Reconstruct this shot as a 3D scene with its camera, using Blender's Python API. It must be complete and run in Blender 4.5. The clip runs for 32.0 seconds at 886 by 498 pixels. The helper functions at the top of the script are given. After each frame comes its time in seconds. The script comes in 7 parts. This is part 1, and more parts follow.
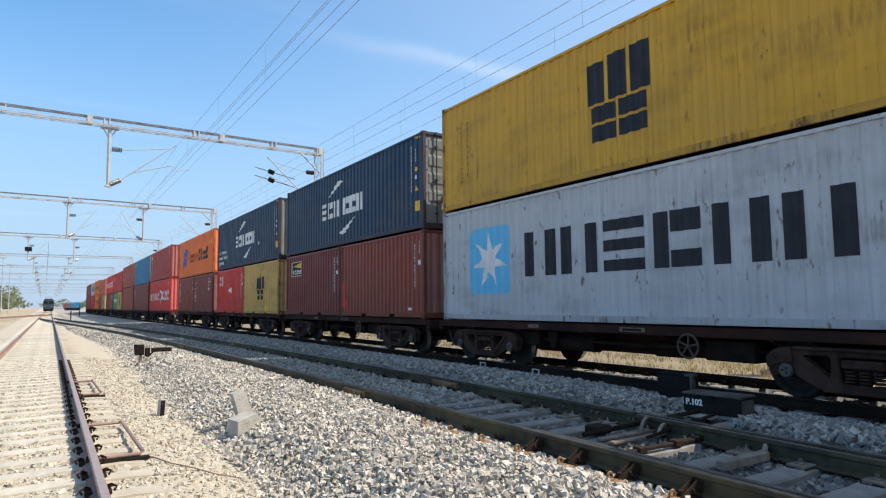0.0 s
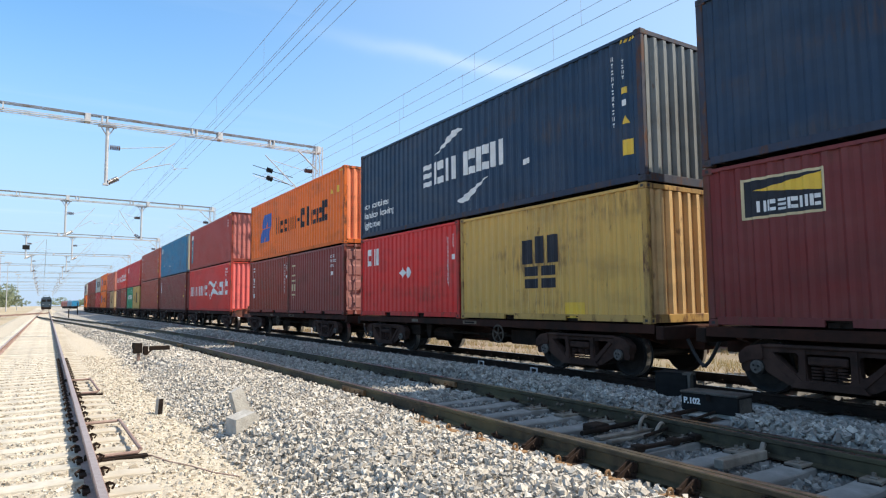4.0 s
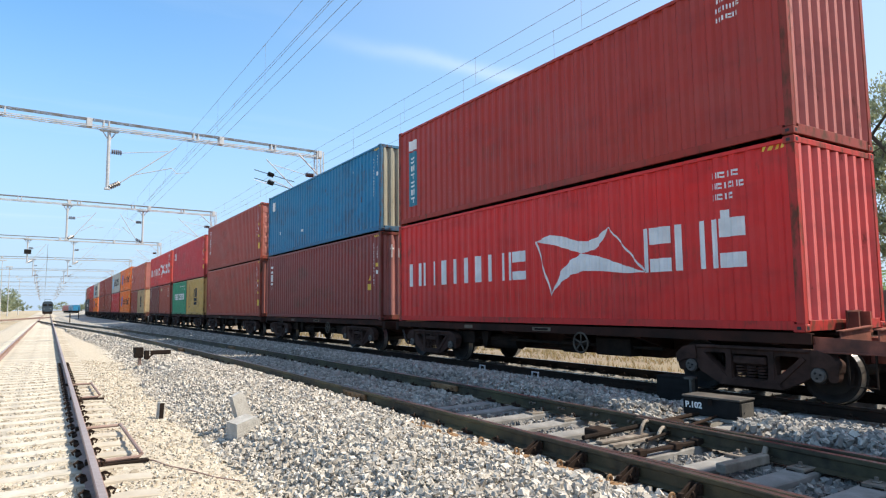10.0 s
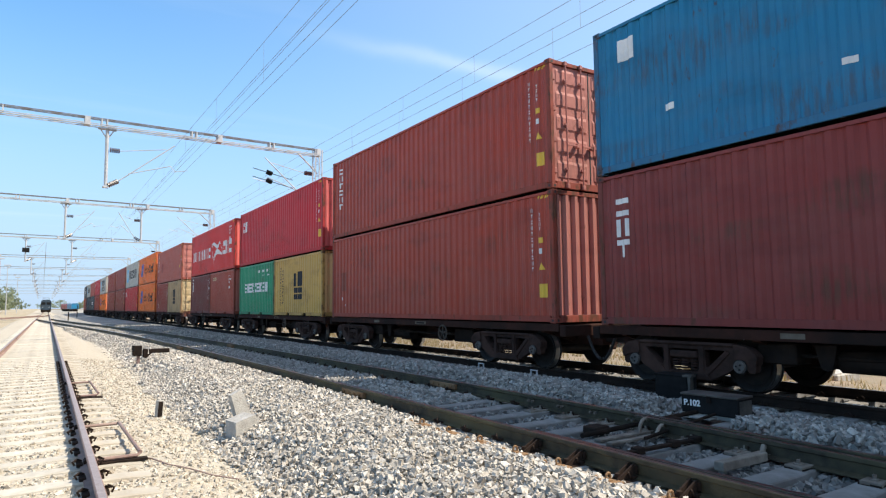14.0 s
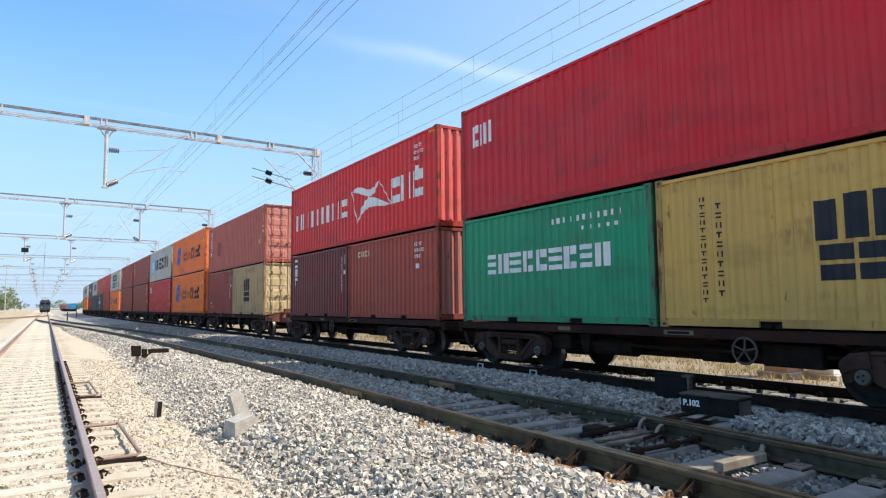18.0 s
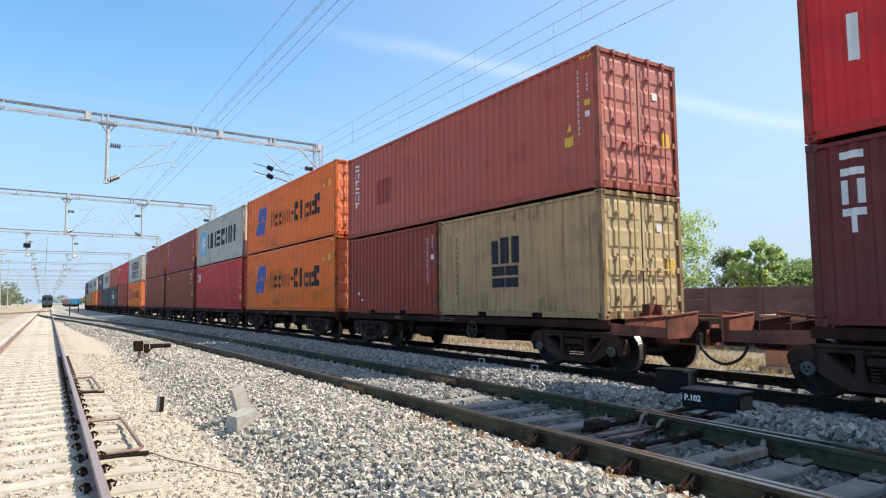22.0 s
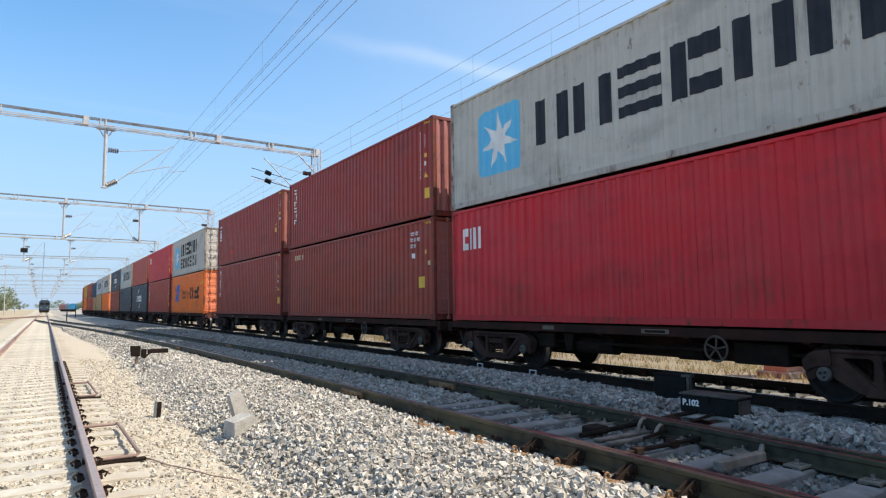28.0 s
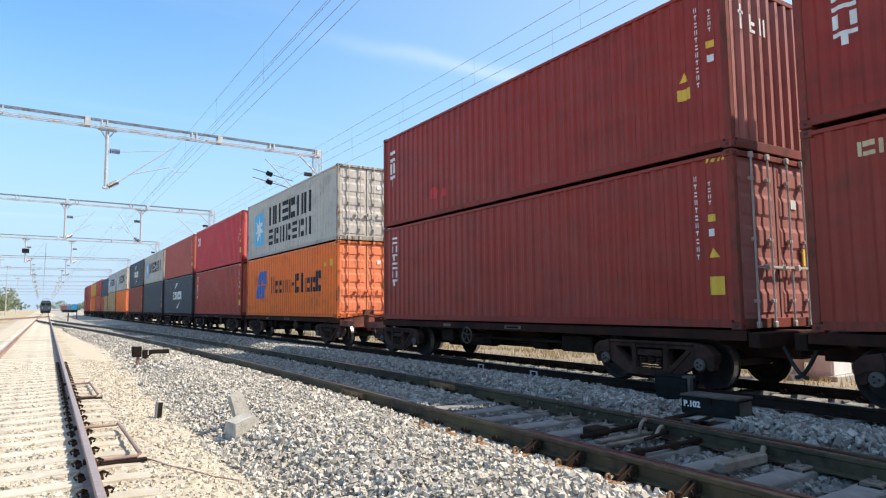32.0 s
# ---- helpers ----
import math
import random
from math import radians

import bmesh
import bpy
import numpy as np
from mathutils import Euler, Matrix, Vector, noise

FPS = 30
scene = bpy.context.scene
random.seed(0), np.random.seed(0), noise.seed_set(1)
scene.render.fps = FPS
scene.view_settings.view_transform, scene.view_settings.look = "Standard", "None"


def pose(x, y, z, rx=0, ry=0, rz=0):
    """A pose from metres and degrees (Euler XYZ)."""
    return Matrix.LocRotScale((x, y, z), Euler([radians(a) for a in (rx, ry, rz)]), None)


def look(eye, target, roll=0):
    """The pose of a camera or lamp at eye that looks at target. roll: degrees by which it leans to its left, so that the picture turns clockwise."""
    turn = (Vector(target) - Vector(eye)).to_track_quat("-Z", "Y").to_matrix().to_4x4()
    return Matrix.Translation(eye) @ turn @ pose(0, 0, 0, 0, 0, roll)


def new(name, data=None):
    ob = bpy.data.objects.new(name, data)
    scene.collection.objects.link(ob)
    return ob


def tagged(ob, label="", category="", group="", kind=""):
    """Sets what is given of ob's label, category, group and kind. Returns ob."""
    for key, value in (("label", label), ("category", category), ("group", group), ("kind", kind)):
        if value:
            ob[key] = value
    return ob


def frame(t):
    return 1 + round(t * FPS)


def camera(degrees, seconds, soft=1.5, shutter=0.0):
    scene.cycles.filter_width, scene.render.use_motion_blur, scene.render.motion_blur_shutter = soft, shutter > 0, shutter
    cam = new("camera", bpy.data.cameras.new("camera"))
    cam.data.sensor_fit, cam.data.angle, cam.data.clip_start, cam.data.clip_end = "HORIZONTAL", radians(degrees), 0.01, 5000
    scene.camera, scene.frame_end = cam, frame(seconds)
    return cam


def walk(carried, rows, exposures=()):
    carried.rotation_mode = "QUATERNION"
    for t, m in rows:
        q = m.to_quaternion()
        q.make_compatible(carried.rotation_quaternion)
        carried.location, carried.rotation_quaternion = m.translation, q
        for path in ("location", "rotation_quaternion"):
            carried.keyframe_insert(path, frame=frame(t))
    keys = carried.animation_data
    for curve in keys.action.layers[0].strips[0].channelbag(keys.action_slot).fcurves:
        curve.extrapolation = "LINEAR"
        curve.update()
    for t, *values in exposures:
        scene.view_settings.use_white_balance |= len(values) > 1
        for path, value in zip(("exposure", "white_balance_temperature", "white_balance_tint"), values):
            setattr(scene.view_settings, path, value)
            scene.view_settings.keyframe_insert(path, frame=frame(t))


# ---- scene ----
# The camera stands on the ballast beside the loop line; it only sways a little.
cam = camera(70.125, 32.0, soft=1.2)
EYE = (0.0, 0.0, 1.44)


def aim(yaw, pitch, roll):
    a, b = radians(yaw), radians(pitch)
    way = Vector((math.sin(a) * math.cos(b), math.cos(a) * math.cos(b), math.sin(b)))
    return look(EYE, Vector(EYE) + way, roll)


walk(cam, [(t, aim(y, p, r)) for t, y, p, r in [
    (0, 32.292, 4.946, -0.575), (0.5, 32.344, 4.948, -0.577), (1, 32.346, 4.998, -0.611),
    (1.5, 32.376, 5.001, -0.621), (2, 32.402, 4.966, -0.555), (2.5, 32.402, 4.966, -0.555),
    (3, 32.425, 4.868, -0.559), (3.5, 32.452, 4.838, -0.515), (5.5, 32.351, 4.768, -0.558),
    (6, 32.284, 4.832, -0.510), (6.5, 32.303, 4.882, -0.579), (7, 32.282, 4.958, -0.563),
    (7.5, 32.341, 5.039, -0.559), (8, 32.343, 5.112, -0.566), (8.5, 32.352, 5.185, -0.573),
    (9, 32.370, 5.193, -0.558), (9.5, 32.398, 5.194, -0.558), (10, 32.345, 5.185, -0.573),
    (10.5, 32.345, 5.185, -0.573), (11, 32.346, 5.191, -0.575), (11.5, 32.345, 5.185, -0.573),
    (12, 32.343, 5.112, -0.566), (12.5, 32.371, 4.987, -0.601), (13, 32.404, 5.001, -0.572),
    (13.5, 32.404, 5.016, -0.588), (14, 32.458, 5.024, -0.595), (14.5, 32.475, 5.044, -0.561),
    (16.5, 32.540, 5.053, -0.564), (17, 32.527, 5.049, -0.554), (17.5, 32.523, 5.051, -0.567),
    (18, 32.516, 5.038, -0.577), (18.5, 32.480, 5.002, -0.594), (19, 32.494, 4.884, -0.579),
    (19.5, 32.476, 4.869, -0.584), (20, 32.438, 4.743, -0.578), (20.5, 32.431, 4.689, -0.575),
    (21, 32.387, 4.657, -0.547), (21.5, 32.405, 4.594, -0.603), (22, 32.382, 4.607, -0.585),
    (22.5, 32.434, 4.615, -0.571), (23, 32.405, 4.670, -0.601), (23.5, 32.454, 4.710, -0.559),
    (24, 32.490, 4.736, -0.568), (24.5, 32.469, 4.781, -0.609), (25, 32.497, 4.795, -0.596),
    (25.5, 32.505, 4.824, -0.629), (27.5, 32.527, 5.012, -0.593), (28, 32.563, 5.030, -0.623),
    (28.5, 32.540, 5.037, -0.626), (29, 32.540, 5.030, -0.625), (29.5, 32.524, 5.117, -0.572),
    (30, 32.531, 5.195, -0.568), (30.5, 32.478, 5.144, -0.551), (31, 32.485, 5.157, -0.572),
    (31.5, 32.509, 5.134, -0.599), (32, 32.470, 5.117, -0.568),
]], exposures=[(t, e, 6650, 10.5) for t, e in [(0, 0.12), (2.4, 0.12), (3.2, 0.28), (6, 0.31), (20, 0.32), (22.5, 0.20), (28, 0.18), (30, 0.19), (31, 0.32), (32, 0.33)]])

# Daylight: a high sun behind the train, to the right of and behind the camera.
SUN_EL, SUN_AZ = 49.6, 32.2
sun_to = Vector((math.cos(radians(SUN_EL)) * math.cos(radians(SUN_AZ)), -math.cos(radians(SUN_EL)) * math.sin(radians(SUN_AZ)), math.sin(radians(SUN_EL))))
sun = new("sun", bpy.data.lights.new("sun", "SUN"))
sun.data.energy, sun.data.angle, sun.data.color = 5.9, radians(0.53), (1.0, 0.91, 0.78)
sun.matrix_world = look((30, -20, 60), Vector((30, -20, 60)) - sun_to)
scene.view_settings.exposure = 0.4

world = bpy.data.worlds.new("sky")
scene.world = world
world.use_nodes = True
wn, wl = world.node_tree.nodes, world.node_tree.links
wn.clear()
sky = wn.new("ShaderNodeTexSky")
sky.sky_type, sky.sun_disc = "NISHITA", False
sky.sun_elevation, sky.sun_rotation = radians(SUN_EL), radians(90 + SUN_AZ)
sky.air_density, sky.dust_density, sky.ozone_density = 1.0, 0.6, 1.2
coord = wn.new("ShaderNodeTexCoord")


def wmath(op, a, b):
    n = wn.new("ShaderNodeMath")
    n.operation = op
    for i, v in enumerate((a, b)):
        if isinstance(v, (int, float)):
            n.inputs[i].default_value = v
        elif v is not None:
            wl.new(v, n.inputs[i])
    return n.outputs[0]


# Thin high cirrus: stretched noise over the whole sky, with one clearer wisp.
sep = wn.new("ShaderNodeSeparateXYZ")
wl.new(coord.outputs["Generated"], sep.inputs[0])
flat = wn.new("ShaderNodeCombineXYZ")
up = wmath("MAXIMUM", sep.outputs[2], 0.05)
wl.new(wmath("DIVIDE", sep.outputs[0], up), flat.inputs[0])
wl.new(wmath("DIVIDE", sep.outputs[1], up), flat.inputs[1])
wmap = wn.new("ShaderNodeMapping")
wmap.inputs["Rotation"].default_value = (0, 0, radians(24))
wmap.inputs["Scale"].default_value = (0.5, 2.2, 1)
wl.new(flat.outputs[0], wmap.inputs[0])
wnoise = wn.new("ShaderNodeTexNoise")
wnoise.inputs["Scale"].default_value, wnoise.inputs["Detail"].default_value = 0.9, 6
wl.new(wmap.outputs[0], wnoise.inputs["Vector"])
wramp = wn.new("ShaderNodeValToRGB")
wramp.color_ramp.elements[0].position, wramp.color_ramp.elements[1].position = 0.56, 1.0
wl.new(wnoise.outputs["Fac"], wramp.inputs[0])
# the wisp: a narrow streak along one great circle, ragged by noise
dot = wn.new("ShaderNodeVectorMath")
dot.operation = "DOT_PRODUCT"
wl.new(coord.outputs["Generated"], dot.inputs[0])
dot.inputs[1].default_value = (0.0321, 0.4087, -0.9121)
rag = wn.new("ShaderNodeTexNoise")
rag.inputs["Scale"].default_value, rag.inputs["Detail"].default_value = 9.0, 6
wl.new(coord.outputs["Generated"], rag.inputs["Vector"])
off = wmath("ADD", dot.outputs["Value"], wmath("MULTIPLY", wmath("SUBTRACT", rag.outputs["Fac"], 0.5), 0.03))
streak = wmath("POWER", 2.718, wmath("MULTIPLY", wmath("MULTIPLY", off, off), -9000.0))
fade = wn.new("ShaderNodeMapRange")
fade.interpolation_type = "SMOOTHSTEP"
fade.inputs[1].default_value, fade.inputs[2].default_value = 0.24, 0.56
wl.new(sep.outputs[0], fade.inputs[0])
front = wmath("GREATER_THAN", sep.outputs[1], 0.0)
wisp = wmath("MULTIPLY", wmath("MULTIPLY", streak, fade.outputs[0]), wmath("MULTIPLY", front, 0.20))
wmix = wn.new("ShaderNodeMix")
wmix.data_type = "RGBA"
wl.new(wmath("ADD", wmath("MULTIPLY", wramp.outputs[0], 0.15), wisp), wmix.inputs["Factor"])
wtint = wn.new("ShaderNodeMix")
wtint.data_type, wtint.blend_type = "RGBA", "MULTIPLY"
wtint.inputs[0].default_value = 1.0
wtint.inputs[7].default_value = (0.71, 1.255, 1.52, 1)
wl.new(sky.outputs[0], wtint.inputs[6])
# whitish haze low over the horizon
haze = wn.new("ShaderNodeMapRange")
haze.interpolation_type = "SMOOTHSTEP"
haze.inputs[1].default_value, haze.inputs[2].default_value, haze.inputs[3].default_value, haze.inputs[4].default_value = -0.02, 0.48, 0.95, 0.0
wl.new(sep.outputs[2], haze.inputs[0])
whaze = wn.new("ShaderNodeMix")
whaze.data_type = "RGBA"
wl.new(haze.outputs[0], whaze.inputs[0])
wl.new(wtint.outputs[2], whaze.inputs[6])
whaze.inputs[7].default_value = (3.02, 3.93, 5.28, 1)
# the sky pales towards the sun
glare = wn.new("ShaderNodeVectorMath")
glare.operation = "DOT_PRODUCT"
wl.new(coord.outputs["Generated"], glare.inputs[0])
glare.inputs[1].default_value = sun_to
pale = wn.new("ShaderNodeMapRange")
pale.interpolation_type = "SMOOTHSTEP"
pale.inputs[1].default_value, pale.inputs[2].default_value, pale.inputs[3].default_value, pale.inputs[4].default_value = -0.15, 1.0, 0.0, 0.62
wl.new(glare.outputs["Value"], pale.inputs[0])
wpale = wn.new("ShaderNodeMix")
wpale.data_type = "RGBA"
wl.new(pale.outputs[0], wpale.inputs[0])
wl.new(whaze.outputs[2], wpale.inputs[6])
wpale.inputs[7].default_value = (4.3, 4.65, 5.15, 1)
wl.new(wpale.outputs[2], wmix.inputs[6])
wmix.inputs[7].default_value = (7.0, 7.3, 7.6, 1)
bg = wn.new("ShaderNodeBackground")
bg.inputs["Strength"].default_value = 0.15
wl.new(wmix.outputs[2], bg.inputs[0])
wout = wn.new("ShaderNodeOutputWorld")
wl.new(bg.outputs[0], wout.inputs[0])


# ---- materials ----
def mix_rgb(nt, fac, a, b, mode="MIX"):
    n = nt.nodes.new("ShaderNodeMix")
    n.data_type, n.blend_type = "RGBA", mode
    for sock, v in ((n.inputs[0], fac), (n.inputs[6], a), (n.inputs[7], b)):
        if isinstance(v, (int, float)):
            sock.default_value = v
        elif isinstance(v, tuple):
            sock.default_value = (*v[:3], 1)
        else:
            nt.links.new(v, sock)
    return n.outputs[2]


def noise_fac(nt, vec, scale, lo, hi, detail=5, rough=0.55):
    n = nt.nodes.new("ShaderNodeTexNoise")
    n.inputs["Scale"].default_value, n.inputs["Detail"].default_value, n.inputs["Roughness"].default_value = scale, detail, rough
    nt.links.new(vec, n.inputs["Vector"])
    r = nt.nodes.new("ShaderNodeMapRange")
    r.inputs[1].default_value, r.inputs[2].default_value = lo, hi
    nt.links.new(n.outputs[0], r.inputs[0])
    return r.outputs[0]


def stretched(nt, vec, s, offset=None):
    m = nt.nodes.new("ShaderNodeMapping")
    m.inputs["Scale"].default_value = s
    nt.links.new(vec, m.inputs[0])
    if offset is not None:
        nt.links.new(offset, m.inputs["Location"])
    return m.outputs[0]


def base_mat(name, rough=0.6, metal=0.0):
    m = bpy.data.materials.new(name)
    m.use_nodes = True
    nt = m.node_tree
    b = nt.nodes["Principled BSDF"]
    b.inputs["Roughness"].default_value, b.inputs["Metallic"].default_value = rough, metal
    tc = nt.nodes.new("ShaderNodeTexCoord")
    return m, nt, b, tc.outputs["Object"]


def add_bump(nt, b, height, strength, dist):
    n = nt.nodes.new("ShaderNodeBump")
    n.inputs["Strength"].default_value, n.inputs["Distance"].default_value = strength, dist
    nt.links.new(height, n.inputs["Height"])
    nt.links.new(n.outputs[0], b.inputs["Normal"])


def surface(name, c1, c2, scale=3.0, rough=0.7, metal=0.0, c3=None, s3=0.4, bump=0.3, bscale=40.0, bdist=0.01, spread=0.0, lo=0.35, hi=0.65, spec=0.5):
    """Two colours in fine noise, a third in large patches, fine bump, and a random shade for each object."""
    m, nt, b, vec = base_mat(name, rough, metal)
    b.inputs["Specular IOR Level"].default_value = spec
    col = mix_rgb(nt, noise_fac(nt, vec, scale, lo, hi), c1, c2)
    if c3:
        col = mix_rgb(nt, noise_fac(nt, vec, s3, 0.45, 0.7), col, c3)
    if spread:
        oi = nt.nodes.new("ShaderNodeObjectInfo")
        mr = nt.nodes.new("ShaderNodeMapRange")
        mr.inputs[3].default_value, mr.inputs[4].default_value = 1 - spread, 1 + spread
        nt.links.new(oi.outputs["Random"], mr.inputs[0])
        comb = nt.nodes.new("ShaderNodeCombineColor")
        for i in range(3):
            nt.links.new(mr.outputs[0], comb.inputs[i])
        col = mix_rgb(nt, 1.0, col, comb.outputs[0], "MULTIPLY")
    nt.links.new(col, b.inputs["Base Color"])
    add_bump(nt, b, noise_fac(nt, vec, bscale, 0.2, 0.8), bump, bdist)
    return m


def island_stones(name, c1, c2, c3, rough=0.85):
    """Broken stone: each piece its own shade."""
    m, nt, b, vec = base_mat(name, rough)
    g = nt.nodes.new("ShaderNodeNewGeometry")
    ramp = nt.nodes.new("ShaderNodeValToRGB")
    ramp.color_ramp.elements[0].color, ramp.color_ramp.elements[1].color = (*c1, 1), (*c3, 1)
    e = ramp.color_ramp.elements.new(0.5)
    e.color = (*c2, 1)
    nt.links.new(g.outputs["Random Per Island"], ramp.inputs[0])
    col = mix_rgb(nt, noise_fac(nt, vec, 35, 0.4, 0.75), ramp.outputs[0], tuple(0.62 * v for v in c2))
    nt.links.new(col, b.inputs["Base Color"])
    add_bump(nt, b, noise_fac(nt, vec, 90, 0.2, 0.8), 0.5, 0.006)
    return m


def paint(name, rgb, wear=0.55, rough=0.38, dirt=0.45, rust=(0.665, 0.72), drips=0.45, gather=(0.54, 0.68)):
    """Container paint: faded patches, vertical streaks, rust spots and dust, different on each box."""
    m, nt, b, vec = base_mat(name, rough)
    oi = nt.nodes.new("ShaderNodeObjectInfo")
    off = nt.nodes.new("ShaderNodeVectorMath")
    off.operation = "SCALE"
    off.inputs[0].default_value = (17.0, 31.0, 7.0)
    nt.links.new(oi.outputs["Random"], off.inputs[3])
    v = stretched(nt, vec, (1, 1, 1), off.outputs[0])
    faded = tuple(min(1, 0.86 * c + 0.018) for c in rgb)
    dark = tuple((0.45 if dirt > 0.8 else 0.62) * c for c in rgb)
    col = mix_rgb(nt, noise_fac(nt, v, 0.55, 0.35, 0.7), rgb, faded)
    streak = stretched(nt, v, (7.0, 7.0, 0.35))
    k = nt.nodes.new("ShaderNodeMath")
    k.operation = "MULTIPLY"
    k.inputs[1].default_value = dirt
    nt.links.new(noise_fac(nt, streak, 1.6, 0.5, 0.78, 6), k.inputs[0])
    col = mix_rgb(nt, k.outputs[0], col, dark)
    col = mix_rgb(nt, noise_fac(nt, stretched(nt, v, (0.5, 0.5, 1.3)), 1.3, 0.52, 0.85, 6), col, tuple(0.55 * c + 0.012 for c in rgb))
    spots = nt.nodes.new("ShaderNodeMath")
    spots.operation = "MULTIPLY"
    spots.inputs[1].default_value = wear
    nt.links.new(noise_fac(nt, stretched(nt, v, (2.5, 2.5, 1.0)), 2.4, rust[0], rust[1], 7, 0.62), spots.inputs[0])
    col = mix_rgb(nt, spots.outputs[0], col, (0.10, 0.042, 0.022))
    # rust and grime that gather in patches and run down from them
    patch = nt.nodes.new("ShaderNodeMath")
    patch.operation = "MULTIPLY"
    nt.links.new(noise_fac(nt, stretched(nt, v, (0.5, 0.5, 1.5)), 0.75, gather[0], gather[1], 3), patch.inputs[0])
    nt.links.new(noise_fac(nt, stretched(nt, v, (6.0, 6.0, 0.9)), 1.9, 0.44, 0.60, 6, 0.65), patch.inputs[1])
    some = nt.nodes.new("ShaderNodeMath")
    some.operation = "MULTIPLY"
    some.inputs[1].default_value = drips
    nt.links.new(patch.outputs[0], some.inputs[0])
    col = mix_rgb(nt, some.outputs[0], col, tuple(0.07 * c + e for c, e in zip(rgb, (0.085, 0.048, 0.030))))
    dust = nt.nodes.new("ShaderNodeMath")
    dust.operation = "MULTIPLY"
    dust.inputs[1].default_value = 0.07
    b.inputs["Specular IOR Level"].default_value = 0.20
    nt.links.new(noise_fac(nt, stretched(nt, v, (1, 1, 2.0)), 1.1, 0.45, 0.8), dust.inputs[0])
    col = mix_rgb(nt, dust.outputs[0], col, (0.30, 0.25, 0.20))
    nt.links.new(col, b.inputs["Base Color"])
    add_bump(nt, b, noise_fac(nt, v, 3.0, 0.2, 0.8, 3), 0.25, 0.02)
    COLOURS[m.name] = rgb
    return m


COLOURS, VARIANTS = {}, {}


def worn_or_shaded(m, share=0.34):
    """The same paint on posts, castings and bottom rails: scraped, rusty and brown with grease. On bottom rails the
    brown also paints in the shade of their inset face.
    """
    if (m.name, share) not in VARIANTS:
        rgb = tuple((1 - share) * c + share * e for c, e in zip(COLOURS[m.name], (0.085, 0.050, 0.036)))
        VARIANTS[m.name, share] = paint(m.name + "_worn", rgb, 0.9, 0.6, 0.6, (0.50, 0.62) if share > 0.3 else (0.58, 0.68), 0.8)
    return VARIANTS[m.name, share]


def sunlit_paint(m):
    """The same paint on the end that faces the sun, lightened in its colour for the sunlight on it; stained and rusty.
    """
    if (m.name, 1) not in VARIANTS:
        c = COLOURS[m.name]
        # navy ends are light grey in place of the sun's glare
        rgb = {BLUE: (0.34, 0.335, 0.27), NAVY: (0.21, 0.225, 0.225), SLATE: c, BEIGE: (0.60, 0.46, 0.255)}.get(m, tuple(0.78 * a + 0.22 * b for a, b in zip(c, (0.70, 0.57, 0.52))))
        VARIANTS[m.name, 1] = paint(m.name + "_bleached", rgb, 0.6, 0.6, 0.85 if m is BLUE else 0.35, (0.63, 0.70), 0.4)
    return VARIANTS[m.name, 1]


CLAY = paint("paint_clay_red", (0.401, 0.062, 0.036), 0.5, drips=0.6)
RUSSET = paint("paint_russet", (0.246, 0.046, 0.027), 0.5, drips=0.6)
DUSKY = paint("paint_dusky_maroon", (0.245, 0.040, 0.034), 0.5, drips=0.7)
MAROON = paint("paint_maroon", (0.412, 0.041, 0.027))
OXBLOOD = paint("paint_oxblood", (0.319, 0.037, 0.024))
UMBER = paint("paint_umber_red", (0.178, 0.026, 0.025))
BRICK = paint("paint_brick_red", (0.490, 0.075, 0.047))
BROWN = paint("paint_rust_brown", (0.310, 0.040, 0.023), drips=0.6)
ROSE = paint("paint_faded_brick", (0.490, 0.100, 0.066), 0.35)
RED = paint("paint_bright_red", (0.720, 0.030, 0.026), 0.35)
CRIMSON = paint("paint_crimson", (0.610, 0.023, 0.033), 0.3)
ORANGE = paint("paint_orange", (0.930, 0.180, 0.012), 0.4)
NAVY = paint("paint_navy", (0.017, 0.042, 0.084), 0.25)
SLATE = paint("paint_slate", (0.035, 0.060, 0.085), 0.25)
BLUE = paint("paint_worn_blue", (0.014, 0.195, 0.370), 0.7, rust=(0.635, 0.69), drips=0.5, gather=(0.46, 0.60))
YELLOW = paint("paint_yellow", (0.610, 0.340, 0.034), 0.6, rust=(0.625, 0.69))
MUSTARD = paint("paint_mustard", (0.640, 0.388, 0.100), 0.7, dirt=0.55, rust=(0.64, 0.70), drips=0.7)
BEIGE = paint("paint_beige", (0.500, 0.325, 0.155), 0.55, dirt=0.95, rust=(0.64, 0.70), drips=0.9)
WHITE = paint("paint_off_white", (0.500, 0.525, 0.545), 0.75, dirt=0.5, rust=(0.61, 0.67))
GREY = paint("paint_light_grey", (0.540, 0.515, 0.455), 0.6, rust=(0.64, 0.69))
GREEN = paint("paint_green", (0.014, 0.300, 0.145), 0.35)
MARK_WHITE = surface("mark_white", (0.80, 0.80, 0.78), (0.66, 0.66, 0.64), 2.5, 0.55)
MARK_BLACK = surface("mark_black", (0.020, 0.024, 0.032), (0.032, 0.034, 0.042), 2.5, 0.6, spec=0.2)
MARK_BLUE = surface("mark_blue", (0.020, 0.085, 0.36), (0.03, 0.11, 0.40), 2.5, 0.5)
MARK_SKY = surface("mark_sky_blue", (0.09, 0.47, 0.74), (0.12, 0.50, 0.76), 2.5, 0.5)
MARK_TEAL = surface("mark_teal", (0.012, 0.165, 0.240), (0.02, 0.20, 0.28), 2.5, 0.5)
MARK_YELLOW = surface("mark_yellow", (0.80, 0.50, 0.03), (0.70, 0.44, 0.05), 2.5, 0.5)
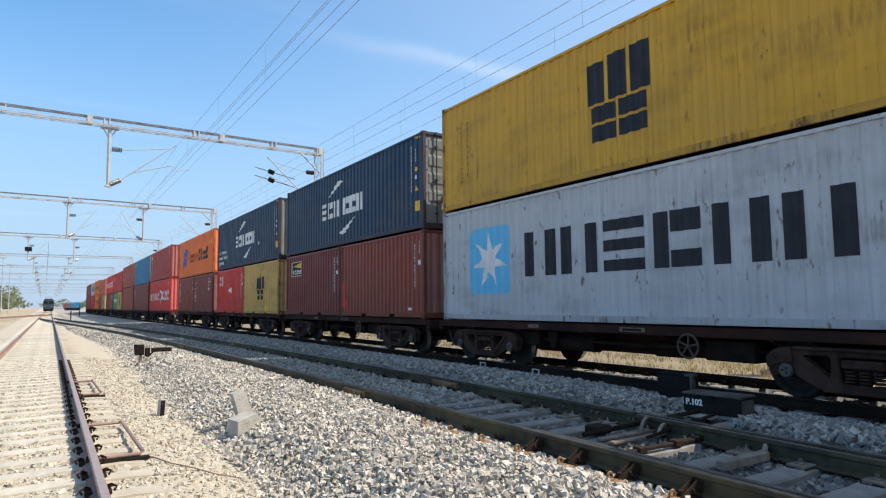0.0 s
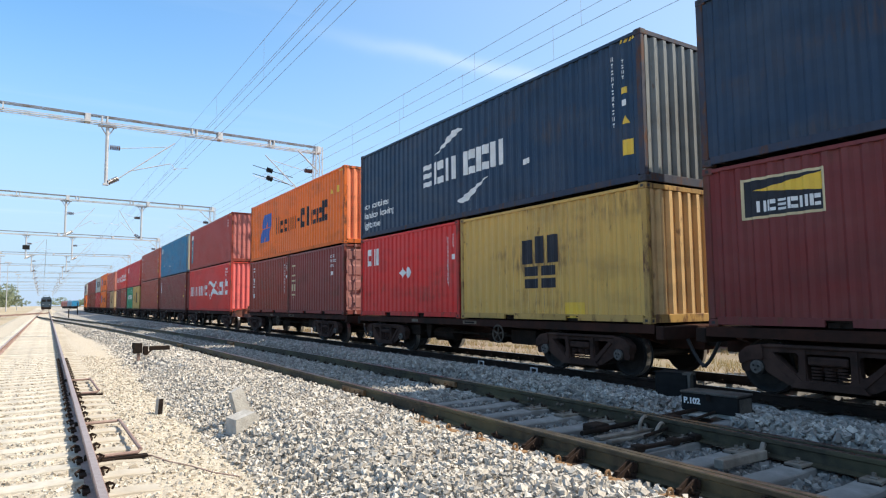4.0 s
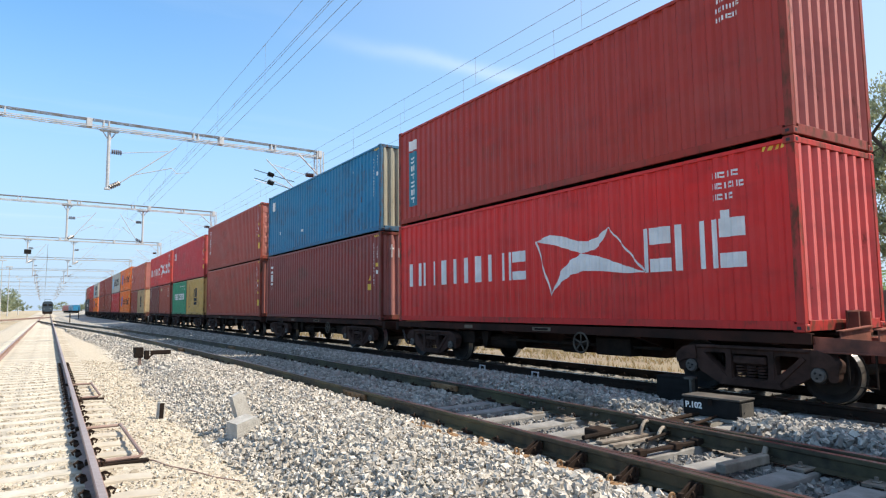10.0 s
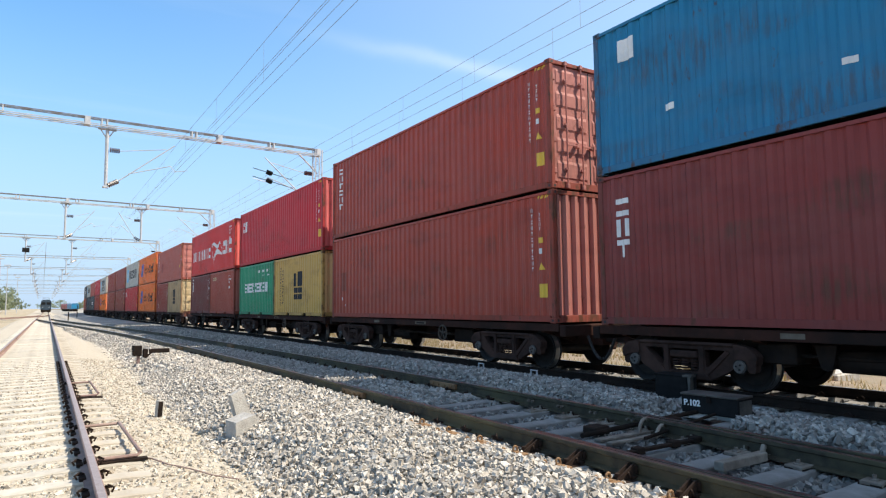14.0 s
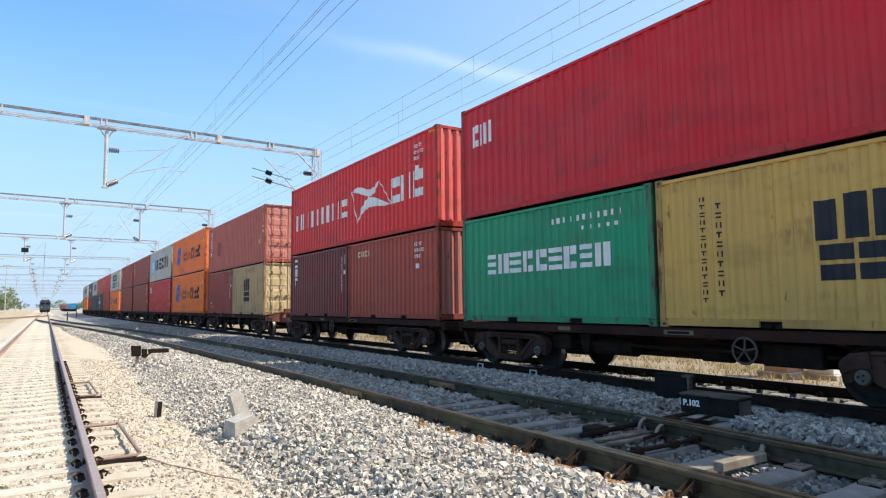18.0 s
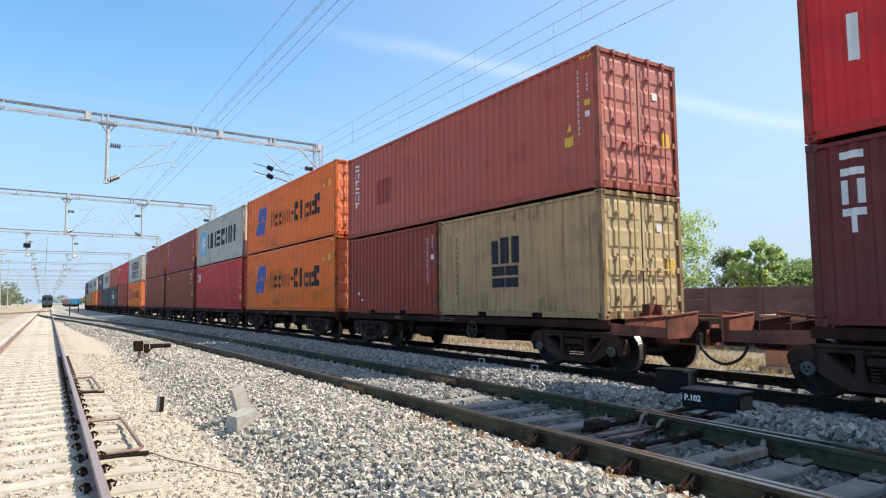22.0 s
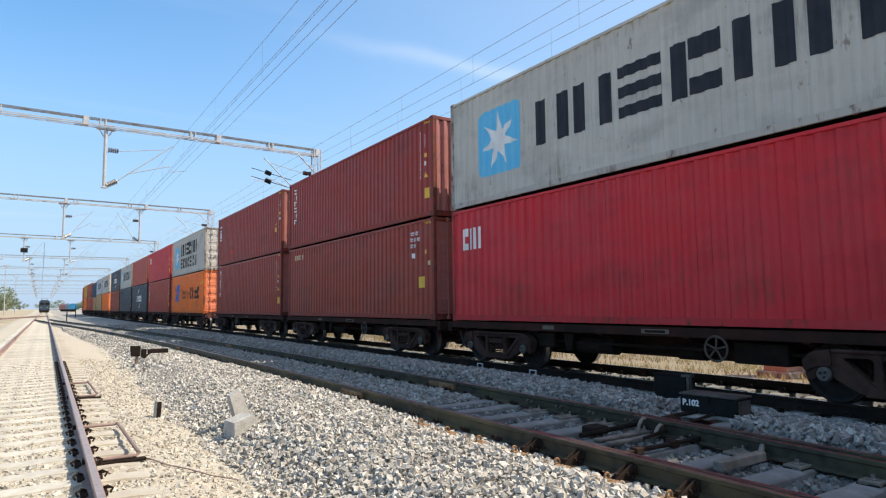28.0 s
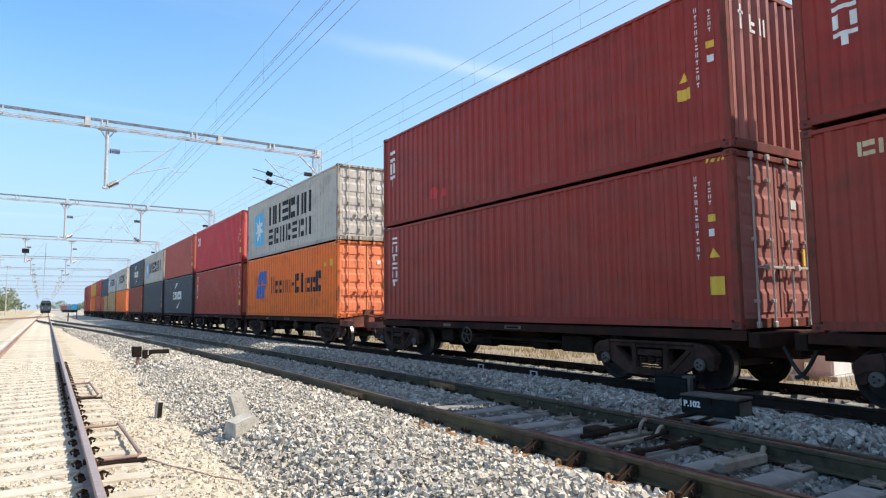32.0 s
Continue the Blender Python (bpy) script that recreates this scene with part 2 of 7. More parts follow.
MARK_CREAM = surface("mark_cream", (0.62, 0.52, 0.30), (0.54, 0.44, 0.25), 2.5, 0.55)
MARK_RED = surface("mark_red", (0.56, 0.020, 0.016), (0.50, 0.022, 0.018), 2.5, 0.5)
BAR_STEEL = surface("dull_zinc", (0.56, 0.53, 0.49), (0.44, 0.41, 0.37), 5, 0.5, c3=(0.36, 0.28, 0.22), s3=1.5)
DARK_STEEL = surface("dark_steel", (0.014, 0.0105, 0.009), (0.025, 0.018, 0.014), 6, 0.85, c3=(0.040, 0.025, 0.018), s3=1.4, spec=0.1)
# one wagon paint twice: lighter for sunlit platforms, darker for the shaded sills
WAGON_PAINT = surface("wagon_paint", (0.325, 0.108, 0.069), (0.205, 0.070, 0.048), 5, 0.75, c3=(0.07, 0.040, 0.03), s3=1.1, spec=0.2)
SILL_SHADED = surface("sill_paint", (0.060, 0.025, 0.018), (0.036, 0.018, 0.013), 4, 0.85, c3=(0.022, 0.015, 0.012), s3=0.9, spec=0.1)
PLATE_PAINT = surface("plate_paint", (0.19, 0.155, 0.115), (0.13, 0.10, 0.075), 5, 0.75, spec=0.2)
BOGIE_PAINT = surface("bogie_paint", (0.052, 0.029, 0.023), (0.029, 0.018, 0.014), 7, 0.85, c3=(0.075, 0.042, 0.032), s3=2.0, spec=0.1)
WHEEL_PAINT = surface("hand_wheel_paint", (0.095, 0.078, 0.060), (0.065, 0.052, 0.042), 6, 0.75, spec=0.2)
CAP_STEEL = surface("bearing_cap", (0.12, 0.108, 0.096), (0.075, 0.066, 0.058), 18, 0.7, spec=0.3)
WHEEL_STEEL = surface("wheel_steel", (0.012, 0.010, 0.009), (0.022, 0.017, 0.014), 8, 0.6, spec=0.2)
TREAD = surface("wheel_tread", (0.48, 0.46, 0.43), (0.36, 0.34, 0.31), 12, 0.30, 0.9)
RUBBER_AND_SHADE = surface("rubber", (0.012, 0.012, 0.012), (0.02, 0.02, 0.02), 20, 0.6)
RAIL_RUST = surface("rail_rust", (0.270, 0.175, 0.145), (0.180, 0.115, 0.095), 9, 0.7, c3=(0.31, 0.22, 0.18), s3=0.8)
RAIL_OLIVE = surface("rail_oiled", (0.070, 0.058, 0.036), (0.032, 0.028, 0.019), 9, 0.6, c3=(0.115, 0.100, 0.048), s3=0.7, spec=0.25)
RAIL_TOP = surface("rail_head", (0.34, 0.32, 0.31), (0.24, 0.21, 0.19), 14, 0.28, 0.9)
RAIL_TOP_DULL = surface("rail_head_dull", (0.42, 0.34, 0.31), (0.33, 0.26, 0.23), 14, 0.45, 0.4)
RAIL_BROWN = surface("rust_orange", (0.22, 0.12, 0.05), (0.16, 0.085, 0.04), 8, 0.8, c3=(0.28, 0.17, 0.08), s3=3.0)
PLATE_STEEL = surface("dusty_plate_steel", (0.30, 0.265, 0.215), (0.20, 0.17, 0.135), 9, 0.75, c3=(0.13, 0.10, 0.08), s3=4.0, spec=0.3)
CONCRETE = surface("sleeper_concrete", (0.45, 0.415, 0.345), (0.55, 0.51, 0.43), 6, 0.9, c3=(0.40, 0.355, 0.285), s3=1.3, spread=0.10)
# colour kept dark for sleepers that mostly lie in the train's shade
CONCRETE_GREY = surface("sleeper_concrete_grey", (0.20, 0.193, 0.178), (0.29, 0.28, 0.26), 6, 0.9, c3=(0.12, 0.112, 0.10), s3=1.3, spread=0.10)
BLOCK_CONCRETE = surface("weathered_concrete", (0.46, 0.44, 0.40), (0.36, 0.34, 0.30), 9, 0.9, c3=(0.27, 0.25, 0.22), s3=3.0, bump=0.6)
WALL_CONCRETE = surface("wall_concrete", (0.215, 0.160, 0.138), (0.165, 0.125, 0.106), 1.2, 0.9, c3=(0.12, 0.092, 0.078), s3=0.3, spread=0.08)
GALV = surface("galvanised_steel", (0.50, 0.51, 0.52), (0.40, 0.41, 0.42), 8, 0.6, 0.2)
GALV_DARK = surface("weathered_galvanised", (0.20, 0.20, 0.21), (0.14, 0.14, 0.145), 8, 0.7, 0.2)
WIRE = surface("wire_copper", (0.20, 0.18, 0.165), (0.15, 0.135, 0.125), 5, 0.5, 0.5)
PORCELAIN = surface("brown_porcelain", (0.045, 0.022, 0.018), (0.06, 0.03, 0.024), 5, 0.25)
LID_PAINT = surface("worn_black_paint", (0.075, 0.070, 0.060), (0.11, 0.10, 0.086), 9, 0.7, c3=(0.045, 0.042, 0.038), s3=3.0, spec=0.25)
BLACK_PAINT = surface("black_paint", (0.010, 0.010, 0.010), (0.016, 0.016, 0.016), 6, 0.75, spec=0.12)
CABINET_GREY = surface("cabinet_grey", (0.80, 0.80, 0.78), (0.70, 0.70, 0.68), 3, 0.5)
CABINET_PINK = surface("cabinet_primer", (0.52, 0.34, 0.24), (0.44, 0.28, 0.20), 3, 0.6)
STONE = island_stones("ballast_stone", (0.25, 0.225, 0.192), (0.48, 0.437, 0.372), (0.70, 0.645, 0.56))
# oily and track stones are also darkened in colour for the train's shade
STONE_OILY_SHADED = island_stones("ballast_stone_oily", (0.085, 0.08, 0.073), (0.20, 0.189, 0.172), (0.38, 0.357, 0.32))
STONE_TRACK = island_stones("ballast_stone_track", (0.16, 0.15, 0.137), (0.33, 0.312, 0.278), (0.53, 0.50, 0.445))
STONE_DUSTY = island_stones("ballast_stone_dusty", (0.34, 0.285, 0.215), (0.50, 0.445, 0.355), (0.65, 0.60, 0.50))
# dark specks in the bed colour stand for shade between the stones
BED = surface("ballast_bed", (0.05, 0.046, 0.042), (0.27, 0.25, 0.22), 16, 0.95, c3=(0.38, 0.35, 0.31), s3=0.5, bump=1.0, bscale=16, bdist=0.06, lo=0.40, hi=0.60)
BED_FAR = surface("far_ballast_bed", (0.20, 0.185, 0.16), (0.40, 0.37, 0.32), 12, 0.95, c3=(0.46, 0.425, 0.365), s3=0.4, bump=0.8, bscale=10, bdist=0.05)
BED_DUSTY = surface("ballast_bed_dusty", (0.37, 0.315, 0.235), (0.54, 0.485, 0.39), 20, 0.95, c3=(0.46, 0.41, 0.325), s3=0.7, bump=0.8, bscale=22, bdist=0.03)
def soil_mat():
    """Pale trodden sand beside the loop line; darker earth under the dry grass behind the main line."""
    m, nt, b, vec = base_mat("dry_soil", 0.95)
    sand = mix_rgb(nt, noise_fac(nt, vec, 0.8, 0.35, 0.65), (0.43, 0.355, 0.25), (0.34, 0.28, 0.19))
    earth = mix_rgb(nt, noise_fac(nt, vec, 0.8, 0.35, 0.65), (0.25, 0.20, 0.14), (0.18, 0.145, 0.095))
    xyz = nt.nodes.new("ShaderNodeSeparateXYZ")
    nt.links.new(vec, xyz.inputs[0])
    far = nt.nodes.new("ShaderNodeMapRange")
    far.inputs[1].default_value, far.inputs[2].default_value = 9.0, 13.0
    nt.links.new(xyz.outputs[0], far.inputs[0])
    col = mix_rgb(nt, far.outputs[0], sand, earth)
    nt.links.new(mix_rgb(nt, noise_fac(nt, vec, 0.06, 0.5, 0.75), col, (0.20, 0.175, 0.095)), b.inputs["Base Color"])
    add_bump(nt, b, noise_fac(nt, vec, 6, 0.2, 0.8), 0.6, 0.08)
    return m


SOIL = soil_mat()
BARK = surface("bark", (0.13, 0.10, 0.075), (0.075, 0.06, 0.045), 6, 0.9, bump=0.8, bscale=15, bdist=0.03)


def leaf_mat(name, c1, c2):
    m, nt, b, vec = base_mat(name, 0.6)
    g = nt.nodes.new("ShaderNodeNewGeometry")
    nt.links.new(mix_rgb(nt, g.outputs["Random Per Island"], c1, c2), b.inputs["Base Color"])
    b.inputs["Transmission Weight"].default_value = 0.0
    t = nt.nodes.new("ShaderNodeBsdfTranslucent")
    t.inputs[0].default_value = (*[1.6 * v for v in c2], 1)
    mx = nt.nodes.new("ShaderNodeMixShader")
    mx.inputs[0].default_value = 0.5
    nt.links.new(b.outputs[0], mx.inputs[1])
    nt.links.new(t.outputs[0], mx.inputs[2])
    nt.links.new(mx.outputs[0], nt.nodes["Material Output"].inputs[0])
    return m


LEAF = leaf_mat("leaf", (0.10, 0.15, 0.055), (0.21, 0.28, 0.11))
LEAF_LIGHT = leaf_mat("leaf_light", (0.19, 0.26, 0.08), (0.36, 0.44, 0.18))
LEAF_GREY = leaf_mat("leaf_grey", (0.11, 0.135, 0.08), (0.22, 0.245, 0.15))
GRASS = leaf_mat("dry_grass", (0.15, 0.125, 0.055), (0.26, 0.205, 0.10))


# ---- building blocks ----
class Shape:
    """Collects boxes, prisms and tubes into one mesh."""

    def __init__(self):
        self.v, self.f, self.m = [], [], []

    def add(self, verts, faces, mat=0):
        k = len(self.v)
        self.v += [tuple(p) for p in verts]
        self.f += [tuple(k + i for i in f) for f in faces]
        self.m += [mat] * len(faces)
        return self

    def box(self, x0, x1, y0, y1, z0, z1, c=0.0, mat=0):
        if c <= 0:
            v = [(x, y, z) for x in (x0, x1) for y in (y0, y1) for z in (z0, z1)]
            return self.add(v, [(0, 1, 3, 2), (4, 6, 7, 5), (0, 4, 5, 1), (2, 3, 7, 6), (0, 2, 6, 4), (1, 5, 7, 3)], mat)
        # chamfered along all edges
        lo, hi, v, idx = (x0, y0, z0), (x1, y1, z1), [], {}
        for s in [(a, b, d) for a in (0, 1) for b in (0, 1) for d in (0, 1)]:
            for ax in range(3):
                p = []
                for i in range(3):
                    e = (lo, hi)[s[i]][i]
                    p.append(e if i == ax else e + (c if s[i] == 0 else -c))
                idx[s, ax] = len(v)
                v.append(p)
        f = []
        for ax in range(3):
            o = [i for i in range(3) if i != ax]
            for side in (0, 1):
                q = []
                for a, b in ((0, 0), (1, 0), (1, 1), (0, 1)):
                    s = [0, 0, 0]
                    s[ax], s[o[0]], s[o[1]] = side, a, b
                    q.append(idx[tuple(s), ax])
                f.append(tuple(q) if (side == 1) == (ax != 1) else tuple(q[::-1]))
            for a in (0, 1):
                for b in (0, 1):
                    s0, s1 = [0, 0, 0], [0, 0, 0]
                    s0[o[0]] = s1[o[0]] = a
                    s0[o[1]] = s1[o[1]] = b
                    s1[ax] = 1
                    f.append((idx[tuple(s0), o[0]], idx[tuple(s1), o[0]], idx[tuple(s1), o[1]], idx[tuple(s0), o[1]]))
        for s in [(a, b, d) for a in (0, 1) for b in (0, 1) for d in (0, 1)]:
            f.append((idx[s, 0], idx[s, 1], idx[s, 2]))
        return self.add(v, f, mat)

    def tube(self, p0, p1, r, n=8, r1=None, mat=0, caps=True):
        a, b = Vector(p0), Vector(p1)
        d = (b - a).normalized()
        u = d.orthogonal().normalized()
        w = d.cross(u)
        r1 = r if r1 is None else r1
        v = [a + (u * math.cos(2 * math.pi * i / n) + w * math.sin(2 * math.pi * i / n)) * r for i in range(n)]
        v += [b + (u * math.cos(2 * math.pi * i / n) + w * math.sin(2 * math.pi * i / n)) * r1 for i in range(n)]
        f = [(i, (i + 1) % n, n + (i + 1) % n, n + i) for i in range(n)]
        if caps:
            f += [tuple(range(n))[::-1], tuple(range(n, 2 * n))]
        return self.add(v, f, mat)

    def path(self, pts, r, n=6, mat=0):
        """One round bar through all the points."""
        pts = [Vector(p) for p in pts]
        u, v = (pts[1] - pts[0]).orthogonal().normalized(), []
        for k, p in enumerate(pts):
            d = (pts[min(k + 1, len(pts) - 1)] - pts[max(k - 1, 0)]).normalized()
            u = (u - d * u.dot(d)).normalized()
            w = d.cross(u)
            v += [p + (u * math.cos(2 * math.pi * i / n) + w * math.sin(2 * math.pi * i / n)) * r for i in range(n)]
        f = [(k * n + i, k * n + (i + 1) % n, (k + 1) * n + (i + 1) % n, (k + 1) * n + i) for k in range(len(pts) - 1) for i in range(n)]
        return self.add(v, f + [tuple(range(n))[::-1], tuple(range((len(pts) - 1) * n, len(pts) * n))], mat)

    def prism(self, poly, axis, a, b, mat=0):
        """A polygon of 2D points, drawn out along an axis from a to b."""
        def at(p, h):
            return {0: (h, p[0], p[1]), 1: (p[0], h, p[1]), 2: (p[0], p[1], h)}[axis]
        n = len(poly)
        v = [at(p, a) for p in poly] + [at(p, b) for p in poly]
        f = [(i, (i + 1) % n, n + (i + 1) % n, n + i) for i in range(n)]
        return self.add(v, f + [tuple(range(n))[::-1], tuple(range(n, 2 * n))], mat)

    def lathe(self, prof, n, mat=0, centre=(0, 0, 0)):
        """A profile of (x, radius) turned round the x axis."""
        k = len(prof)
        v = [(centre[0] + x, centre[1] + r * math.cos(2 * math.pi * i / n), centre[2] + r * math.sin(2 * math.pi * i / n)) for i in range(n) for x, r in prof]
        f = [(i * k + j, i * k + j + 1, ((i + 1) % n) * k + j + 1, ((i + 1) % n) * k + j) for i in range(n) for j in range(k - 1)]
        return self.add(v, f, mat)

    def mesh(self, name, *mats, smooth=False):
        me = bpy.data.meshes.new(name)
        me.from_pydata(self.v, [], self.f)
        for m in mats:
            me.materials.append(m)
        if len(mats) > 1:
            me.polygons.foreach_set("material_index", self.m)
        bm = bmesh.new()
        bm.from_mesh(me)
        bmesh.ops.recalc_face_normals(bm, faces=bm.faces)
        bm.to_mesh(me)
        bm.free()
        if smooth:
            me.polygons.foreach_set("use_smooth", [True] * len(me.polygons))
        return me


def part(name, mesh, parent, label="", m=None):
    ob = new(name, mesh)
    ob.parent = parent
    if m is not None:
        ob.matrix_basis = m
    if label:
        ob["label"] = label
    return ob


def thing(name, label, category, group="", kind="", m=None, mesh=None):
    ob = new(name, mesh)
    if m is not None:
        ob.matrix_basis = m
    return tagged(ob, label, category, group, kind)


def grid_mesh(name, xs, ys, height, mat):
    v = [(x, y, height(x, y)) for y in ys for x in xs]
    n = len(xs)
    f = [(j * n + i, j * n + i + 1, (j + 1) * n + i + 1, (j + 1) * n + i) for j in range(len(ys) - 1) for i in range(n - 1)]
    me = bpy.data.meshes.new(name)
    me.from_pydata(v, [], f)
    me.materials.append(mat)
    me.polygons.foreach_set("use_smooth", [True] * len(f))
    return me


# ---- lines of the tracks: x of the centre and height of the rail head, by distance y ----
GAUGE = 1.745
TRAIN_X = 10.44
BEND_Y, BEND_R = 172.0, 520.0


def left_x(y):
    return -0.46 + 0.0078 * y


def mid_x(y):
    """The middle line curves over to the loop line."""
    if y < 10:
        return 5.30
    if y < 40:
        return 5.30 - 0.001 * (y - 10) ** 2
    return 4.40 - 0.06 * (y - 40)


MID_Z = 0.10


def mid_z(y):
    return MID_Z * (1 - smooth(40, 90, y))


def train_line(s):
    """Place and heading (degrees, to the right) at s metres along the main line."""
    if s <= BEND_Y:
        return TRAIN_X, s, 0.0
    a = (s - BEND_Y) / BEND_R
    return TRAIN_X + BEND_R * (1 - math.cos(a)), BEND_Y + BEND_R * math.sin(a), math.degrees(a)


def smooth(a, b, t):
    t = min(1.0, max(0.0, (t - a) / (b - a)))
    return t * t * (3 - 2 * t)


def bank_foot(y):
    return min(1.83 + 0.02 * max(0, y - 10), mid_x(min(y, 90)) - 2.45)


def bank(x, y):
    """Top of the ballast between the lines: a foot beside the path, a crest beside the middle track."""
    foot = bank_foot(y)
    mx = mid_x(min(y, 90))
    crest = mx - 1.68
    z = -0.34 + 0.28 * smooth(foot, foot + min(0.95, crest - foot), x) + 0.055 * min(1.0, max(0.0, (x - foot - 0.6) / max(0.17, crest - foot - 0.6)))
    z -= 0.10 * smooth(40, 90, y) * (1 - smooth(6.0, 7.5, x))
    z -= 0.140 * smooth(crest + 0.02, crest + 0.42, x)
    # farther off the stones lie up to the sleeper tops, and heaped between the lines
    z += 0.055 * smooth(6.5, 9.5, y) * smooth(crest + 0.3, crest + 0.6, x) + 0.07 * smooth(6, 9, y) * smooth(mx + 1.3, mx + 1.8, x) * (1 - smooth(TRAIN_X - 1.9, TRAIN_X - 1.4, x))
    # sleeper tops of the middle line lie at -0.08, those of the main line at -0.18
    z += -0.04 * smooth(mx + 1.6, mx + 2.2, x)
    # the heap between the middle and the main line, and the lower bed under the main line's rails
    z += (0.13 + 0.07 * (1 - smooth(6, 9, y))) * smooth(mx + 1.15, mx + 1.6, x) * (1 - smooth(7.5, 8.6, x))
    # clear ground round the point machine
    z -= 0.20 * smooth(6.5, 6.7, x) * (1 - smooth(7.75, 7.95, x)) * smooth(4.45, 4.7, y) * (1 - smooth(5.6, 6.2, y))
    z -= 0.09 * smooth(8.9, 9.3, x)
    wob = noise.noise((x * 1.3, y * 0.7, 0.0)) * 0.05 + noise.noise((x * 4, y * 4, 3.0)) * 0.02
    z += wob * smooth(foot, foot + 0.6, x) * (1 - smooth(crest + 0.2, crest + 0.7, x))
    if x > 12.2:
        z -= 0.45 * smooth(12.2, 14.2, x)
    return z


# ---- ground ----
def span(*pieces):
    out = []
    for a, b, step in pieces:
        n = max(1, round((b - a) / step))
        out += [a + (b - a) * i / n for i in range(n)]
    return out + [pieces[-1][1]]


def ground_h(x, y):
    z = -0.42 + 0.05 * noise.noise((x * 0.2, y * 0.2, 1.0))
    if x > 14:
        z -= 0.25 * smooth(14, 20, x)
    if x < -6:
        z += 0.25 * smooth(-6, -14, x)
    return z


thing("ground", "dry sandy soil with sparse yellow grass beside the tracks", "ground", kind="structure",
      mesh=grid_mesh("ground", span((-4000, -200, 700), (-200, -20, 20), (-20, 40, 1.5), (40, 200, 20), (200, 4000, 700)),
                     span((-3000, -60, 600), (-60, 100, 2), (100, 400, 20), (400, 4500, 500)), ground_h, SOIL))


def dusty_h(x, y):
    z = -0.205 + 0.012 * noise.noise((x * 3, y * 3, 0.0))
    right = left_x(y) + 1.45
    z -= 0.10 * smooth(right, right + 0.9, x) - 0.03 * noise.noise((x * 2, y * 1.5, 5.0)) * smooth(right, right + 0.5, x)
    return z - 0.3 * smooth(-2.4, -3.6, x)


thing("loop_line_ballast", "dusty beige ballast filling the loop line level with its sleepers", "ballast", kind="structure",
      mesh=grid_mesh("loop_line_ballast", span((-3.9, -2.2, 0.3), (-2.2, 2.6, 0.12), (2.6, 5.0, 0.6)), span((-40, -6, 1.0), (-6, 30, 0.15), (30, 120, 2), (120, 900, 30)), dusty_h, BED_DUSTY))
thing("main_line_ballast", "bank of broken grey ballast stone along the tracks", "ballast", kind="structure",
      mesh=grid_mesh("main_line_ballast", span((1.7, 4.6, 0.1), (4.6, 12.4, 0.2), (12.4, 14.6, 0.4)), span((-40, -6, 1.0), (-6, 30, 0.12), (30, 58, 0.5)), bank, BED))
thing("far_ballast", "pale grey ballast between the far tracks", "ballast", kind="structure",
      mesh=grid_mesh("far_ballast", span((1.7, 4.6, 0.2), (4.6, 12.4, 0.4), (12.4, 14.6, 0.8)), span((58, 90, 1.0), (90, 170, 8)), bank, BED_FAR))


def fan_h(x, y):
    return -0.245 + 0.01 * noise.noise((x * 0.5, y * 0.5, 2.0))


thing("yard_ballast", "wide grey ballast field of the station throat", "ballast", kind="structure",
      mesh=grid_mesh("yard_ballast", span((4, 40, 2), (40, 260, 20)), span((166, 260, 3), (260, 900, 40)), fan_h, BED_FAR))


def stones(name, label, mat, count, place, size, seed):
    """Loose broken stones, each a jittered block, in one mesh."""
    rng = np.random.default_rng(seed)
    base = np.array([(x, y, z) for x in (-1, 1) for y in (-1, 1) for z in (-1, 1)], float)
    quads = np.array([(0, 1, 3, 2), (4, 6, 7, 5), (0, 4, 5, 1), (2, 3, 7, 6), (0, 2, 6, 4), (1, 5, 7, 3)])
    pts = place(rng, count)
    n = len(pts)
    v = base[None] * rng.uniform(0.35, 1.0, (n, 8, 3)) * rng.uniform(0.48, 1.45, (n, 1, 3))
    ang = rng.uniform(0, 2 * np.pi, (n, 3))
    for ax, (i, j) in enumerate(((1, 2), (0, 2), (0, 1))):
        c, s = np.cos(ang[:, ax])[:, None], np.sin(ang[:, ax])[:, None]
        a, b = v[:, :, i].copy(), v[:, :, j].copy()
        v[:, :, i], v[:, :, j] = a * c - b * s, a * s + b * c
    r = rng.uniform(size[0], size[1], (n, 1, 1)) * 0.5
    v = v * r + pts[:, None, :]
    me = bpy.data.meshes.new(name)
    faces = (quads[None] + 8 * np.arange(n)[:, None, None]).reshape(-1, 4)
    me.vertices.add(8 * n)
    me.vertices.foreach_set("co", v.reshape(-1).astype(np.float32))
    me.loops.add(faces.size)
    me.loops.foreach_set("vertex_index", faces.reshape(-1).astype(np.int32))
    me.polygons.add(len(faces))
    me.polygons.foreach_set("loop_start", np.arange(0, faces.size, 4).astype(np.int32))
    me.update(calc_edges=True)
    me.shade_flat()
    me.materials.append(mat)
    return thing(name, label, "stones", kind="stuff", mesh=me)


def scatter(x0, x1, y0, y1, h, power=1.0, keep=None, lift=0.01, pile=0.0):
    def place(rng, n):
        x, y = rng.uniform(x0, x1, n), y0 + (y1 - y0) * rng.uniform(0, 1, n) ** power
        p = [(a, b, h(a, b) + lift + pile * rng.uniform(0, 1) ** 2) for a, b in zip(x, y) if keep is None or keep(a, b)]
        return np.array(p)
    return place


def off_rails(x, y):
    return min(abs(x - mid_x(y) - GAUGE / 2), abs(x - mid_x(y) + GAUGE / 2)) > 0.10 and min(abs(x - TRAIN_X - GAUGE / 2), abs(x - TRAIN_X + GAUGE / 2)) > 0.10


def on_bank(x, y):
    foot = bank_foot(y)
    return x > foot + 0.35 * noise.noise((y * 0.8, 0.0, 9.0)) and x < mid_x(y) - 1.0


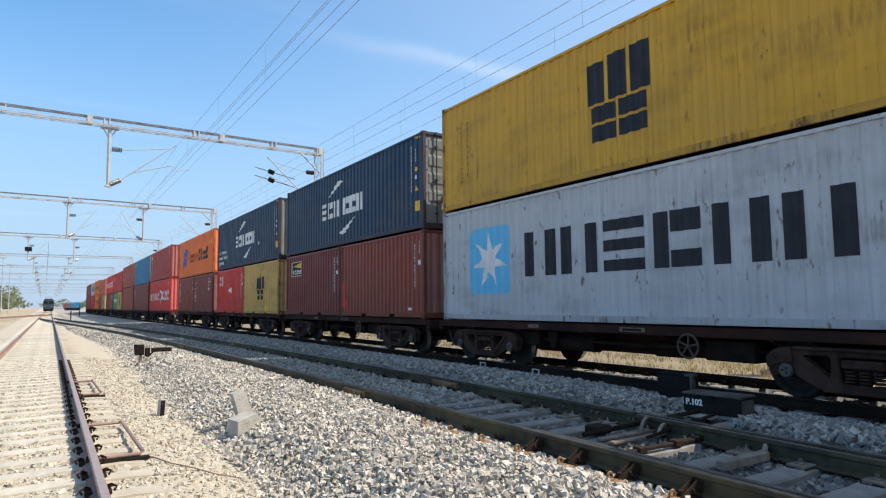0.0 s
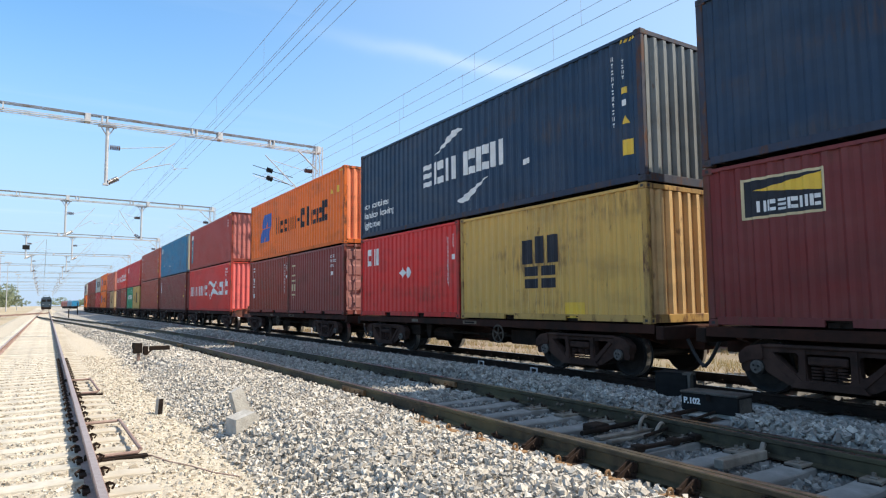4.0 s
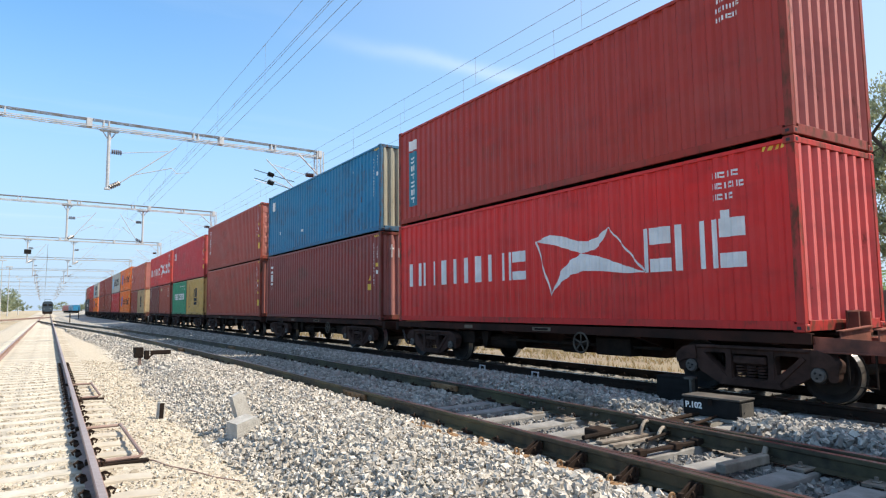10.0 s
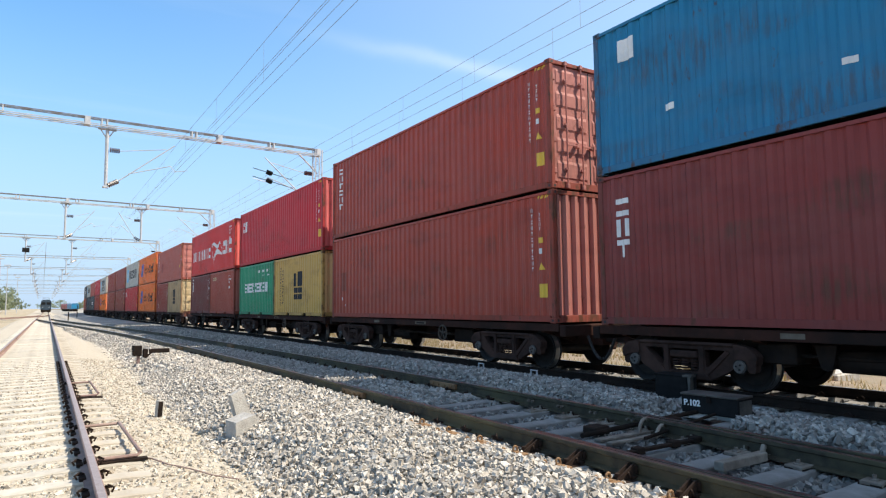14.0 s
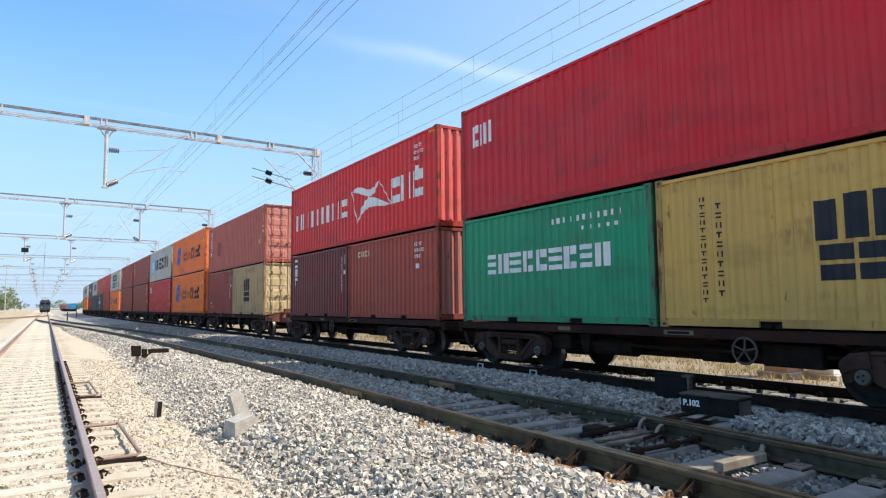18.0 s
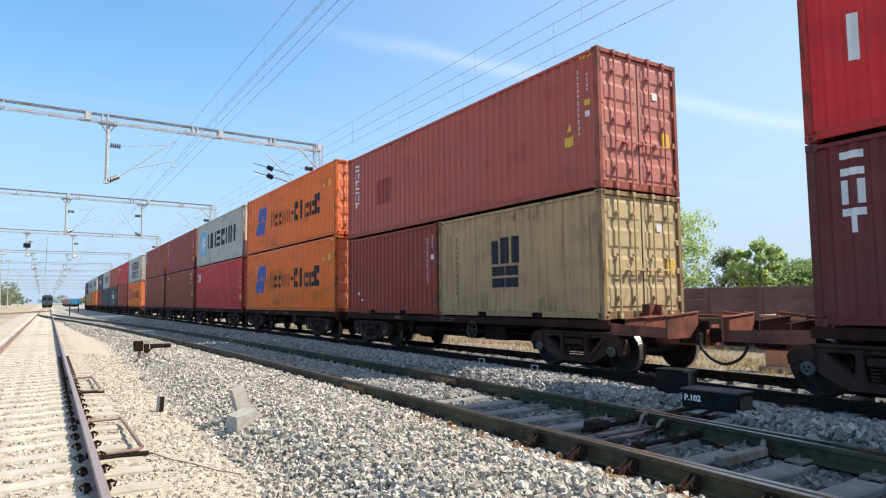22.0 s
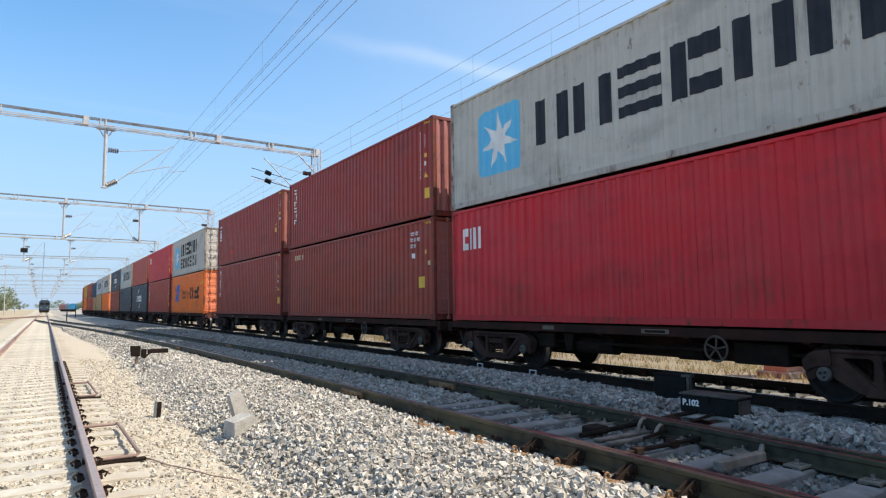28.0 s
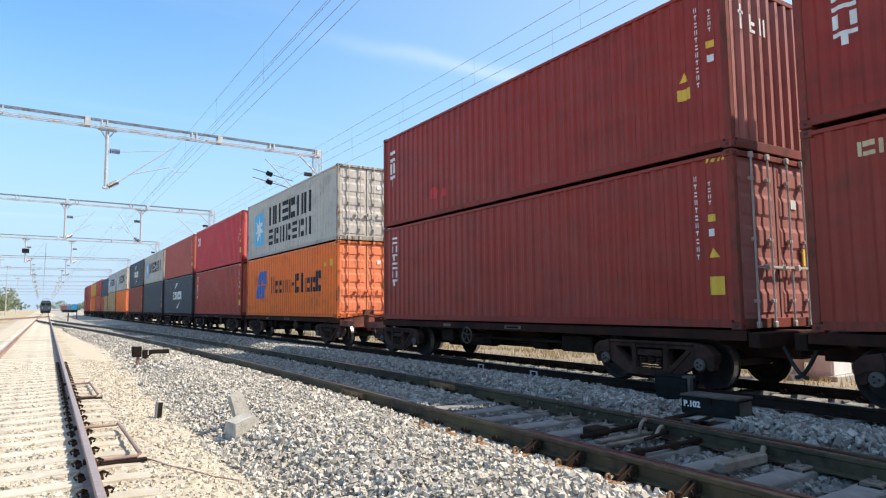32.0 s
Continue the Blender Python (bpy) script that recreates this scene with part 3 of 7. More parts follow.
def between(x, y):
    if 6.5 < x < 7.9 and 4.62 < y < 5.75:
        return False
    k = (y % 0.62) / 0.62
    return off_rails(x, y) and (0.53 < k < 0.98 or mid_x(y) + 1.45 < x < TRAIN_X - 1.45 or x < mid_x(y) + 1.45 and y > 8.4 + 0.8 * noise.noise((x, y, 2.0)))


stones("ballast_stones", "broken grey-white ballast stones heaped on the bank", STONE, 92000, scatter(1.4, 5.0, 1.5, 17, bank, 1.25, on_bank, 0.0, 0.075), (0.032, 0.066), 1)
stones("ballast_stones", "broken grey-white ballast stones heaped on the bank", STONE, 2500, scatter(1.4, 4.6, -6, 1.6, bank, 1.0, on_bank, 0.0, 0.03), (0.05, 0.09), 8)
stones("ballast_stones", "broken grey-white ballast stones heaped on the bank", STONE, 19000, scatter(1.6, 6.5, 16, 60, bank, 1.3, on_bank), (0.05, 0.10), 2)
stones("track_ballast_stones", "grey ballast stones between the concrete sleepers", STONE_OILY_SHADED, 14000, scatter(3.9, 12.3, 0.5, 8.5, bank, 1.0, lambda x, y: between(x, y) and not mid_x(y) + 1.2 < x < TRAIN_X - 1.35), (0.04, 0.085), 3)
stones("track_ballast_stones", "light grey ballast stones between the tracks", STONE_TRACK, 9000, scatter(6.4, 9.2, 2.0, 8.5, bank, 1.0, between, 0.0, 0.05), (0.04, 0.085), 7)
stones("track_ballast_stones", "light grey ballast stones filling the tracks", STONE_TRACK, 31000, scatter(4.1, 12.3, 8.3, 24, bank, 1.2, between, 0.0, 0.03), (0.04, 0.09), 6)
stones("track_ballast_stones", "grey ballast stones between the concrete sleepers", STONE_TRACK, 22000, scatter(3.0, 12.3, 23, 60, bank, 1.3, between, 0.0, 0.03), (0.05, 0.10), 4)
stones("dusty_stones", "dusty beige stones scattered over the loop line", STONE_DUSTY, 24000,
       scatter(-2.6, 2.6, 3.0, 24, dusty_h, 1.4, lambda x, y: (y % 0.62) / 0.62 > 0.42 or abs(x - left_x(y)) > 1.36, 0.0), (0.025, 0.06), 5)

# ---- tracks ----
RAIL_HALF = [(-0.070, -0.172), (0.070, -0.172), (0.070, -0.160), (0.012, -0.142), (0.010, -0.052), (0.036, -0.040), (0.036, -0.006), (0.028, 0.0),
             (-0.028, 0.0), (-0.036, -0.006), (-0.036, -0.040), (-0.010, -0.052), (-0.012, -0.142), (-0.070, -0.160)]


def rail_mesh(name, line, ys, mats):
    """A rail swept along line(y) -> (x, z); the running face has its own material."""
    s, n = Shape(), len(RAIL_HALF)
    v = []
    for y in ys:
        x, z = line(y)
        v += [(x + a, y, z + b) for a, b in RAIL_HALF]
    f, m = [], []
    for k in range(len(ys) - 1):
        for i in range(n):
            f.append((k * n + i, k * n + (i + 1) % n, (k + 1) * n + (i + 1) % n, (k + 1) * n + i))
            m.append(1 if i == 7 else 0)
    s.v, s.f, s.m = v, f, m
    return s.mesh(name, *mats)


def sleeper_mesh(name, mat, half=0.105):
    s = Shape()
    # waisted prestressed sleeper: higher rail seats, lower middle
    sec = [(-1.375, 0.0), (-1.15, 0.015), (-0.55, 0.010), (-0.35, 0.0), (0.35, 0.0), (0.55, 0.010), (1.15, 0.015), (1.375, 0.0)]
    v, k = [], len(sec)
    for x, z in sec:
        v += [(x, -half - 0.03, -0.2), (x, -half, z - 0.01), (x, -half + 0.012, z), (x, half - 0.012, z), (x, half, z - 0.01), (x, half + 0.03, -0.2)]
    f = [(i * 6 + j, i * 6 + (j + 1) % 6, (i + 1) * 6 + (j + 1) % 6, (i + 1) * 6 + j) for i in range(k - 1) for j in range(6)]
    f += [tuple(range(6)), tuple(range((k - 1) * 6, k * 6))[::-1]]
    return s.add(v, f).mesh(name, mat)


def clip_mesh(name, mat):
    """Spring clips on both sides of a rail seat."""
    s = Shape()
    for a in (-1, 1):
        s.box(a * 0.075 - 0.03, a * 0.075 + 0.03, -0.07, 0.07, -0.172, -0.140, 0.006)
        pts = [(a * 0.12, -0.05, -0.15), (a * 0.14, -0.05, -0.115), (a * 0.10, 0.0, -0.10), (a * 0.06, 0.04, -0.125), (a * 0.13, 0.055, -0.13)]
        s.path(pts, 0.011, 5)
    return s.mesh(name, mat)


def track(name, label, line_x, z, y0, y1, near, mats, concrete, step=0.62):
    """A track: two rails, sleepers one by one in the near stretch, the far ones joined."""
    t = thing(name, label, "track", kind="structure")
    ys = span((y0, min(120, y1), 2.0), (min(120, y1), y1 + 0.1, 10.0))
    level = z if callable(z) else lambda y: z
    for a in (-1, 1):
        part("rail", rail_mesh("rail", lambda y, a=a: (line_x(y) + a * GAUGE / 2, level(y)), ys, mats), t)
    sm, cm = sleeper_mesh("sleeper", concrete, 0.105 if concrete is CONCRETE else 0.13), clip_mesh("rail_clip", DARK_STEEL)
    rng = random.Random(len(name))
    far, k = Shape(), math.ceil(y0 / step)
    while k * step + 0.31 < y1:
        y = k * step + 0.16
        yaw, z = math.degrees(math.atan(line_x(y + 0.5) - line_x(y - 0.5))), level(y)
        if near[0] < y < near[1]:
            m = pose(line_x(y) + rng.uniform(-0.02, 0.02), y, z - 0.187 + rng.uniform(-0.008, 0.004), 0, 0, -yaw + rng.uniform(-0.6, 0.6))
            part("sleeper", sm, t, m=m)
            if y < 22:
                for a in (-1, 1):
                    part("rail_clip", cm, t, m=pose(line_x(y) + a * GAUGE / 2, y, z, 0, 0, -yaw))
        elif y < 400:
            far.box(line_x(y) - 1.37, line_x(y) + 1.37, y - 0.12, y + 0.12, z - 0.4, z - 0.185)
        k += 1
    if far.v:
        part("far_sleepers", far.mesh("far_sleepers", concrete), t)["kind"] = "stuff"
    return t


track("loop_track", "rusty loop track on dusty concrete sleepers", left_x, 0.0, -40, 640, (-5, 110), (RAIL_RUST, RAIL_TOP_DULL), CONCRETE)
mid = track("middle_track", "oiled middle track with a turnout on grey concrete sleepers", mid_x, mid_z, -40, 106, (-5, 70), (RAIL_OLIVE, RAIL_TOP), CONCRETE_GREY)
track("main_track", "main line track under the container train", lambda y: train_line(y)[0] if y < BEND_Y else TRAIN_X + BEND_R - math.sqrt(BEND_R ** 2 - (y - BEND_Y) ** 2),
      0.0, -40, 560, (-5, 60), (DARK_STEEL, RAIL_TOP), CONCRETE_GREY)

track("siding_track", "siding that leaves the loop line", lambda y: left_x(170) - 14 * (1 - smooth(60, 175, y)), 0.0, 75, 172, (75, 76), (RAIL_RUST, RAIL_TOP_DULL), CONCRETE)


# ---- the container train ----
def waves(a, b, n):
    """Break points of a pressed-steel panel from a to b with n waves: (place, depth from 0 to 1)."""
    p = (b - a) / n
    out = [(a, 0.0)]
    for k in range(n):
        out += [(a + (k + 0.28) * p, 0.0), (a + (k + 0.48) * p, 1.0), (a + (k + 0.78) * p, 1.0), (a + (k + 0.98) * p, 0.0)]
    return out + [(b, 0.0)]


SIDE_DEPTH, END_DEPTH, SIDE_OUT = 0.036, 0.062, 1.198


def side_waves(length):
    return waves(-length / 2 + 0.13, length / 2 - 0.13, 22 if length < 7 else 42)


def depth_at(brk, y):
    for (a, d0), (b, d1) in zip(brk, brk[1:]):
        if a <= y <= b:
            return d0 + (d1 - d0) * (y - a) / max(1e-6, b - a)
    return 0.0


KIT = {}


def box_kit(length, height, fork):
    """Meshes of one size of container, shared by all boxes of that size."""
    if (length, height) in KIT:
        return KIT[length, height]
    kit, hl, brk = {}, length / 2, side_waves(length)
    z0, z1 = 0.150, height - 0.080
    for side, key in ((-1, "side_near"), (1, "side_far")):
        s, v = Shape(), []
        for y, d in brk:
            x = side * (SIDE_OUT - SIDE_DEPTH * d)
            v += [(x, y, z0), (x, y, z1), (side * 1.145, y, z0), (side * 1.145, y, z1)]
        f = []
        for i in range(len(brk) - 1):
            k = 4 * i
            f += [(k, k + 4, k + 5, k + 1), (k + 2, k + 3, k + 7, k + 6)]
        kit[key] = s.add(v, f).mesh("side_panel", MAROON)
    s, v, f = Shape(), [], []
    eb = waves(-1.09, 1.09, 8)
    for x, d in eb:
        y = -(hl - 0.012 - END_DEPTH * d)
        v += [(x, y, z0 + 0.02), (x, y, z1 - 0.03), (x, -hl + 0.10, z0 + 0.02), (x, -hl + 0.10, z1 - 0.03)]
    for i in range(len(eb) - 1):
        k = 4 * i
        f += [(k, k + 4, k + 5, k + 1), (k + 2, k + 3, k + 7, k + 6), (k + 1, k + 5, k + 7, k + 3)]
    kit["end"] = s.add(v, f).mesh("end_panel", MAROON)
    s = Shape()
    s.box(-1.15, 1.15, -hl + 0.05, hl - 0.05, height - 0.05, height - 0.020)
    for i in range(int(length / 0.9)):
        y = -hl + 0.6 + 0.9 * i
        s.box(-1.08, 1.08, y - 0.16, y + 0.16, height - 0.020, height - 0.008)
    kit["roof"] = s.mesh("roof", MAROON)
    s = Shape().box(-1.17, 1.17, -hl + 0.08, hl - 0.08, 0.10, 0.15)
    for i in range(int(length / 0.6)):
        y = -hl + 0.45 + 0.6 * i
        s.box(-1.15, 1.15, y - 0.03, y + 0.03, 0.02, 0.10)
    kit["floor"] = s.mesh("floor_frame", DARK_STEEL)
    # bottom rails, with forklift pockets on the short boxes
    cuts = [(-hl + 0.16, hl - 0.16)]
    if fork:
        cuts = [(-hl + 0.16, -1.21), (-0.85, 0.85), (1.21, hl - 0.16)]
    s = Shape()
    for a, b in cuts:
        s.box(-0.028, 0.028, a, b, 0.030, 0.158, 0.005)
    if fork:
        for c in (-1.03, 1.03):
            s.box(-0.028, 0.028, c - 0.19, c + 0.19, 0.128, 0.158)
    kit["bottom_rail"] = s.mesh("bottom_rail", MAROON)
    # dark blocks set back in the pockets stand for their shaded hollow
    kit["pocket"] = Shape().box(-1.15, 1.15, -0.17, 0.17, 0.016, 0.09).mesh("fork_pocket", DARK_STEEL) if fork else None
    kit["top_rail"] = Shape().box(-0.03, 0.03, -hl + 0.16, hl - 0.16, height - 0.088, height - 0.026, 0.005).mesh("top_rail", MAROON)
    kit["header"] = Shape().box(-1.06, 1.06, -0.035, 0.03, height - 0.10, height - 0.01, 0.006).mesh("end_header", MAROON)
    kit["sill"] = Shape().box(-1.06, 1.06, -0.035, 0.03, 0.015, 0.172, 0.006).mesh("end_sill", MAROON)
    kit["post"] = Shape().box(-0.055, 0.055, -0.062, 0.062, 0.115, height - 0.115, 0.012).mesh("corner_post", MAROON)
    s = Shape().box(-0.081, 0.081, -0.089, 0.089, -0.059, 0.059, 0.012)
    # black blocks paint the shade inside the casting's holes
    s.box(-0.0835, 0.0835, -0.030, 0.030, -0.022, 0.026, 0.0, 1).box(-0.028, 0.028, -0.0915, 0.0915, -0.026, 0.028, 0.0, 1)
    kit["casting"] = s.mesh("corner_casting", MAROON, RUBBER_AND_SHADE)
    # one door leaf, hinge at x = 0, with pressed horizontal ribs
    w, zs = 1.075, [0.19]
    ribs = 4 if height < 2.7 else 5
    s, v, f = Shape(), [], []
    prof = [(z0 + 0.02, 0.0)]
    step = (z1 - z0 - 0.06) / ribs
    for k in range(ribs):
        a = z0 + 0.02 + step * k
        prof += [(a + 0.10, 0.0), (a + 0.15, 1.0), (a + step - 0.12, 1.0), (a + step - 0.05, 0.0)] if k else [(a + 0.06, 0.0), (a + 0.10, 1.0), (a + step - 0.12, 1.0), (a + step - 0.05, 0.0)]
    prof.append((z1 - 0.03, 0.0))
    for z, d in prof:
        y = -0.018 * d
        for x in (0.0, 0.07, 0.10, w - 0.10, w - 0.07, w):
            v.append((x, y if 0.08 < x < w - 0.08 else -0.004, z))
    n = 6
    for i in range(len(prof) - 1):
        f += [(i * n + j, i * n + j + 1, (i + 1) * n + j + 1, (i + 1) * n + j) for j in range(n - 1)]
    s.add(v, f).box(0.0, w, 0.004, 0.045, z0 + 0.02, z1 - 0.03)
    kit["door"] = s.mesh("door", MAROON)
    s = Shape().tube((0, -0.075, 0.06), (0, -0.075, height - 0.05), 0.019, 8)
    for z in (0.07, height - 0.06):
        s.box(-0.045, 0.045, -0.10, -0.045, z - 0.05, z + 0.05, 0.01)
    for z in (0.45, height * 0.5, height - 0.45):
        s.box(-0.05, 0.05, -0.085, -0.028, z - 0.03, z + 0.03, 0.008)
    s.box(-0.02, 0.30, -0.105, -0.09, 0.98, 1.02, 0.004).box(0.26, 0.34, -0.11, -0.03, 0.95, 1.05, 0.01)
    kit["bar"] = s.mesh("locking_bar", MAROON)
    kit["hinge"] = Shape().box(-0.035, 0.05, -0.045, 0.0, -0.06, 0.06, 0.008).mesh("hinge", MAROON)
    kit["gasket"] = Shape().box(-0.012, 0.012, -0.012, 0.02, z0 + 0.03, z1 - 0.04).mesh("door_gasket", RUBBER_AND_SHADE)
    KIT[length, height] = kit
    return kit


def painted(ob, mat):
    """The box's own paint on a shared mesh."""
    ob.material_slots[0].link = "OBJECT"
    ob.material_slots[0].material = mat
    return ob


def pressed(name, polys, length, mat, parent, label=""):
    """Paint marks that follow the pressed side: polygons of (metres from the far end, height). Large ones are parts of their own."""
    small = name.endswith("marking") or name == "emblem_star"
    made = None
    for group in ([polys] if small else [[q] for q in polys]):
        bm = bmesh.new()
        for poly in group:
            bm.faces.new([bm.verts.new((0.0, length / 2 - s, z)) for s, z in poly])
        bmesh.ops.remove_doubles(bm, verts=bm.verts, dist=0.0005)
        made = press_down(name, bm, length, mat, parent, label)
    return made


def press_down(name, bm, length, mat, parent, label=""):
    brk = side_waves(length)
    ys = [v.co.y for v in bm.verts]
    lo, hi = min(ys), max(ys)
    for y, _ in brk:
        if lo < y < hi:
            bmesh.ops.bisect_plane(bm, geom=bm.verts[:] + bm.edges[:] + bm.faces[:], plane_co=(0, y, 0), plane_no=(0, 1, 0))
    for v in bm.verts:
        v.co.x = -(SIDE_OUT - SIDE_DEPTH * depth_at(brk, v.co.y)) - (0.004 if name in ("panel", "emblem_square") else 0.0055 if name == "badge_field" else 0.007)
    bmesh.ops.recalc_face_normals(bm, faces=bm.faces)
    for f in bm.faces:
        if f.normal.x > 0:
            f.normal_flip()
    me = bpy.data.meshes.new(name)
    bm.to_mesh(me)
    bm.free()
    me.materials.append(mat)
    made = part(name, me, parent, label)
    if name.endswith("marking"):
        made["kind"] = "stuff"
    return made


def rect(s0, s1, z0, z1, lean=0.0):
    return [(s0, z0), (s1, z0), (s1 + lean, z1), (s0 + lean, z1)]


def rounded(pts, r, n=4):
    """A polygon with its corners rounded off to about r."""
    out = []
    for k, p in enumerate(pts):
        p, q, w = Vector(p), Vector(pts[k - 1]), Vector(pts[(k + 1) % len(pts)])
        a, b = p + (q - p).normalized() * min(r, (q - p).length * 0.45), p + (w - p).normalized() * min(r, (w - p).length * 0.45)
        out += [tuple(a.lerp(p, i / n).lerp(p.lerp(b, i / n), i / n)) for i in range(n + 1)]
    return out


def word(s0, s1, z0, z1, n, stems="0120", heavy=0.32, low="", x_height=0.72):
    """A word as plain bars: n block figures side by side; those marked in low are lower."""
    out, p, top = [], (s1 - s0) / n, z1
    for k in range(n):
        z1 = z0 + x_height * (top - z0) if k < len(low) and low[k] == "-" else top
        a, b = s0 + k * p + 0.06 * p, s0 + (k + 1) * p - 0.10 * p
        w, h, kind = b - a, z1 - z0, stems[k % len(stems)]
        if kind == "0":
            out += [rect(a, a + w * heavy, z0, z1), rect(b - w * heavy, b, z0, z1)]
        elif kind == "1":
            out += [rect(a, a + w * heavy, z0, z1), rect(a + w * (heavy + 0.06), b, z0, z0 + 0.30 * h), rect(a + w * (heavy + 0.06), b, z0 + 0.62 * h, z1)]
        elif kind == "2":
            out += [rect(a, b, z0, z0 + 0.22 * h), rect(a, b, z0 + 0.39 * h, z0 + 0.61 * h), rect(a, b, z1 - 0.22 * h, z1)]
        else:
            out += [rect(a + 0.3 * w, b - 0.3 * w, z0, z1)]
    return out


def column(s0, s1, z0, z1, n, gap=0.28, stroke=0.28):
    """Upright writing as a column of plain strokes."""
    p = (z1 - z0) / n
    out = []
    for k in range(n):
        a, b = z0 + k * p, z0 + (k + 1 - gap) * p
        w, t = stroke * (s1 - s0), 1.1 * stroke * (b - a)
        if k % 3 == 0:
            out += [rect(s0, s1, b - t, b), rect((s0 + s1 - w) / 2, (s0 + s1 + w) / 2, a, b - t)]
        elif k % 3 == 1:
            out += [rect(s0, s0 + w, a, b), rect(s1 - w, s1, a, b)]
        else:
            out += [rect(s0, s1, a, a + t), rect(s0, s1, b - t, b)]
    return out


def tri(s, z, r):
    return [[(s - r, z - 0.8 * r), (s + r, z - 0.8 * r), (s, z + r)]]


def star(s, z, r, n=7):
    pts = []
    for k in range(2 * n):
        a = math.pi * k / n + math.pi / 2
        q = r if k % 2 == 0 else 0.37 * r
        pts.append((s + q * math.cos(a), z + q * math.sin(a)))
    return [[(s, z), pts[k], pts[(k + 1) % (2 * n)]] for k in range(2 * n)]




def star_square(ob, le, z):
    pressed("emblem_square", [rounded([(1.26, z - 0.82), (2.90, z - 0.82), (2.90, z + 0.82), (1.26, z + 0.82)], 0.2)], le, MARK_SKY, ob)
    pressed("emblem_star", star(2.08, z, 0.72), le, MARK_WHITE, ob)


def marks_star_line(ob, le, h):
    star_square(ob, le, 1.48)
    pressed("lettering_bar", word(3.38, 10.55, 1.02, 2.02, 6, "0021"), le, MARK_BLACK, ob, "black lettering bar")


def marks_star_line_two(ob, le, h):
    star_square(ob, le, 1.42)
    pressed("lettering_bar", word(3.6, 9.5, 1.45, 2.35, 6, "0021"), le, MARK_BLACK, ob, "black lettering bar")
    pressed("lettering_bar", word(3.6, 9.5, 0.5, 1.25, 7, "2101"), le, MARK_BLACK, ob, "black lettering bar")


def three_bars(s0, s1, z0, z1):
    """The emblem of the yellow boxes: upright bars over two split blocks."""
    w, zm = s1 - s0, z0 + 0.44 * (z1 - z0)
    out = [rect(s0 + k * 0.36 * w, s0 + (k * 0.36 + 0.28) * w, zm + 0.04, z1 - (0.06 if k == 0 else 0)) for k in range(3)]
    for k in (0, 1):
        a, b, c = s0 + (0.04 + 0.48 * k) * w, s0 + (0.46 + 0.48 * k) * w, (z0 + zm) / 2
        out += [rect(a, b, z0, c - 0.04), rect(a, b, c + 0.02, zm - 0.02)]
    return out


def marks_bars_long(ob, le, h):
    pressed("emblem_bar", three_bars(5.55, 7.1, 0.70, 2.38), le, MARK_BLACK, ob, "black emblem bar")
    pressed("lettering_marking", column(0.88, 0.98, 0.65, 2.35, 14, 0.4) + column(1.16, 1.26, 0.8, 2.3, 10, 0.4), le, MARK_BLACK, ob)


def marks_bars_short(ob, le, h, d=0.0):
    pressed("emblem_bar", three_bars(2.72 - d, 3.78 - d, 0.71, 1.90), le, MARK_BLACK, ob, "black emblem bar")
    pressed("lettering_marking", column(0.88 - d, 0.96 - d, 0.42, 2.22, 14, 0.4) + column(1.17 - d, 1.25 - d, 0.52, 2.1, 10, 0.4), le, MARK_BLACK, ob)


def marks_bars_stained(ob, le, h):
    marks_bars_short(ob, le, h, 0.33)


def marks_bars_faint(ob, le, h):
    pressed("emblem_bar", three_bars(2.5, 3.65, 0.72, 1.87), le, MARK_BLACK, ob, "black emblem bar")
    pressed("sticker", [rect(3.85, 4.4, 0.08, 0.40)], le, MARK_YELLOW, ob)


def arcs(s, z, w, h):
    out = []
    for a in (1, -1):
        for k in range(6):
            t0, t1 = k / 6, (k + 1) / 6
            f0, f1 = 0.19 * math.sin(math.pi * t0 ** 1.6) + 0.02, 0.19 * math.sin(math.pi * t1 ** 1.6) + 0.02
            p = [(s - a * (0.55 + w * (0.5 - t0)), z + a * (0.50 + h * t0)), (s - a * (0.55 + w * (0.5 - t1)), z + a * (0.50 + h * t1))]
            out.append([(p[0][0], p[0][1]), (p[1][0], p[1][1]), (p[1][0], p[1][1] + a * f1), (p[0][0], p[0][1] + a * f0)][::a])
    return out


def marks_navy(ob, le, h):
    pressed("lettering_bar", word(4.15, 5.95, 1.12, 1.75, 3, "210", 0.34) + word(6.25, 8.05, 1.12, 1.75, 3, "110", 0.34), le, MARK_WHITE, ob, "white lettering bar")
    pressed("swoosh", arcs(6.1, 1.44, 1.35, 0.45), le, MARK_WHITE, ob, "white curved strokes")


def write(ob, le, text, s, z, size, mat):
    cu = bpy.data.curves.new("lettering", "FONT")
    cu.body, cu.size, cu.offset, cu.resolution_u = text, size, 0.006, 2
    tmp = new("lettering", cu)
    me = bpy.data.meshes.new_from_object(tmp.evaluated_get(bpy.context.evaluated_depsgraph_get()))
    bpy.data.objects.remove(tmp)
    bm = bmesh.new()
    bm.from_mesh(me)
    bpy.data.meshes.remove(me)
    for v in bm.verts:
        v.co = (0.0, le / 2 - s - v.co.x * 1.08, z + v.co.y)
    return press_down("lettering", bm, le, mat, ob)


def marks_navy_eco(ob, le, h):
    marks_navy(ob, le, h)
    write(ob, le, "eco container", 0.22, 0.98, 0.30, MARK_WHITE)
    write(ob, le, "bamboo flooring", 0.22, 0.66, 0.30, MARK_WHITE)
    write(ob, le, "light steel", 0.22, 0.34, 0.30, MARK_WHITE)
    pressed("sticker", [rect(8.7, 8.95, 0.95, 1.08)], le, MARK_WHITE, ob)


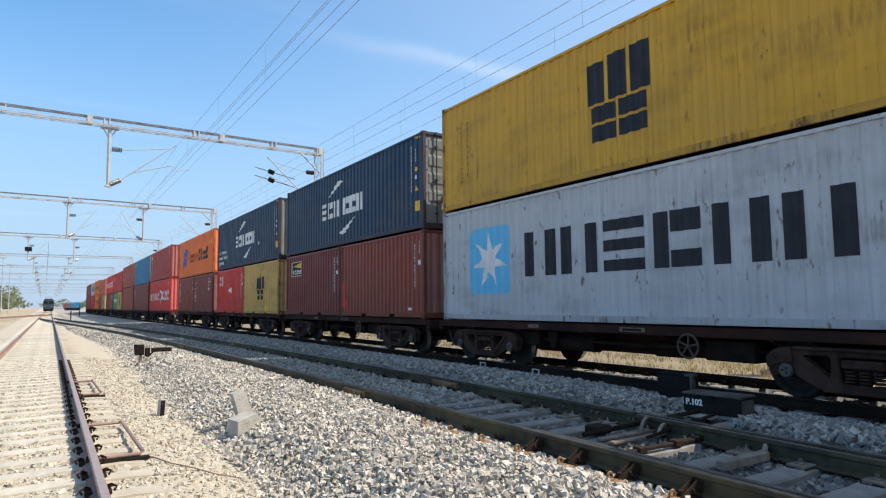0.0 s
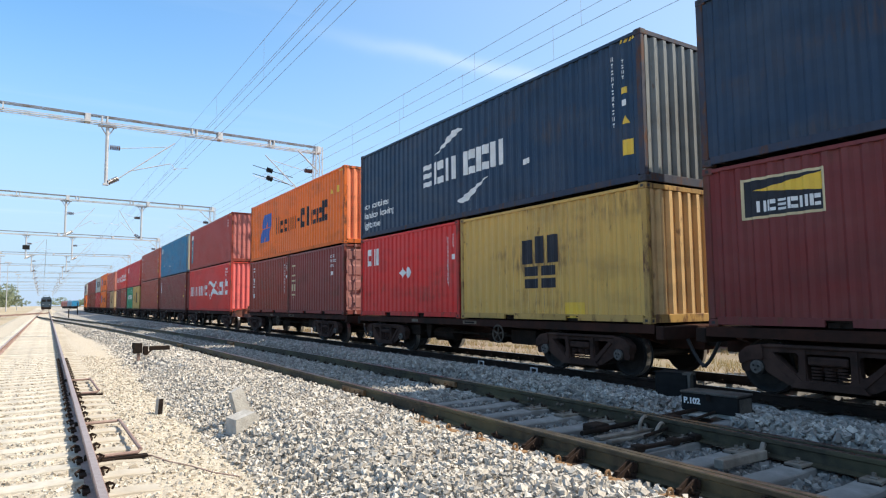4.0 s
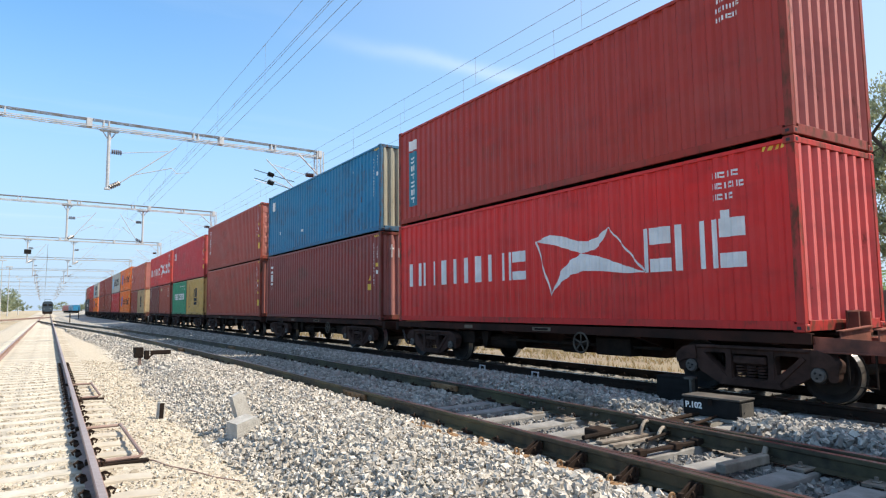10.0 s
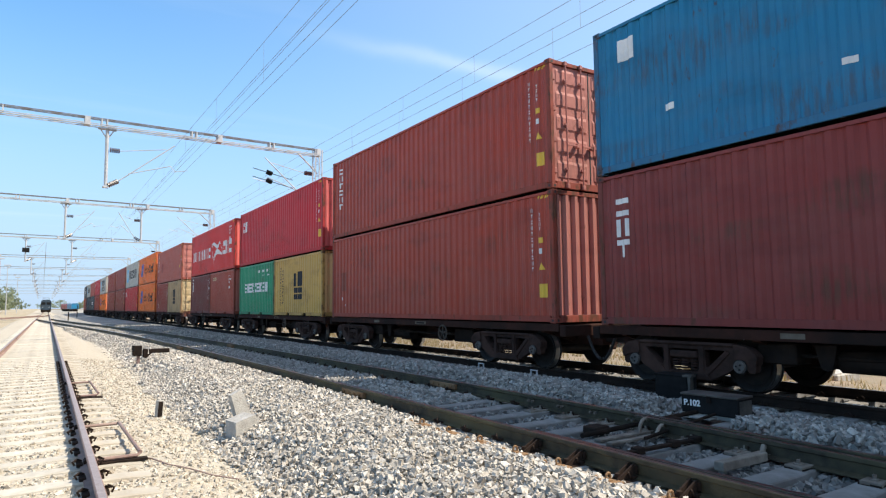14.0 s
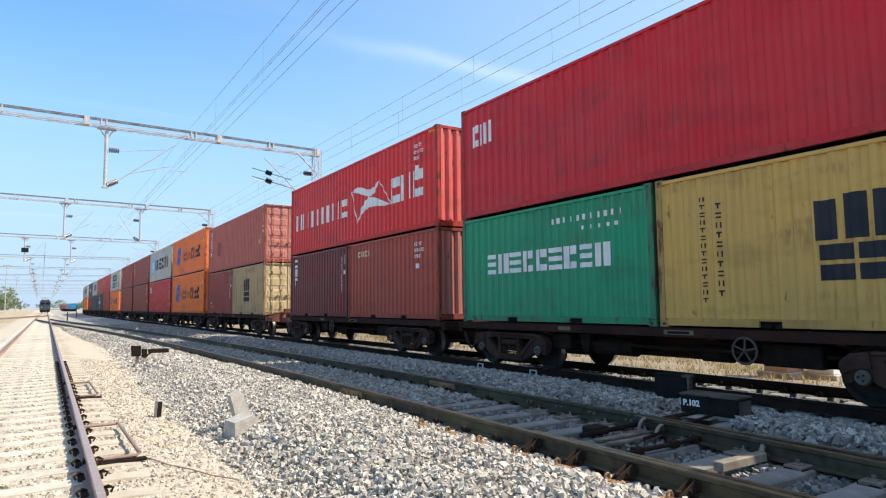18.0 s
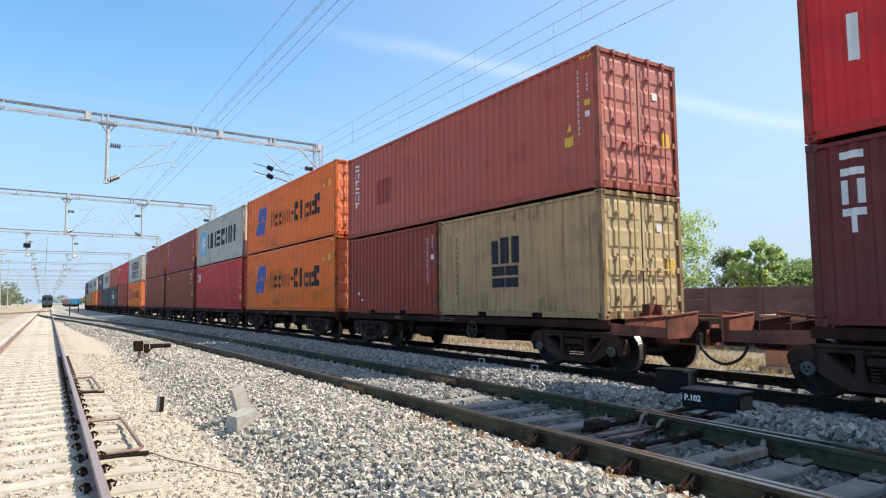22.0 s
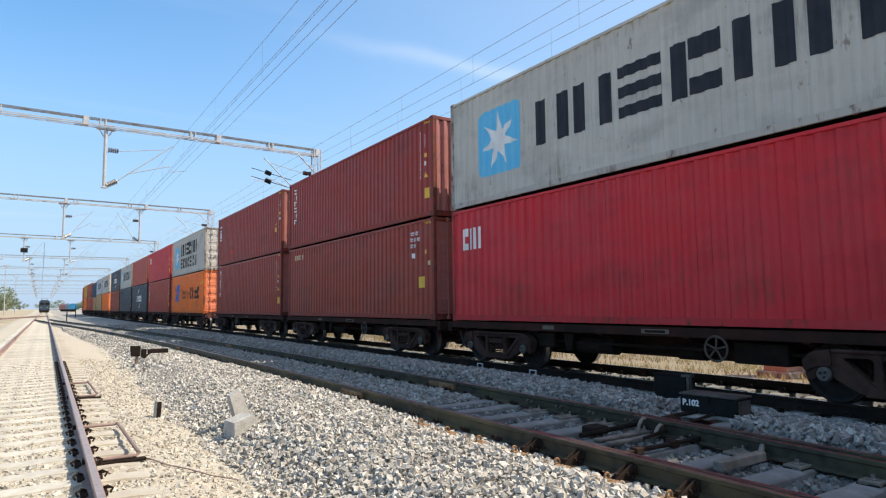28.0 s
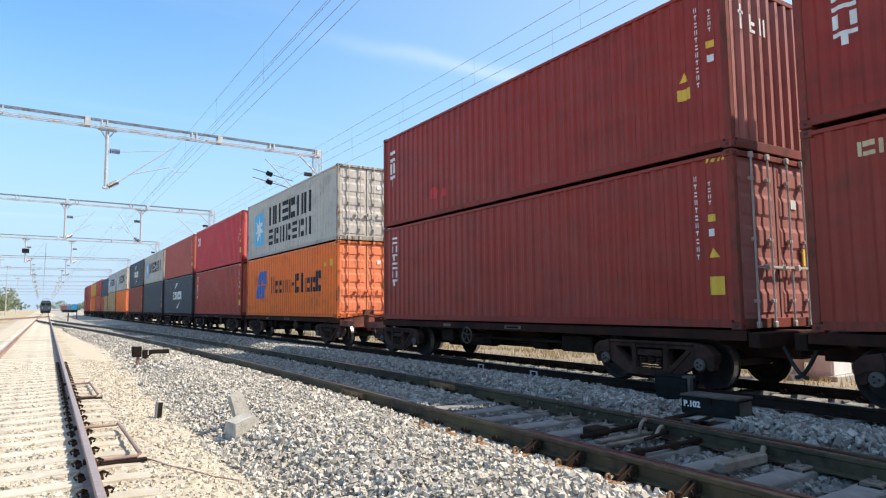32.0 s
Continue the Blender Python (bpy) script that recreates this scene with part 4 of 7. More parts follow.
def marks_orange(ob, le, h):
    w = [rect(1.60, 2.34, 0.86, 1.50, 0.34), rect(1.98, 2.66, 1.54, 2.20, 0.22), rect(2.42, 3.06, 0.86, 1.50, 0.26), rect(2.74, 3.34, 1.54, 2.20, 0.16)]
    pressed("emblem_bar", w, le, MARK_BLUE, ob, "blue slanted emblem bar")
    letters = word(4.12, 7.0, 1.08, 1.86, 5, "0110", 0.36, "+----") + [rect(7.08, 7.42, 1.36, 1.50)] + word(7.5, 10.55, 1.04, 1.86, 5, "1311", 0.36, "++--+")
    pressed("lettering_bar", letters, le, MARK_BLACK, ob, "dark lettering bar")
    pressed("sticker", tri(10.95, 2.08, 0.10) + [rect(11.48, 11.64, 1.98, 2.24)], le, MARK_YELLOW, ob)


def marks_bird(ob, le, h):
    pressed("lettering_bar", word(0.6, 6.1, 1.02, 1.68, 7, "0030301", 0.20) + word(9.3, 11.4, 1.0, 1.80, 3, "101", 0.2), le, MARK_WHITE, ob, "white lettering bar")
    body = [[(6.35, 2.10), (6.62, 2.02), (6.95, 1.93), (7.35, 1.76), (7.75, 1.60), (8.10, 1.66), (8.36, 1.90), (8.47, 2.24), (8.22, 2.02), (7.95, 1.92), (7.65, 1.96), (7.20, 2.16), (6.78, 2.26)][::-1],
            [(6.82, 0.42), (7.02, 0.72), (7.40, 1.00), (7.80, 1.10), (8.30, 1.06), (8.90, 0.96), (9.35, 0.96), (8.80, 1.20), (8.25, 1.46), (7.75, 1.60), (7.40, 1.42), (7.10, 1.10)]]
    body = [[(q + 0.02, 1.28 + 0.72 * (z - 1.33)) for q, z in loop] for loop in body]
    pressed("emblem_wedge", body, le, MARK_WHITE, ob, "white curved emblem wing")
    pressed("emblem_line", [[(q + 0.02, 1.28 + 0.72 * (z - 1.33)) for q, z in loop] for loop in [[(6.34, 2.10), (6.38, 2.10), (6.85, 0.42), (6.80, 0.42)][::-1], [(8.46, 2.24), (8.50, 2.24), (9.37, 0.97), (9.32, 0.96)][::-1]]], le, MARK_WHITE, ob)


def marks_bird_patched(ob, le, h):
    marks_bird(ob, le, h)
    pressed("repainted_patch", [rect(0.75, 1.2, 0.42, 0.78), rect(1.38, 2.1, 0.28, 0.85)], le, MARK_RED, ob, "fresh red repaint")


def marks_green(ob, le, h):
    pressed("lettering_bar", word(1.0, 5.05, 1.15, 1.62, 9, "2021121", 0.4), le, MARK_WHITE, ob, "white lettering bar")
    pressed("serial_marking", word(3.3, 5.4, 2.12, 2.24, 11, "3") + word(4.2, 5.3, 1.92, 2.0, 5, "3"), le, MARK_WHITE, ob)


def marks_short_word(ob, le, h):
    z = 1.98 if h < 2.7 else 2.15
    pressed("lettering_bar", word(0.45, 1.40, z - 0.33, z + 0.22, 3, "103", 0.3), le, MARK_WHITE, ob, "white lettering bar")


def marks_short_word_short(ob, le, h):
    marks_short_word(ob, le, h)
    d = [[(2.75, 1.33), (2.95, 1.15), (3.12, 1.33), (2.95, 1.51)], [(3.12, 1.33), (3.3, 1.15), (3.45, 1.33), (3.3, 1.51)]]
    pressed("emblem_diamond", d, le, MARK_WHITE, ob)


def marks_upright(ob, le, h):
    pressed("lettering_block", column(0.52, 0.84, 0.75 + (h - 2.6), 2.32 + (h - 2.6), 6, 0.22), le, MARK_WHITE, ob, "white upright lettering bar")


def marks_column(ob, le, h):
    pressed("lettering_block", column(0.44, 0.74, 1.28, 2.46, 3, 0.15), le, MARK_WHITE, ob, "white upright lettering bar")


def end_word(ob, le, z0, z1):
    """Large white writing across the near end wall, as plain bars on the ridges."""
    bars = ((-0.82, -0.78, 0.0, 1.0), (-0.86, -0.72, 0.62, 0.74), (-0.55, -0.51, 0.0, 0.72), (-0.50, -0.40, 0.30, 0.44), (-0.50, -0.40, 0.0, 0.12), (-0.26, -0.22, 0.0, 0.72), (-0.14, -0.10, 0.0, 0.72))
    for a, b, lo, hi in bars:
        me = Shape().box(a, b, -le / 2 + 0.002, -le / 2 + 0.011, z0 + lo * (z1 - z0), z0 + hi * (z1 - z0)).mesh("lettering_bar", MARK_WHITE)
        part("lettering_bar", me, ob, "white lettering bar")


def marks_column_end(ob, le, h):
    marks_column(ob, le, h)
    end_word(ob, le, h - 0.85, h - 0.42)


def marks_cream_up(ob, le, h):
    pressed("lettering_block", column(0.40, 0.74, 0.55, 2.22, 4, 0.3, 0.2), le, MARK_CREAM, ob, "cream upright lettering bar")


def marks_cream(ob, le, h):
    z = h - 0.42
    pressed("lettering_bar", word(0.72, 1.78, z - 0.1, z + 0.1, 4, "1013", 0.2), le, MARK_CREAM, ob, "cream lettering bar")


def marks_panelled(ob, le, h):
    pressed("panel", [rect(0.64, 1.05, 0.5, 2.15)], le, MARK_TEAL, ob)
    pressed("lettering_marking", column(0.73, 0.96, 0.6, 2.05, 6, 0.3), le, MARK_WHITE, ob)
    pressed("sticker", [rect(0.64, 1.05, 2.2, 2.5)], le, MARK_WHITE, ob)
    pressed("serial_marking", word(11.0, 11.45, 2.46, 2.54, 5, "3013") + word(10.98, 11.45, 2.30, 2.38, 6, "3130") + word(11.0, 11.4, 2.14, 2.22, 4, "0310"), le, MARK_WHITE, ob)


def marks_badge(ob, le, h):
    pressed("panel", [rect(0.66, 1.92, 1.66, 2.30)], le, MARK_CREAM, ob)
    pressed("badge_field", [rect(0.70, 1.88, 1.70, 2.26)], le, MARK_BLACK, ob)
    pressed("lettering_marking", word(0.9, 1.86, 1.76, 1.93, 6, "0121"), le, MARK_WHITE, ob)
    pressed("emblem_wedge", [[(0.85, 2.1), (1.88, 1.98), (1.88, 2.24)]], le, MARK_YELLOW, ob)


def marks_red_edge(ob, le, h):
    pressed("repainted_patch", [[(0.12, 0.34), (0.50, 0.30), (0.62, 0.44), (0.40, 0.66), (0.36, 1.02), (0.24, 1.34), (0.13, 1.18)]], le, MARK_RED, ob, "fresh red repaint")
    pressed("sticker", [rect(5.1, 5.25, 0.24, 0.32)], le, MARK_WHITE, ob)


def marks_column_patched(ob, le, h):
    marks_column_end(ob, le, h)
    pressed("repainted_patch", [[(2.86, 0.54), (3.22, 0.50), (3.30, 0.72), (3.10, 0.88), (2.92, 0.80)], [(3.45, 0.50), (3.72, 0.52), (3.70, 0.70), (3.52, 0.76)]], le, MARK_RED, ob, "fresh red repaint")


def marks_plain_patch(ob, le, h):
    marks_plain(ob, le, h)
    pressed("faded_patch", [rect(0.75, 1.25, 0.95, 1.62)], le, RUSSET, ob, "darker repainted patch")


def marks_blue(ob, le, h):
    pressed("sticker", [rect(0.62, 1.0, 2.12, 2.55), rect(1.65, 1.85, 0.9, 1.02), rect(4.6, 4.8, 0.75, 0.85), rect(9.9, 10.0, 2.3, 2.38)], le, MARK_WHITE, ob)


def marks_patch(ob, le, h):
    marks_upright(ob, le, h)
    pressed("faded_patch", [rect(2.2, 3.25, 0.95, 1.75)], le, OXBLOOD, ob, "darker repainted patch")


def marks_plain(ob, le, h):
    pressed("sticker", [rect(0.8, 0.95, 0.62, 0.72), rect(1.1, 1.22, 0.42, 0.48)], le, MARK_WHITE, ob)


def serials(ob, le, h, look_of):
    """Serial numbers and warning labels near the end, as bars and plain shapes; each style as it stands on its boxes."""
    s = le - 0.62
    if look_of in (1, 4):
        s -= 0.12 if look_of == 1 else 0.0
        pressed("serial_marking", column(s, s + 0.05, h - 1.75, h - 0.30, 11, 0.35), le, MARK_WHITE, ob)
        pressed("serial_marking", column(s + 0.26, s + 0.31, h - 0.86, h - 0.44, 4, 0.35), le, MARK_WHITE, ob)
        pressed("sticker", [rect(s + 0.22, s + 0.36, h - 1.14, h - 1.02)], le, MARK_YELLOW, ob)
        pressed("sticker", [rect(s + 0.23, s + 0.34, h - 1.38, h - 1.26)], le, MARK_WHITE, ob)
        if look_of == 1:
            pressed("sticker", tri(s + 0.31, h - 1.66, 0.09) + [rect(s + 0.20, s + 0.46, h - 2.34, h - 2.04)], le, MARK_YELLOW, ob)
        else:
            pressed("sticker", tri(s - 0.24, h - 1.50, 0.095) + [rect(s - 0.37, s - 0.11, h - 1.90, h - 1.70)], le, MARK_YELLOW, ob)
    elif look_of in (2, 5):
        s -= 0.28
        for k, (q, n) in enumerate(((0.48, 4), (0.56, 6), (0.38, 4))):
            pressed("serial_marking", word(s - 0.5, s - 0.5 + q, h - 0.43 - 0.18 * k, h - 0.33 - 0.18 * k, n, "0131", 0.22), le, MARK_WHITE, ob)
        pressed("sticker", [rect(s - 0.36, s - 0.22, h - 1.10, h - 0.96)], le, MARK_WHITE, ob)
        if look_of == 5:
            pressed("sticker", [rect(s + 0.36, s + 0.48, h - 1.02, h - 0.90), rect(s - 0.02, s + 0.32, h - 1.98, h - 1.66)], le, MARK_YELLOW, ob)
            pressed("sticker", [rect(s + 0.52, s + 0.66, h - 1.34, h - 1.22)], le, MARK_CREAM, ob)
    elif look_of == 3:
        pressed("serial_marking", column(s, s + 0.055, h - 1.7, h - 0.35, 11, 0.35), le, MARK_WHITE, ob)
        pressed("serial_marking", column(s + 0.27, s + 0.32, h - 0.70, h - 0.30, 4, 0.35), le, MARK_WHITE, ob)
        pressed("sticker", [rect(s + 0.25, s + 0.36, h - 1.02, h - 0.88)], le, MARK_WHITE, ob)


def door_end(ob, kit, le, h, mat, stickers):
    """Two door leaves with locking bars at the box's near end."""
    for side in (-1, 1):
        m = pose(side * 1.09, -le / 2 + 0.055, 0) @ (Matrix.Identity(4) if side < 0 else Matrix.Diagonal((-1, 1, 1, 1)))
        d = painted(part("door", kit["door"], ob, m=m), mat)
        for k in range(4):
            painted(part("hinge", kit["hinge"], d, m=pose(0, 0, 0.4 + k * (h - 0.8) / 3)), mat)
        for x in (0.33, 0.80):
            painted(part("locking_bar", kit["bar"], d, "locking bar with cams and handle", m=pose(x, 0, 0)), worn_or_shaded(NAVY) if mat is sunlit_paint(NAVY) else BAR_STEEL if mat in (sunlit_paint(OXBLOOD), sunlit_paint(GREY)) else mat)
        if stickers and side > 0:
            part("sticker", Shape().box(0.50, 0.66, -0.034, -0.030, h * 0.70, h * 0.70 + 0.16).mesh("sticker", MARK_WHITE), d)
            part("sticker", Shape().box(0.14, 0.40, -0.034, -0.030, h * 0.36, h * 0.36 + 0.30).mesh("sticker", MARK_YELLOW), d)
    part("door_gasket", kit["gasket"], ob, m=pose(0, -le / 2 + 0.055, 0))


def container(colour, words, le, h, marks, end, ids=1, twin_paint=None):
    """A shipping container with its origin at the middle of its base; its near end faces -y."""
    kit = box_kit(le, h, le < 7)
    size = "forty-foot" if le > 7 else "twenty-foot"
    ends = "double doors facing forward" if end == "doors" else "a corrugated end wall"
    ob = thing("shipping_container", f"{words} {size} steel container with {ends}", "shipping container", "containers on the train")
    for key, nm in (("side_near", "side_panel"), ("side_far", "side_panel"), ("roof", "roof")):
        painted(part(nm, kit[key], ob), colour)
    part("floor_frame", kit["floor"], ob)
    if kit["pocket"]:
        for y in (-1.03, 1.03):
            part("fork_pocket", kit["pocket"], ob, m=pose(0, y, 0))
    for x in (-1, 1):
        # milder worn paint, its darkening also standing for shade on the inset rail
        painted(part("bottom_rail", kit["bottom_rail"], ob, m=pose(x * 1.188, 0, 0)), worn_or_shaded(colour, 0.18))
        painted(part("top_rail", kit["top_rail"], ob, m=pose(x * 1.186, 0, 0)), colour)
        for y in (-1, 1):
            painted(part("corner_post", kit["post"], ob, m=pose(x * 1.162, y * (le / 2 - 0.065), 0)), worn_or_shaded(colour))
            for z in (0.059, h - 0.059):
                painted(part("corner_casting", kit["casting"], ob, m=pose(x * 1.138, y * (le / 2 - 0.089), z)), worn_or_shaded(colour))
    for y in (-1, 1):
        painted(part("end_header", kit["header"], ob, m=pose(0, y * (le / 2 - 0.045), 0)), worn_or_shaded(colour))
        painted(part("end_sill", kit["sill"], ob, m=pose(0, y * (le / 2 - 0.045), 0)), worn_or_shaded(colour))
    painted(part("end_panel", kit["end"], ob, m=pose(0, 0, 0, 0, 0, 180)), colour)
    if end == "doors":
        door_end(ob, kit, le, h, sunlit_paint(colour), True)
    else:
        painted(part("end_panel", kit["end"], ob), sunlit_paint(colour))
    if marks:
        marks(ob, le, h)
    if ids:
        serials(ob, le, h, ids)
    if le > 7:
        z = h - 0.058
        pressed("hazard_marking", [rect(le - 0.52 + k * 0.1, le - 0.47 + k * 0.1, z - 0.1, z - 0.02, 0.04) for k in range(4)], le, MARK_YELLOW, ob)
    return ob


L40, H40, L20, H20 = 12.192, 2.896, 6.058, 2.591
C, D_ = "wall", "doors"
# Stacks in running order: place of the near end at the start, lower boxes (far one first), upper box; each box is
# colour, words, long, marks, near end, serial style.
STACKS = [
    # unseen stack ahead of the visible ones, added for the shadow it casts
    (-11.0, [(MAROON, "maroon", 1, None, C, 1)], (BRICK, "brick-red", 1, None, C, 1)),
    (2.4, [(WHITE, "scratched pale grey-white", 1, marks_star_line, C, 0)], (YELLOW, "yellow", 1, marks_bars_long, C, 1)),
    (15.64, [(UMBER, "dark brown-red", 0, marks_badge, C, 3), (RUSSET, "patched russet", 0, marks_red_edge, C, 3)], (NAVY, "dark navy", 1, marks_navy, D_, 1)),
    (29.0, [(RED, "bright red", 0, marks_short_word_short, C, 3), (MUSTARD, "mustard-yellow", 0, marks_bars_faint, C, 0)], (NAVY, "dark navy", 1, marks_navy_eco, C, 1)),
    (42.62, [(BROWN, "brown-red", 0, marks_upright, C, 3), (DUSKY, "dark oxblood", 0, marks_cream_up, D_, 2)], (ORANGE, "orange", 1, marks_orange, C, 0)),
    (58.88, [(RED, "bright red", 1, marks_bird_patched, C, 2)], (MAROON, "maroon-red", 1, marks_panelled, C, 0)),
    (72.33, [(DUSKY, "grimy dark maroon", 1, marks_column_end, C, 4)], (BLUE, "rust-stained blue", 1, marks_blue, C, 3)),
    (85.82, [(CLAY, "dusty brick-red", 1, marks_plain_patch, C, 1)], (CLAY, "dusty brick-red", 1, marks_upright, D_, 1)),
    (99.03, [(GREEN, "green", 0, marks_green, C, 0), (MUSTARD, "mustard-yellow", 0, marks_bars_short, C, 0)], (CRIMSON, "crimson", 1, marks_short_word, C, 1)),
    (112.42, [(UMBER, "dark maroon", 0, marks_column, C, 3), (CLAY, "stained brick-red", 0, marks_cream, C, 2)], (RED, "bright red", 1, marks_bird, C, 2)),
    (128.56, [(OXBLOOD, "dark maroon", 0, marks_plain, C, 3), (BEIGE, "weathered beige", 0, marks_bars_stained, D_, 0)], (ROSE, "faded brick-red", 1, marks_patch, D_, 4)),
    (141.94, [(ORANGE, "orange", 1, marks_orange, D_, 0)], (ORANGE, "orange", 1, marks_orange, D_, 0)),
    (154.99, [(CRIMSON, "crimson", 1, marks_short_word, C, 1)], (GREY, "light grey", 1, marks_star_line, C, 0)),
    (168.1, [(BROWN, "rust-brown", 1, marks_cream, D_, 5)], (OXBLOOD, "dark maroon", 1, marks_upright, C, 1)),
    (181.35, [(OXBLOOD, "dark maroon", 1, marks_upright, D_, 1)], (OXBLOOD, "dark maroon", 1, marks_column_patched, C, 4)),
    (197.3, [(ORANGE, "orange", 1, marks_orange, D_, 0)], (GREY, "rust-streaked light grey", 1, marks_star_line_two, D_, 0)),
    (210.6, [(MAROON, "maroon", 1, marks_upright, C, 1)], (CRIMSON, "crimson", 1, marks_short_word, C, 1)),
    (223.9, [(SLATE, "slate-blue", 1, marks_navy, C, 0)], (BRICK, "brick-red", 1, None, C, 1)),
    (237.2, [(SLATE, "slate-blue", 1, None, C, 1)], (GREY, "light grey", 1, marks_star_line, C, 0)),
    (250.5, [(BROWN, "rust-brown", 1, None, C, 1)], (SLATE, "slate-blue", 1, marks_navy, C, 0)),
    (266.6, [(ORANGE, "orange", 1, None, D_, 0)], (GREY, "beige-grey", 1, marks_star_line, C, 0)),
    (279.9, [(BEIGE, "weathered beige", 1, None, C, 0)], (WHITE, "pale grey", 1, marks_star_line, C, 0)),
    (293.2, [(BRICK, "brick-red", 0, None, C, 0), (BEIGE, "weathered beige", 0, None, C, 0)], (NAVY, "dark navy", 1, None, C, 0)),
    (306.5, [(BRICK, "brick-red", 1, None, C, 0)], (MAROON, "maroon", 1, None, C, 0)),
    (319.8, [(ORANGE, "orange", 1, None, C, 0)], (YELLOW, "yellow", 1, None, C, 0)),
    (335.9, [(MAROON, "maroon", 1, None, C, 0)], (MAROON, "maroon", 1, None, C, 0)),
    (349.2, [(BRICK, "brick-red", 1, None, C, 0)], (OXBLOOD, "dark maroon", 1, None, C, 0)),
]
FIRST_OF_UNIT = (5, 10, 15, 20, 25)
DECK = 1.012

# -- wagon meshes --
WHEEL_R = 0.42


def wheelset_mesh():
    s = Shape()
    for a in (-1, 1):
        prof = [(0.0, 0.10), (0.02, 0.16), (0.005, 0.30), (-0.055, 0.355), (-0.062, 0.44), (-0.040, 0.448), (-0.025, 0.425)]
        s.lathe([(a * (0.80 + x), r) for x, r in prof], 32, 0)
        s.lathe([(a * (0.80 - 0.025), 0.425), (a * 0.86, WHEEL_R - 0.0), (a * 0.895, WHEEL_R - 0.004)], 32, 1)
        s.lathe([(a * 0.895, WHEEL_R - 0.004), (a * 0.902, 0.41), (a * 0.902, 0.385), (a * 0.885, 0.35), (a * 0.845, 0.30), (a * 0.85, 0.16), (a * 0.88, 0.10)], 32, 0)
        s.tube((a * 0.88, 0, 0), (a * 1.18, 0, 0), 0.075, 12)
        s.tube((a * 1.10, 0, 0), (a * 1.20, 0, 0), 0.125, 16, 0.12)
        s.tube((a * 1.20, 0, 0), (a * 1.235, 0, 0), 0.105, 16, 0.092, mat=2)
        for k in range(3):
            q = 2 * math.pi * k / 3
            s.tube((a * 1.23, 0.042 * math.cos(q), 0.042 * math.sin(q)), (a * 1.25, 0.042 * math.cos(q), 0.042 * math.sin(q)), 0.016, 6)
    s.tube((-0.82, 0, 0), (0.82, 0, 0), 0.085, 12)
    return s.mesh("wheelset", WHEEL_STEEL, TREAD, CAP_STEEL, smooth=False)


def cut_plate(s, outline, holes, x0, x1):
    """A plate across x with holes through it, added to the shape; outlines of (y, z)."""
    bm, edges = bmesh.new(), []
    for loop in [outline] + holes:
        vs = [bm.verts.new((x0, y, z)) for y, z in loop]
        edges += [bm.edges.new((vs[i - 1], vs[i])) for i in range(len(vs))]
    bmesh.ops.triangle_fill(bm, use_beauty=True, edges=edges)
    made = bmesh.ops.extrude_face_region(bm, geom=bm.faces[:])
    bmesh.ops.translate(bm, vec=(x1 - x0, 0, 0), verts=[e for e in made["geom"] if isinstance(e, bmesh.types.BMVert)])
    bm.verts.index_update()
    s.add([v.co[:] for v in bm.verts], [tuple(v.index for v in f.verts) for f in bm.faces])
    bm.free()
    return s


def side_frame_mesh():
    """Heavy cast side frame with two triangular windows and a spring opening; along y, centred on the bogie."""
    s, half = Shape(), [(0.55, 0.18), (0.90, 0.36), (1.00, 0.50), (1.10, 0.50), (1.16, 0.33), (1.28, 0.33), (1.31, 0.58), (1.17, 0.71), (0.94, 0.765)]
    outline = half + [(-y, z) for y, z in half[::-1]]
    window = [(0.40, 0.66), (0.80, 0.655), (0.42, 0.34)]
    holes = [rounded(window, 0.07), rounded([(-y, z) for y, z in window], 0.07), rounded([(-0.28, 0.28), (0.28, 0.28), (0.30, 0.655), (-0.30, 0.655)], 0.05)]
    cut_plate(s, rounded(outline, 0.06, 3), holes, -0.062, 0.062)
    # thicker rims along the top and the spring seat, and the hoods over the bearings
    s.box(-0.095, 0.095, -0.93, 0.93, 0.715, 0.772, 0.02).prism([(-0.52, 0.165), (0.52, 0.165), (0.44, 0.27), (-0.44, 0.27)], 0, -0.10, 0.10)
    for a in (-1, 1):
        s.prism(rounded([(a * 0.92, 0.54), (a * 1.14, 0.52), (a * 1.30, 0.44), (a * 1.325, 0.60), (a * 1.18, 0.725), (a * 0.94, 0.77)][::a], 0.04, 3), 0, -0.092, 0.092)
        s.prism([(a * 0.86, 0.62), (a * 0.80, 0.66), (a * 0.36, 0.27), (a * 0.46, 0.24)][::a], 0, -0.085, 0.085)
        s.prism([(a * 0.30, 0.27), (a * 0.39, 0.27), (a * 0.39, 0.72), (a * 0.30, 0.72)][::a], 0, -0.080, 0.080)
    for y in (-0.18, 0.0, 0.18):
        for k in range(5):
            s.tube((0.0, y, 0.27 + 0.045 * k), (0.0, y, 0.295 + 0.045 * k), 0.075, 10)
    s.box(-0.085, 0.085, -0.27, 0.27, 0.50, 0.62, 0.02)
    return s.mesh("side_frame", BOGIE_PAINT)


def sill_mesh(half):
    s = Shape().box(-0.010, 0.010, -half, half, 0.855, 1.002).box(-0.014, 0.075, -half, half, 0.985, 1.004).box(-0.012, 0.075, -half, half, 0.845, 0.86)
    return s.mesh("side_sill", SILL_SHADED)


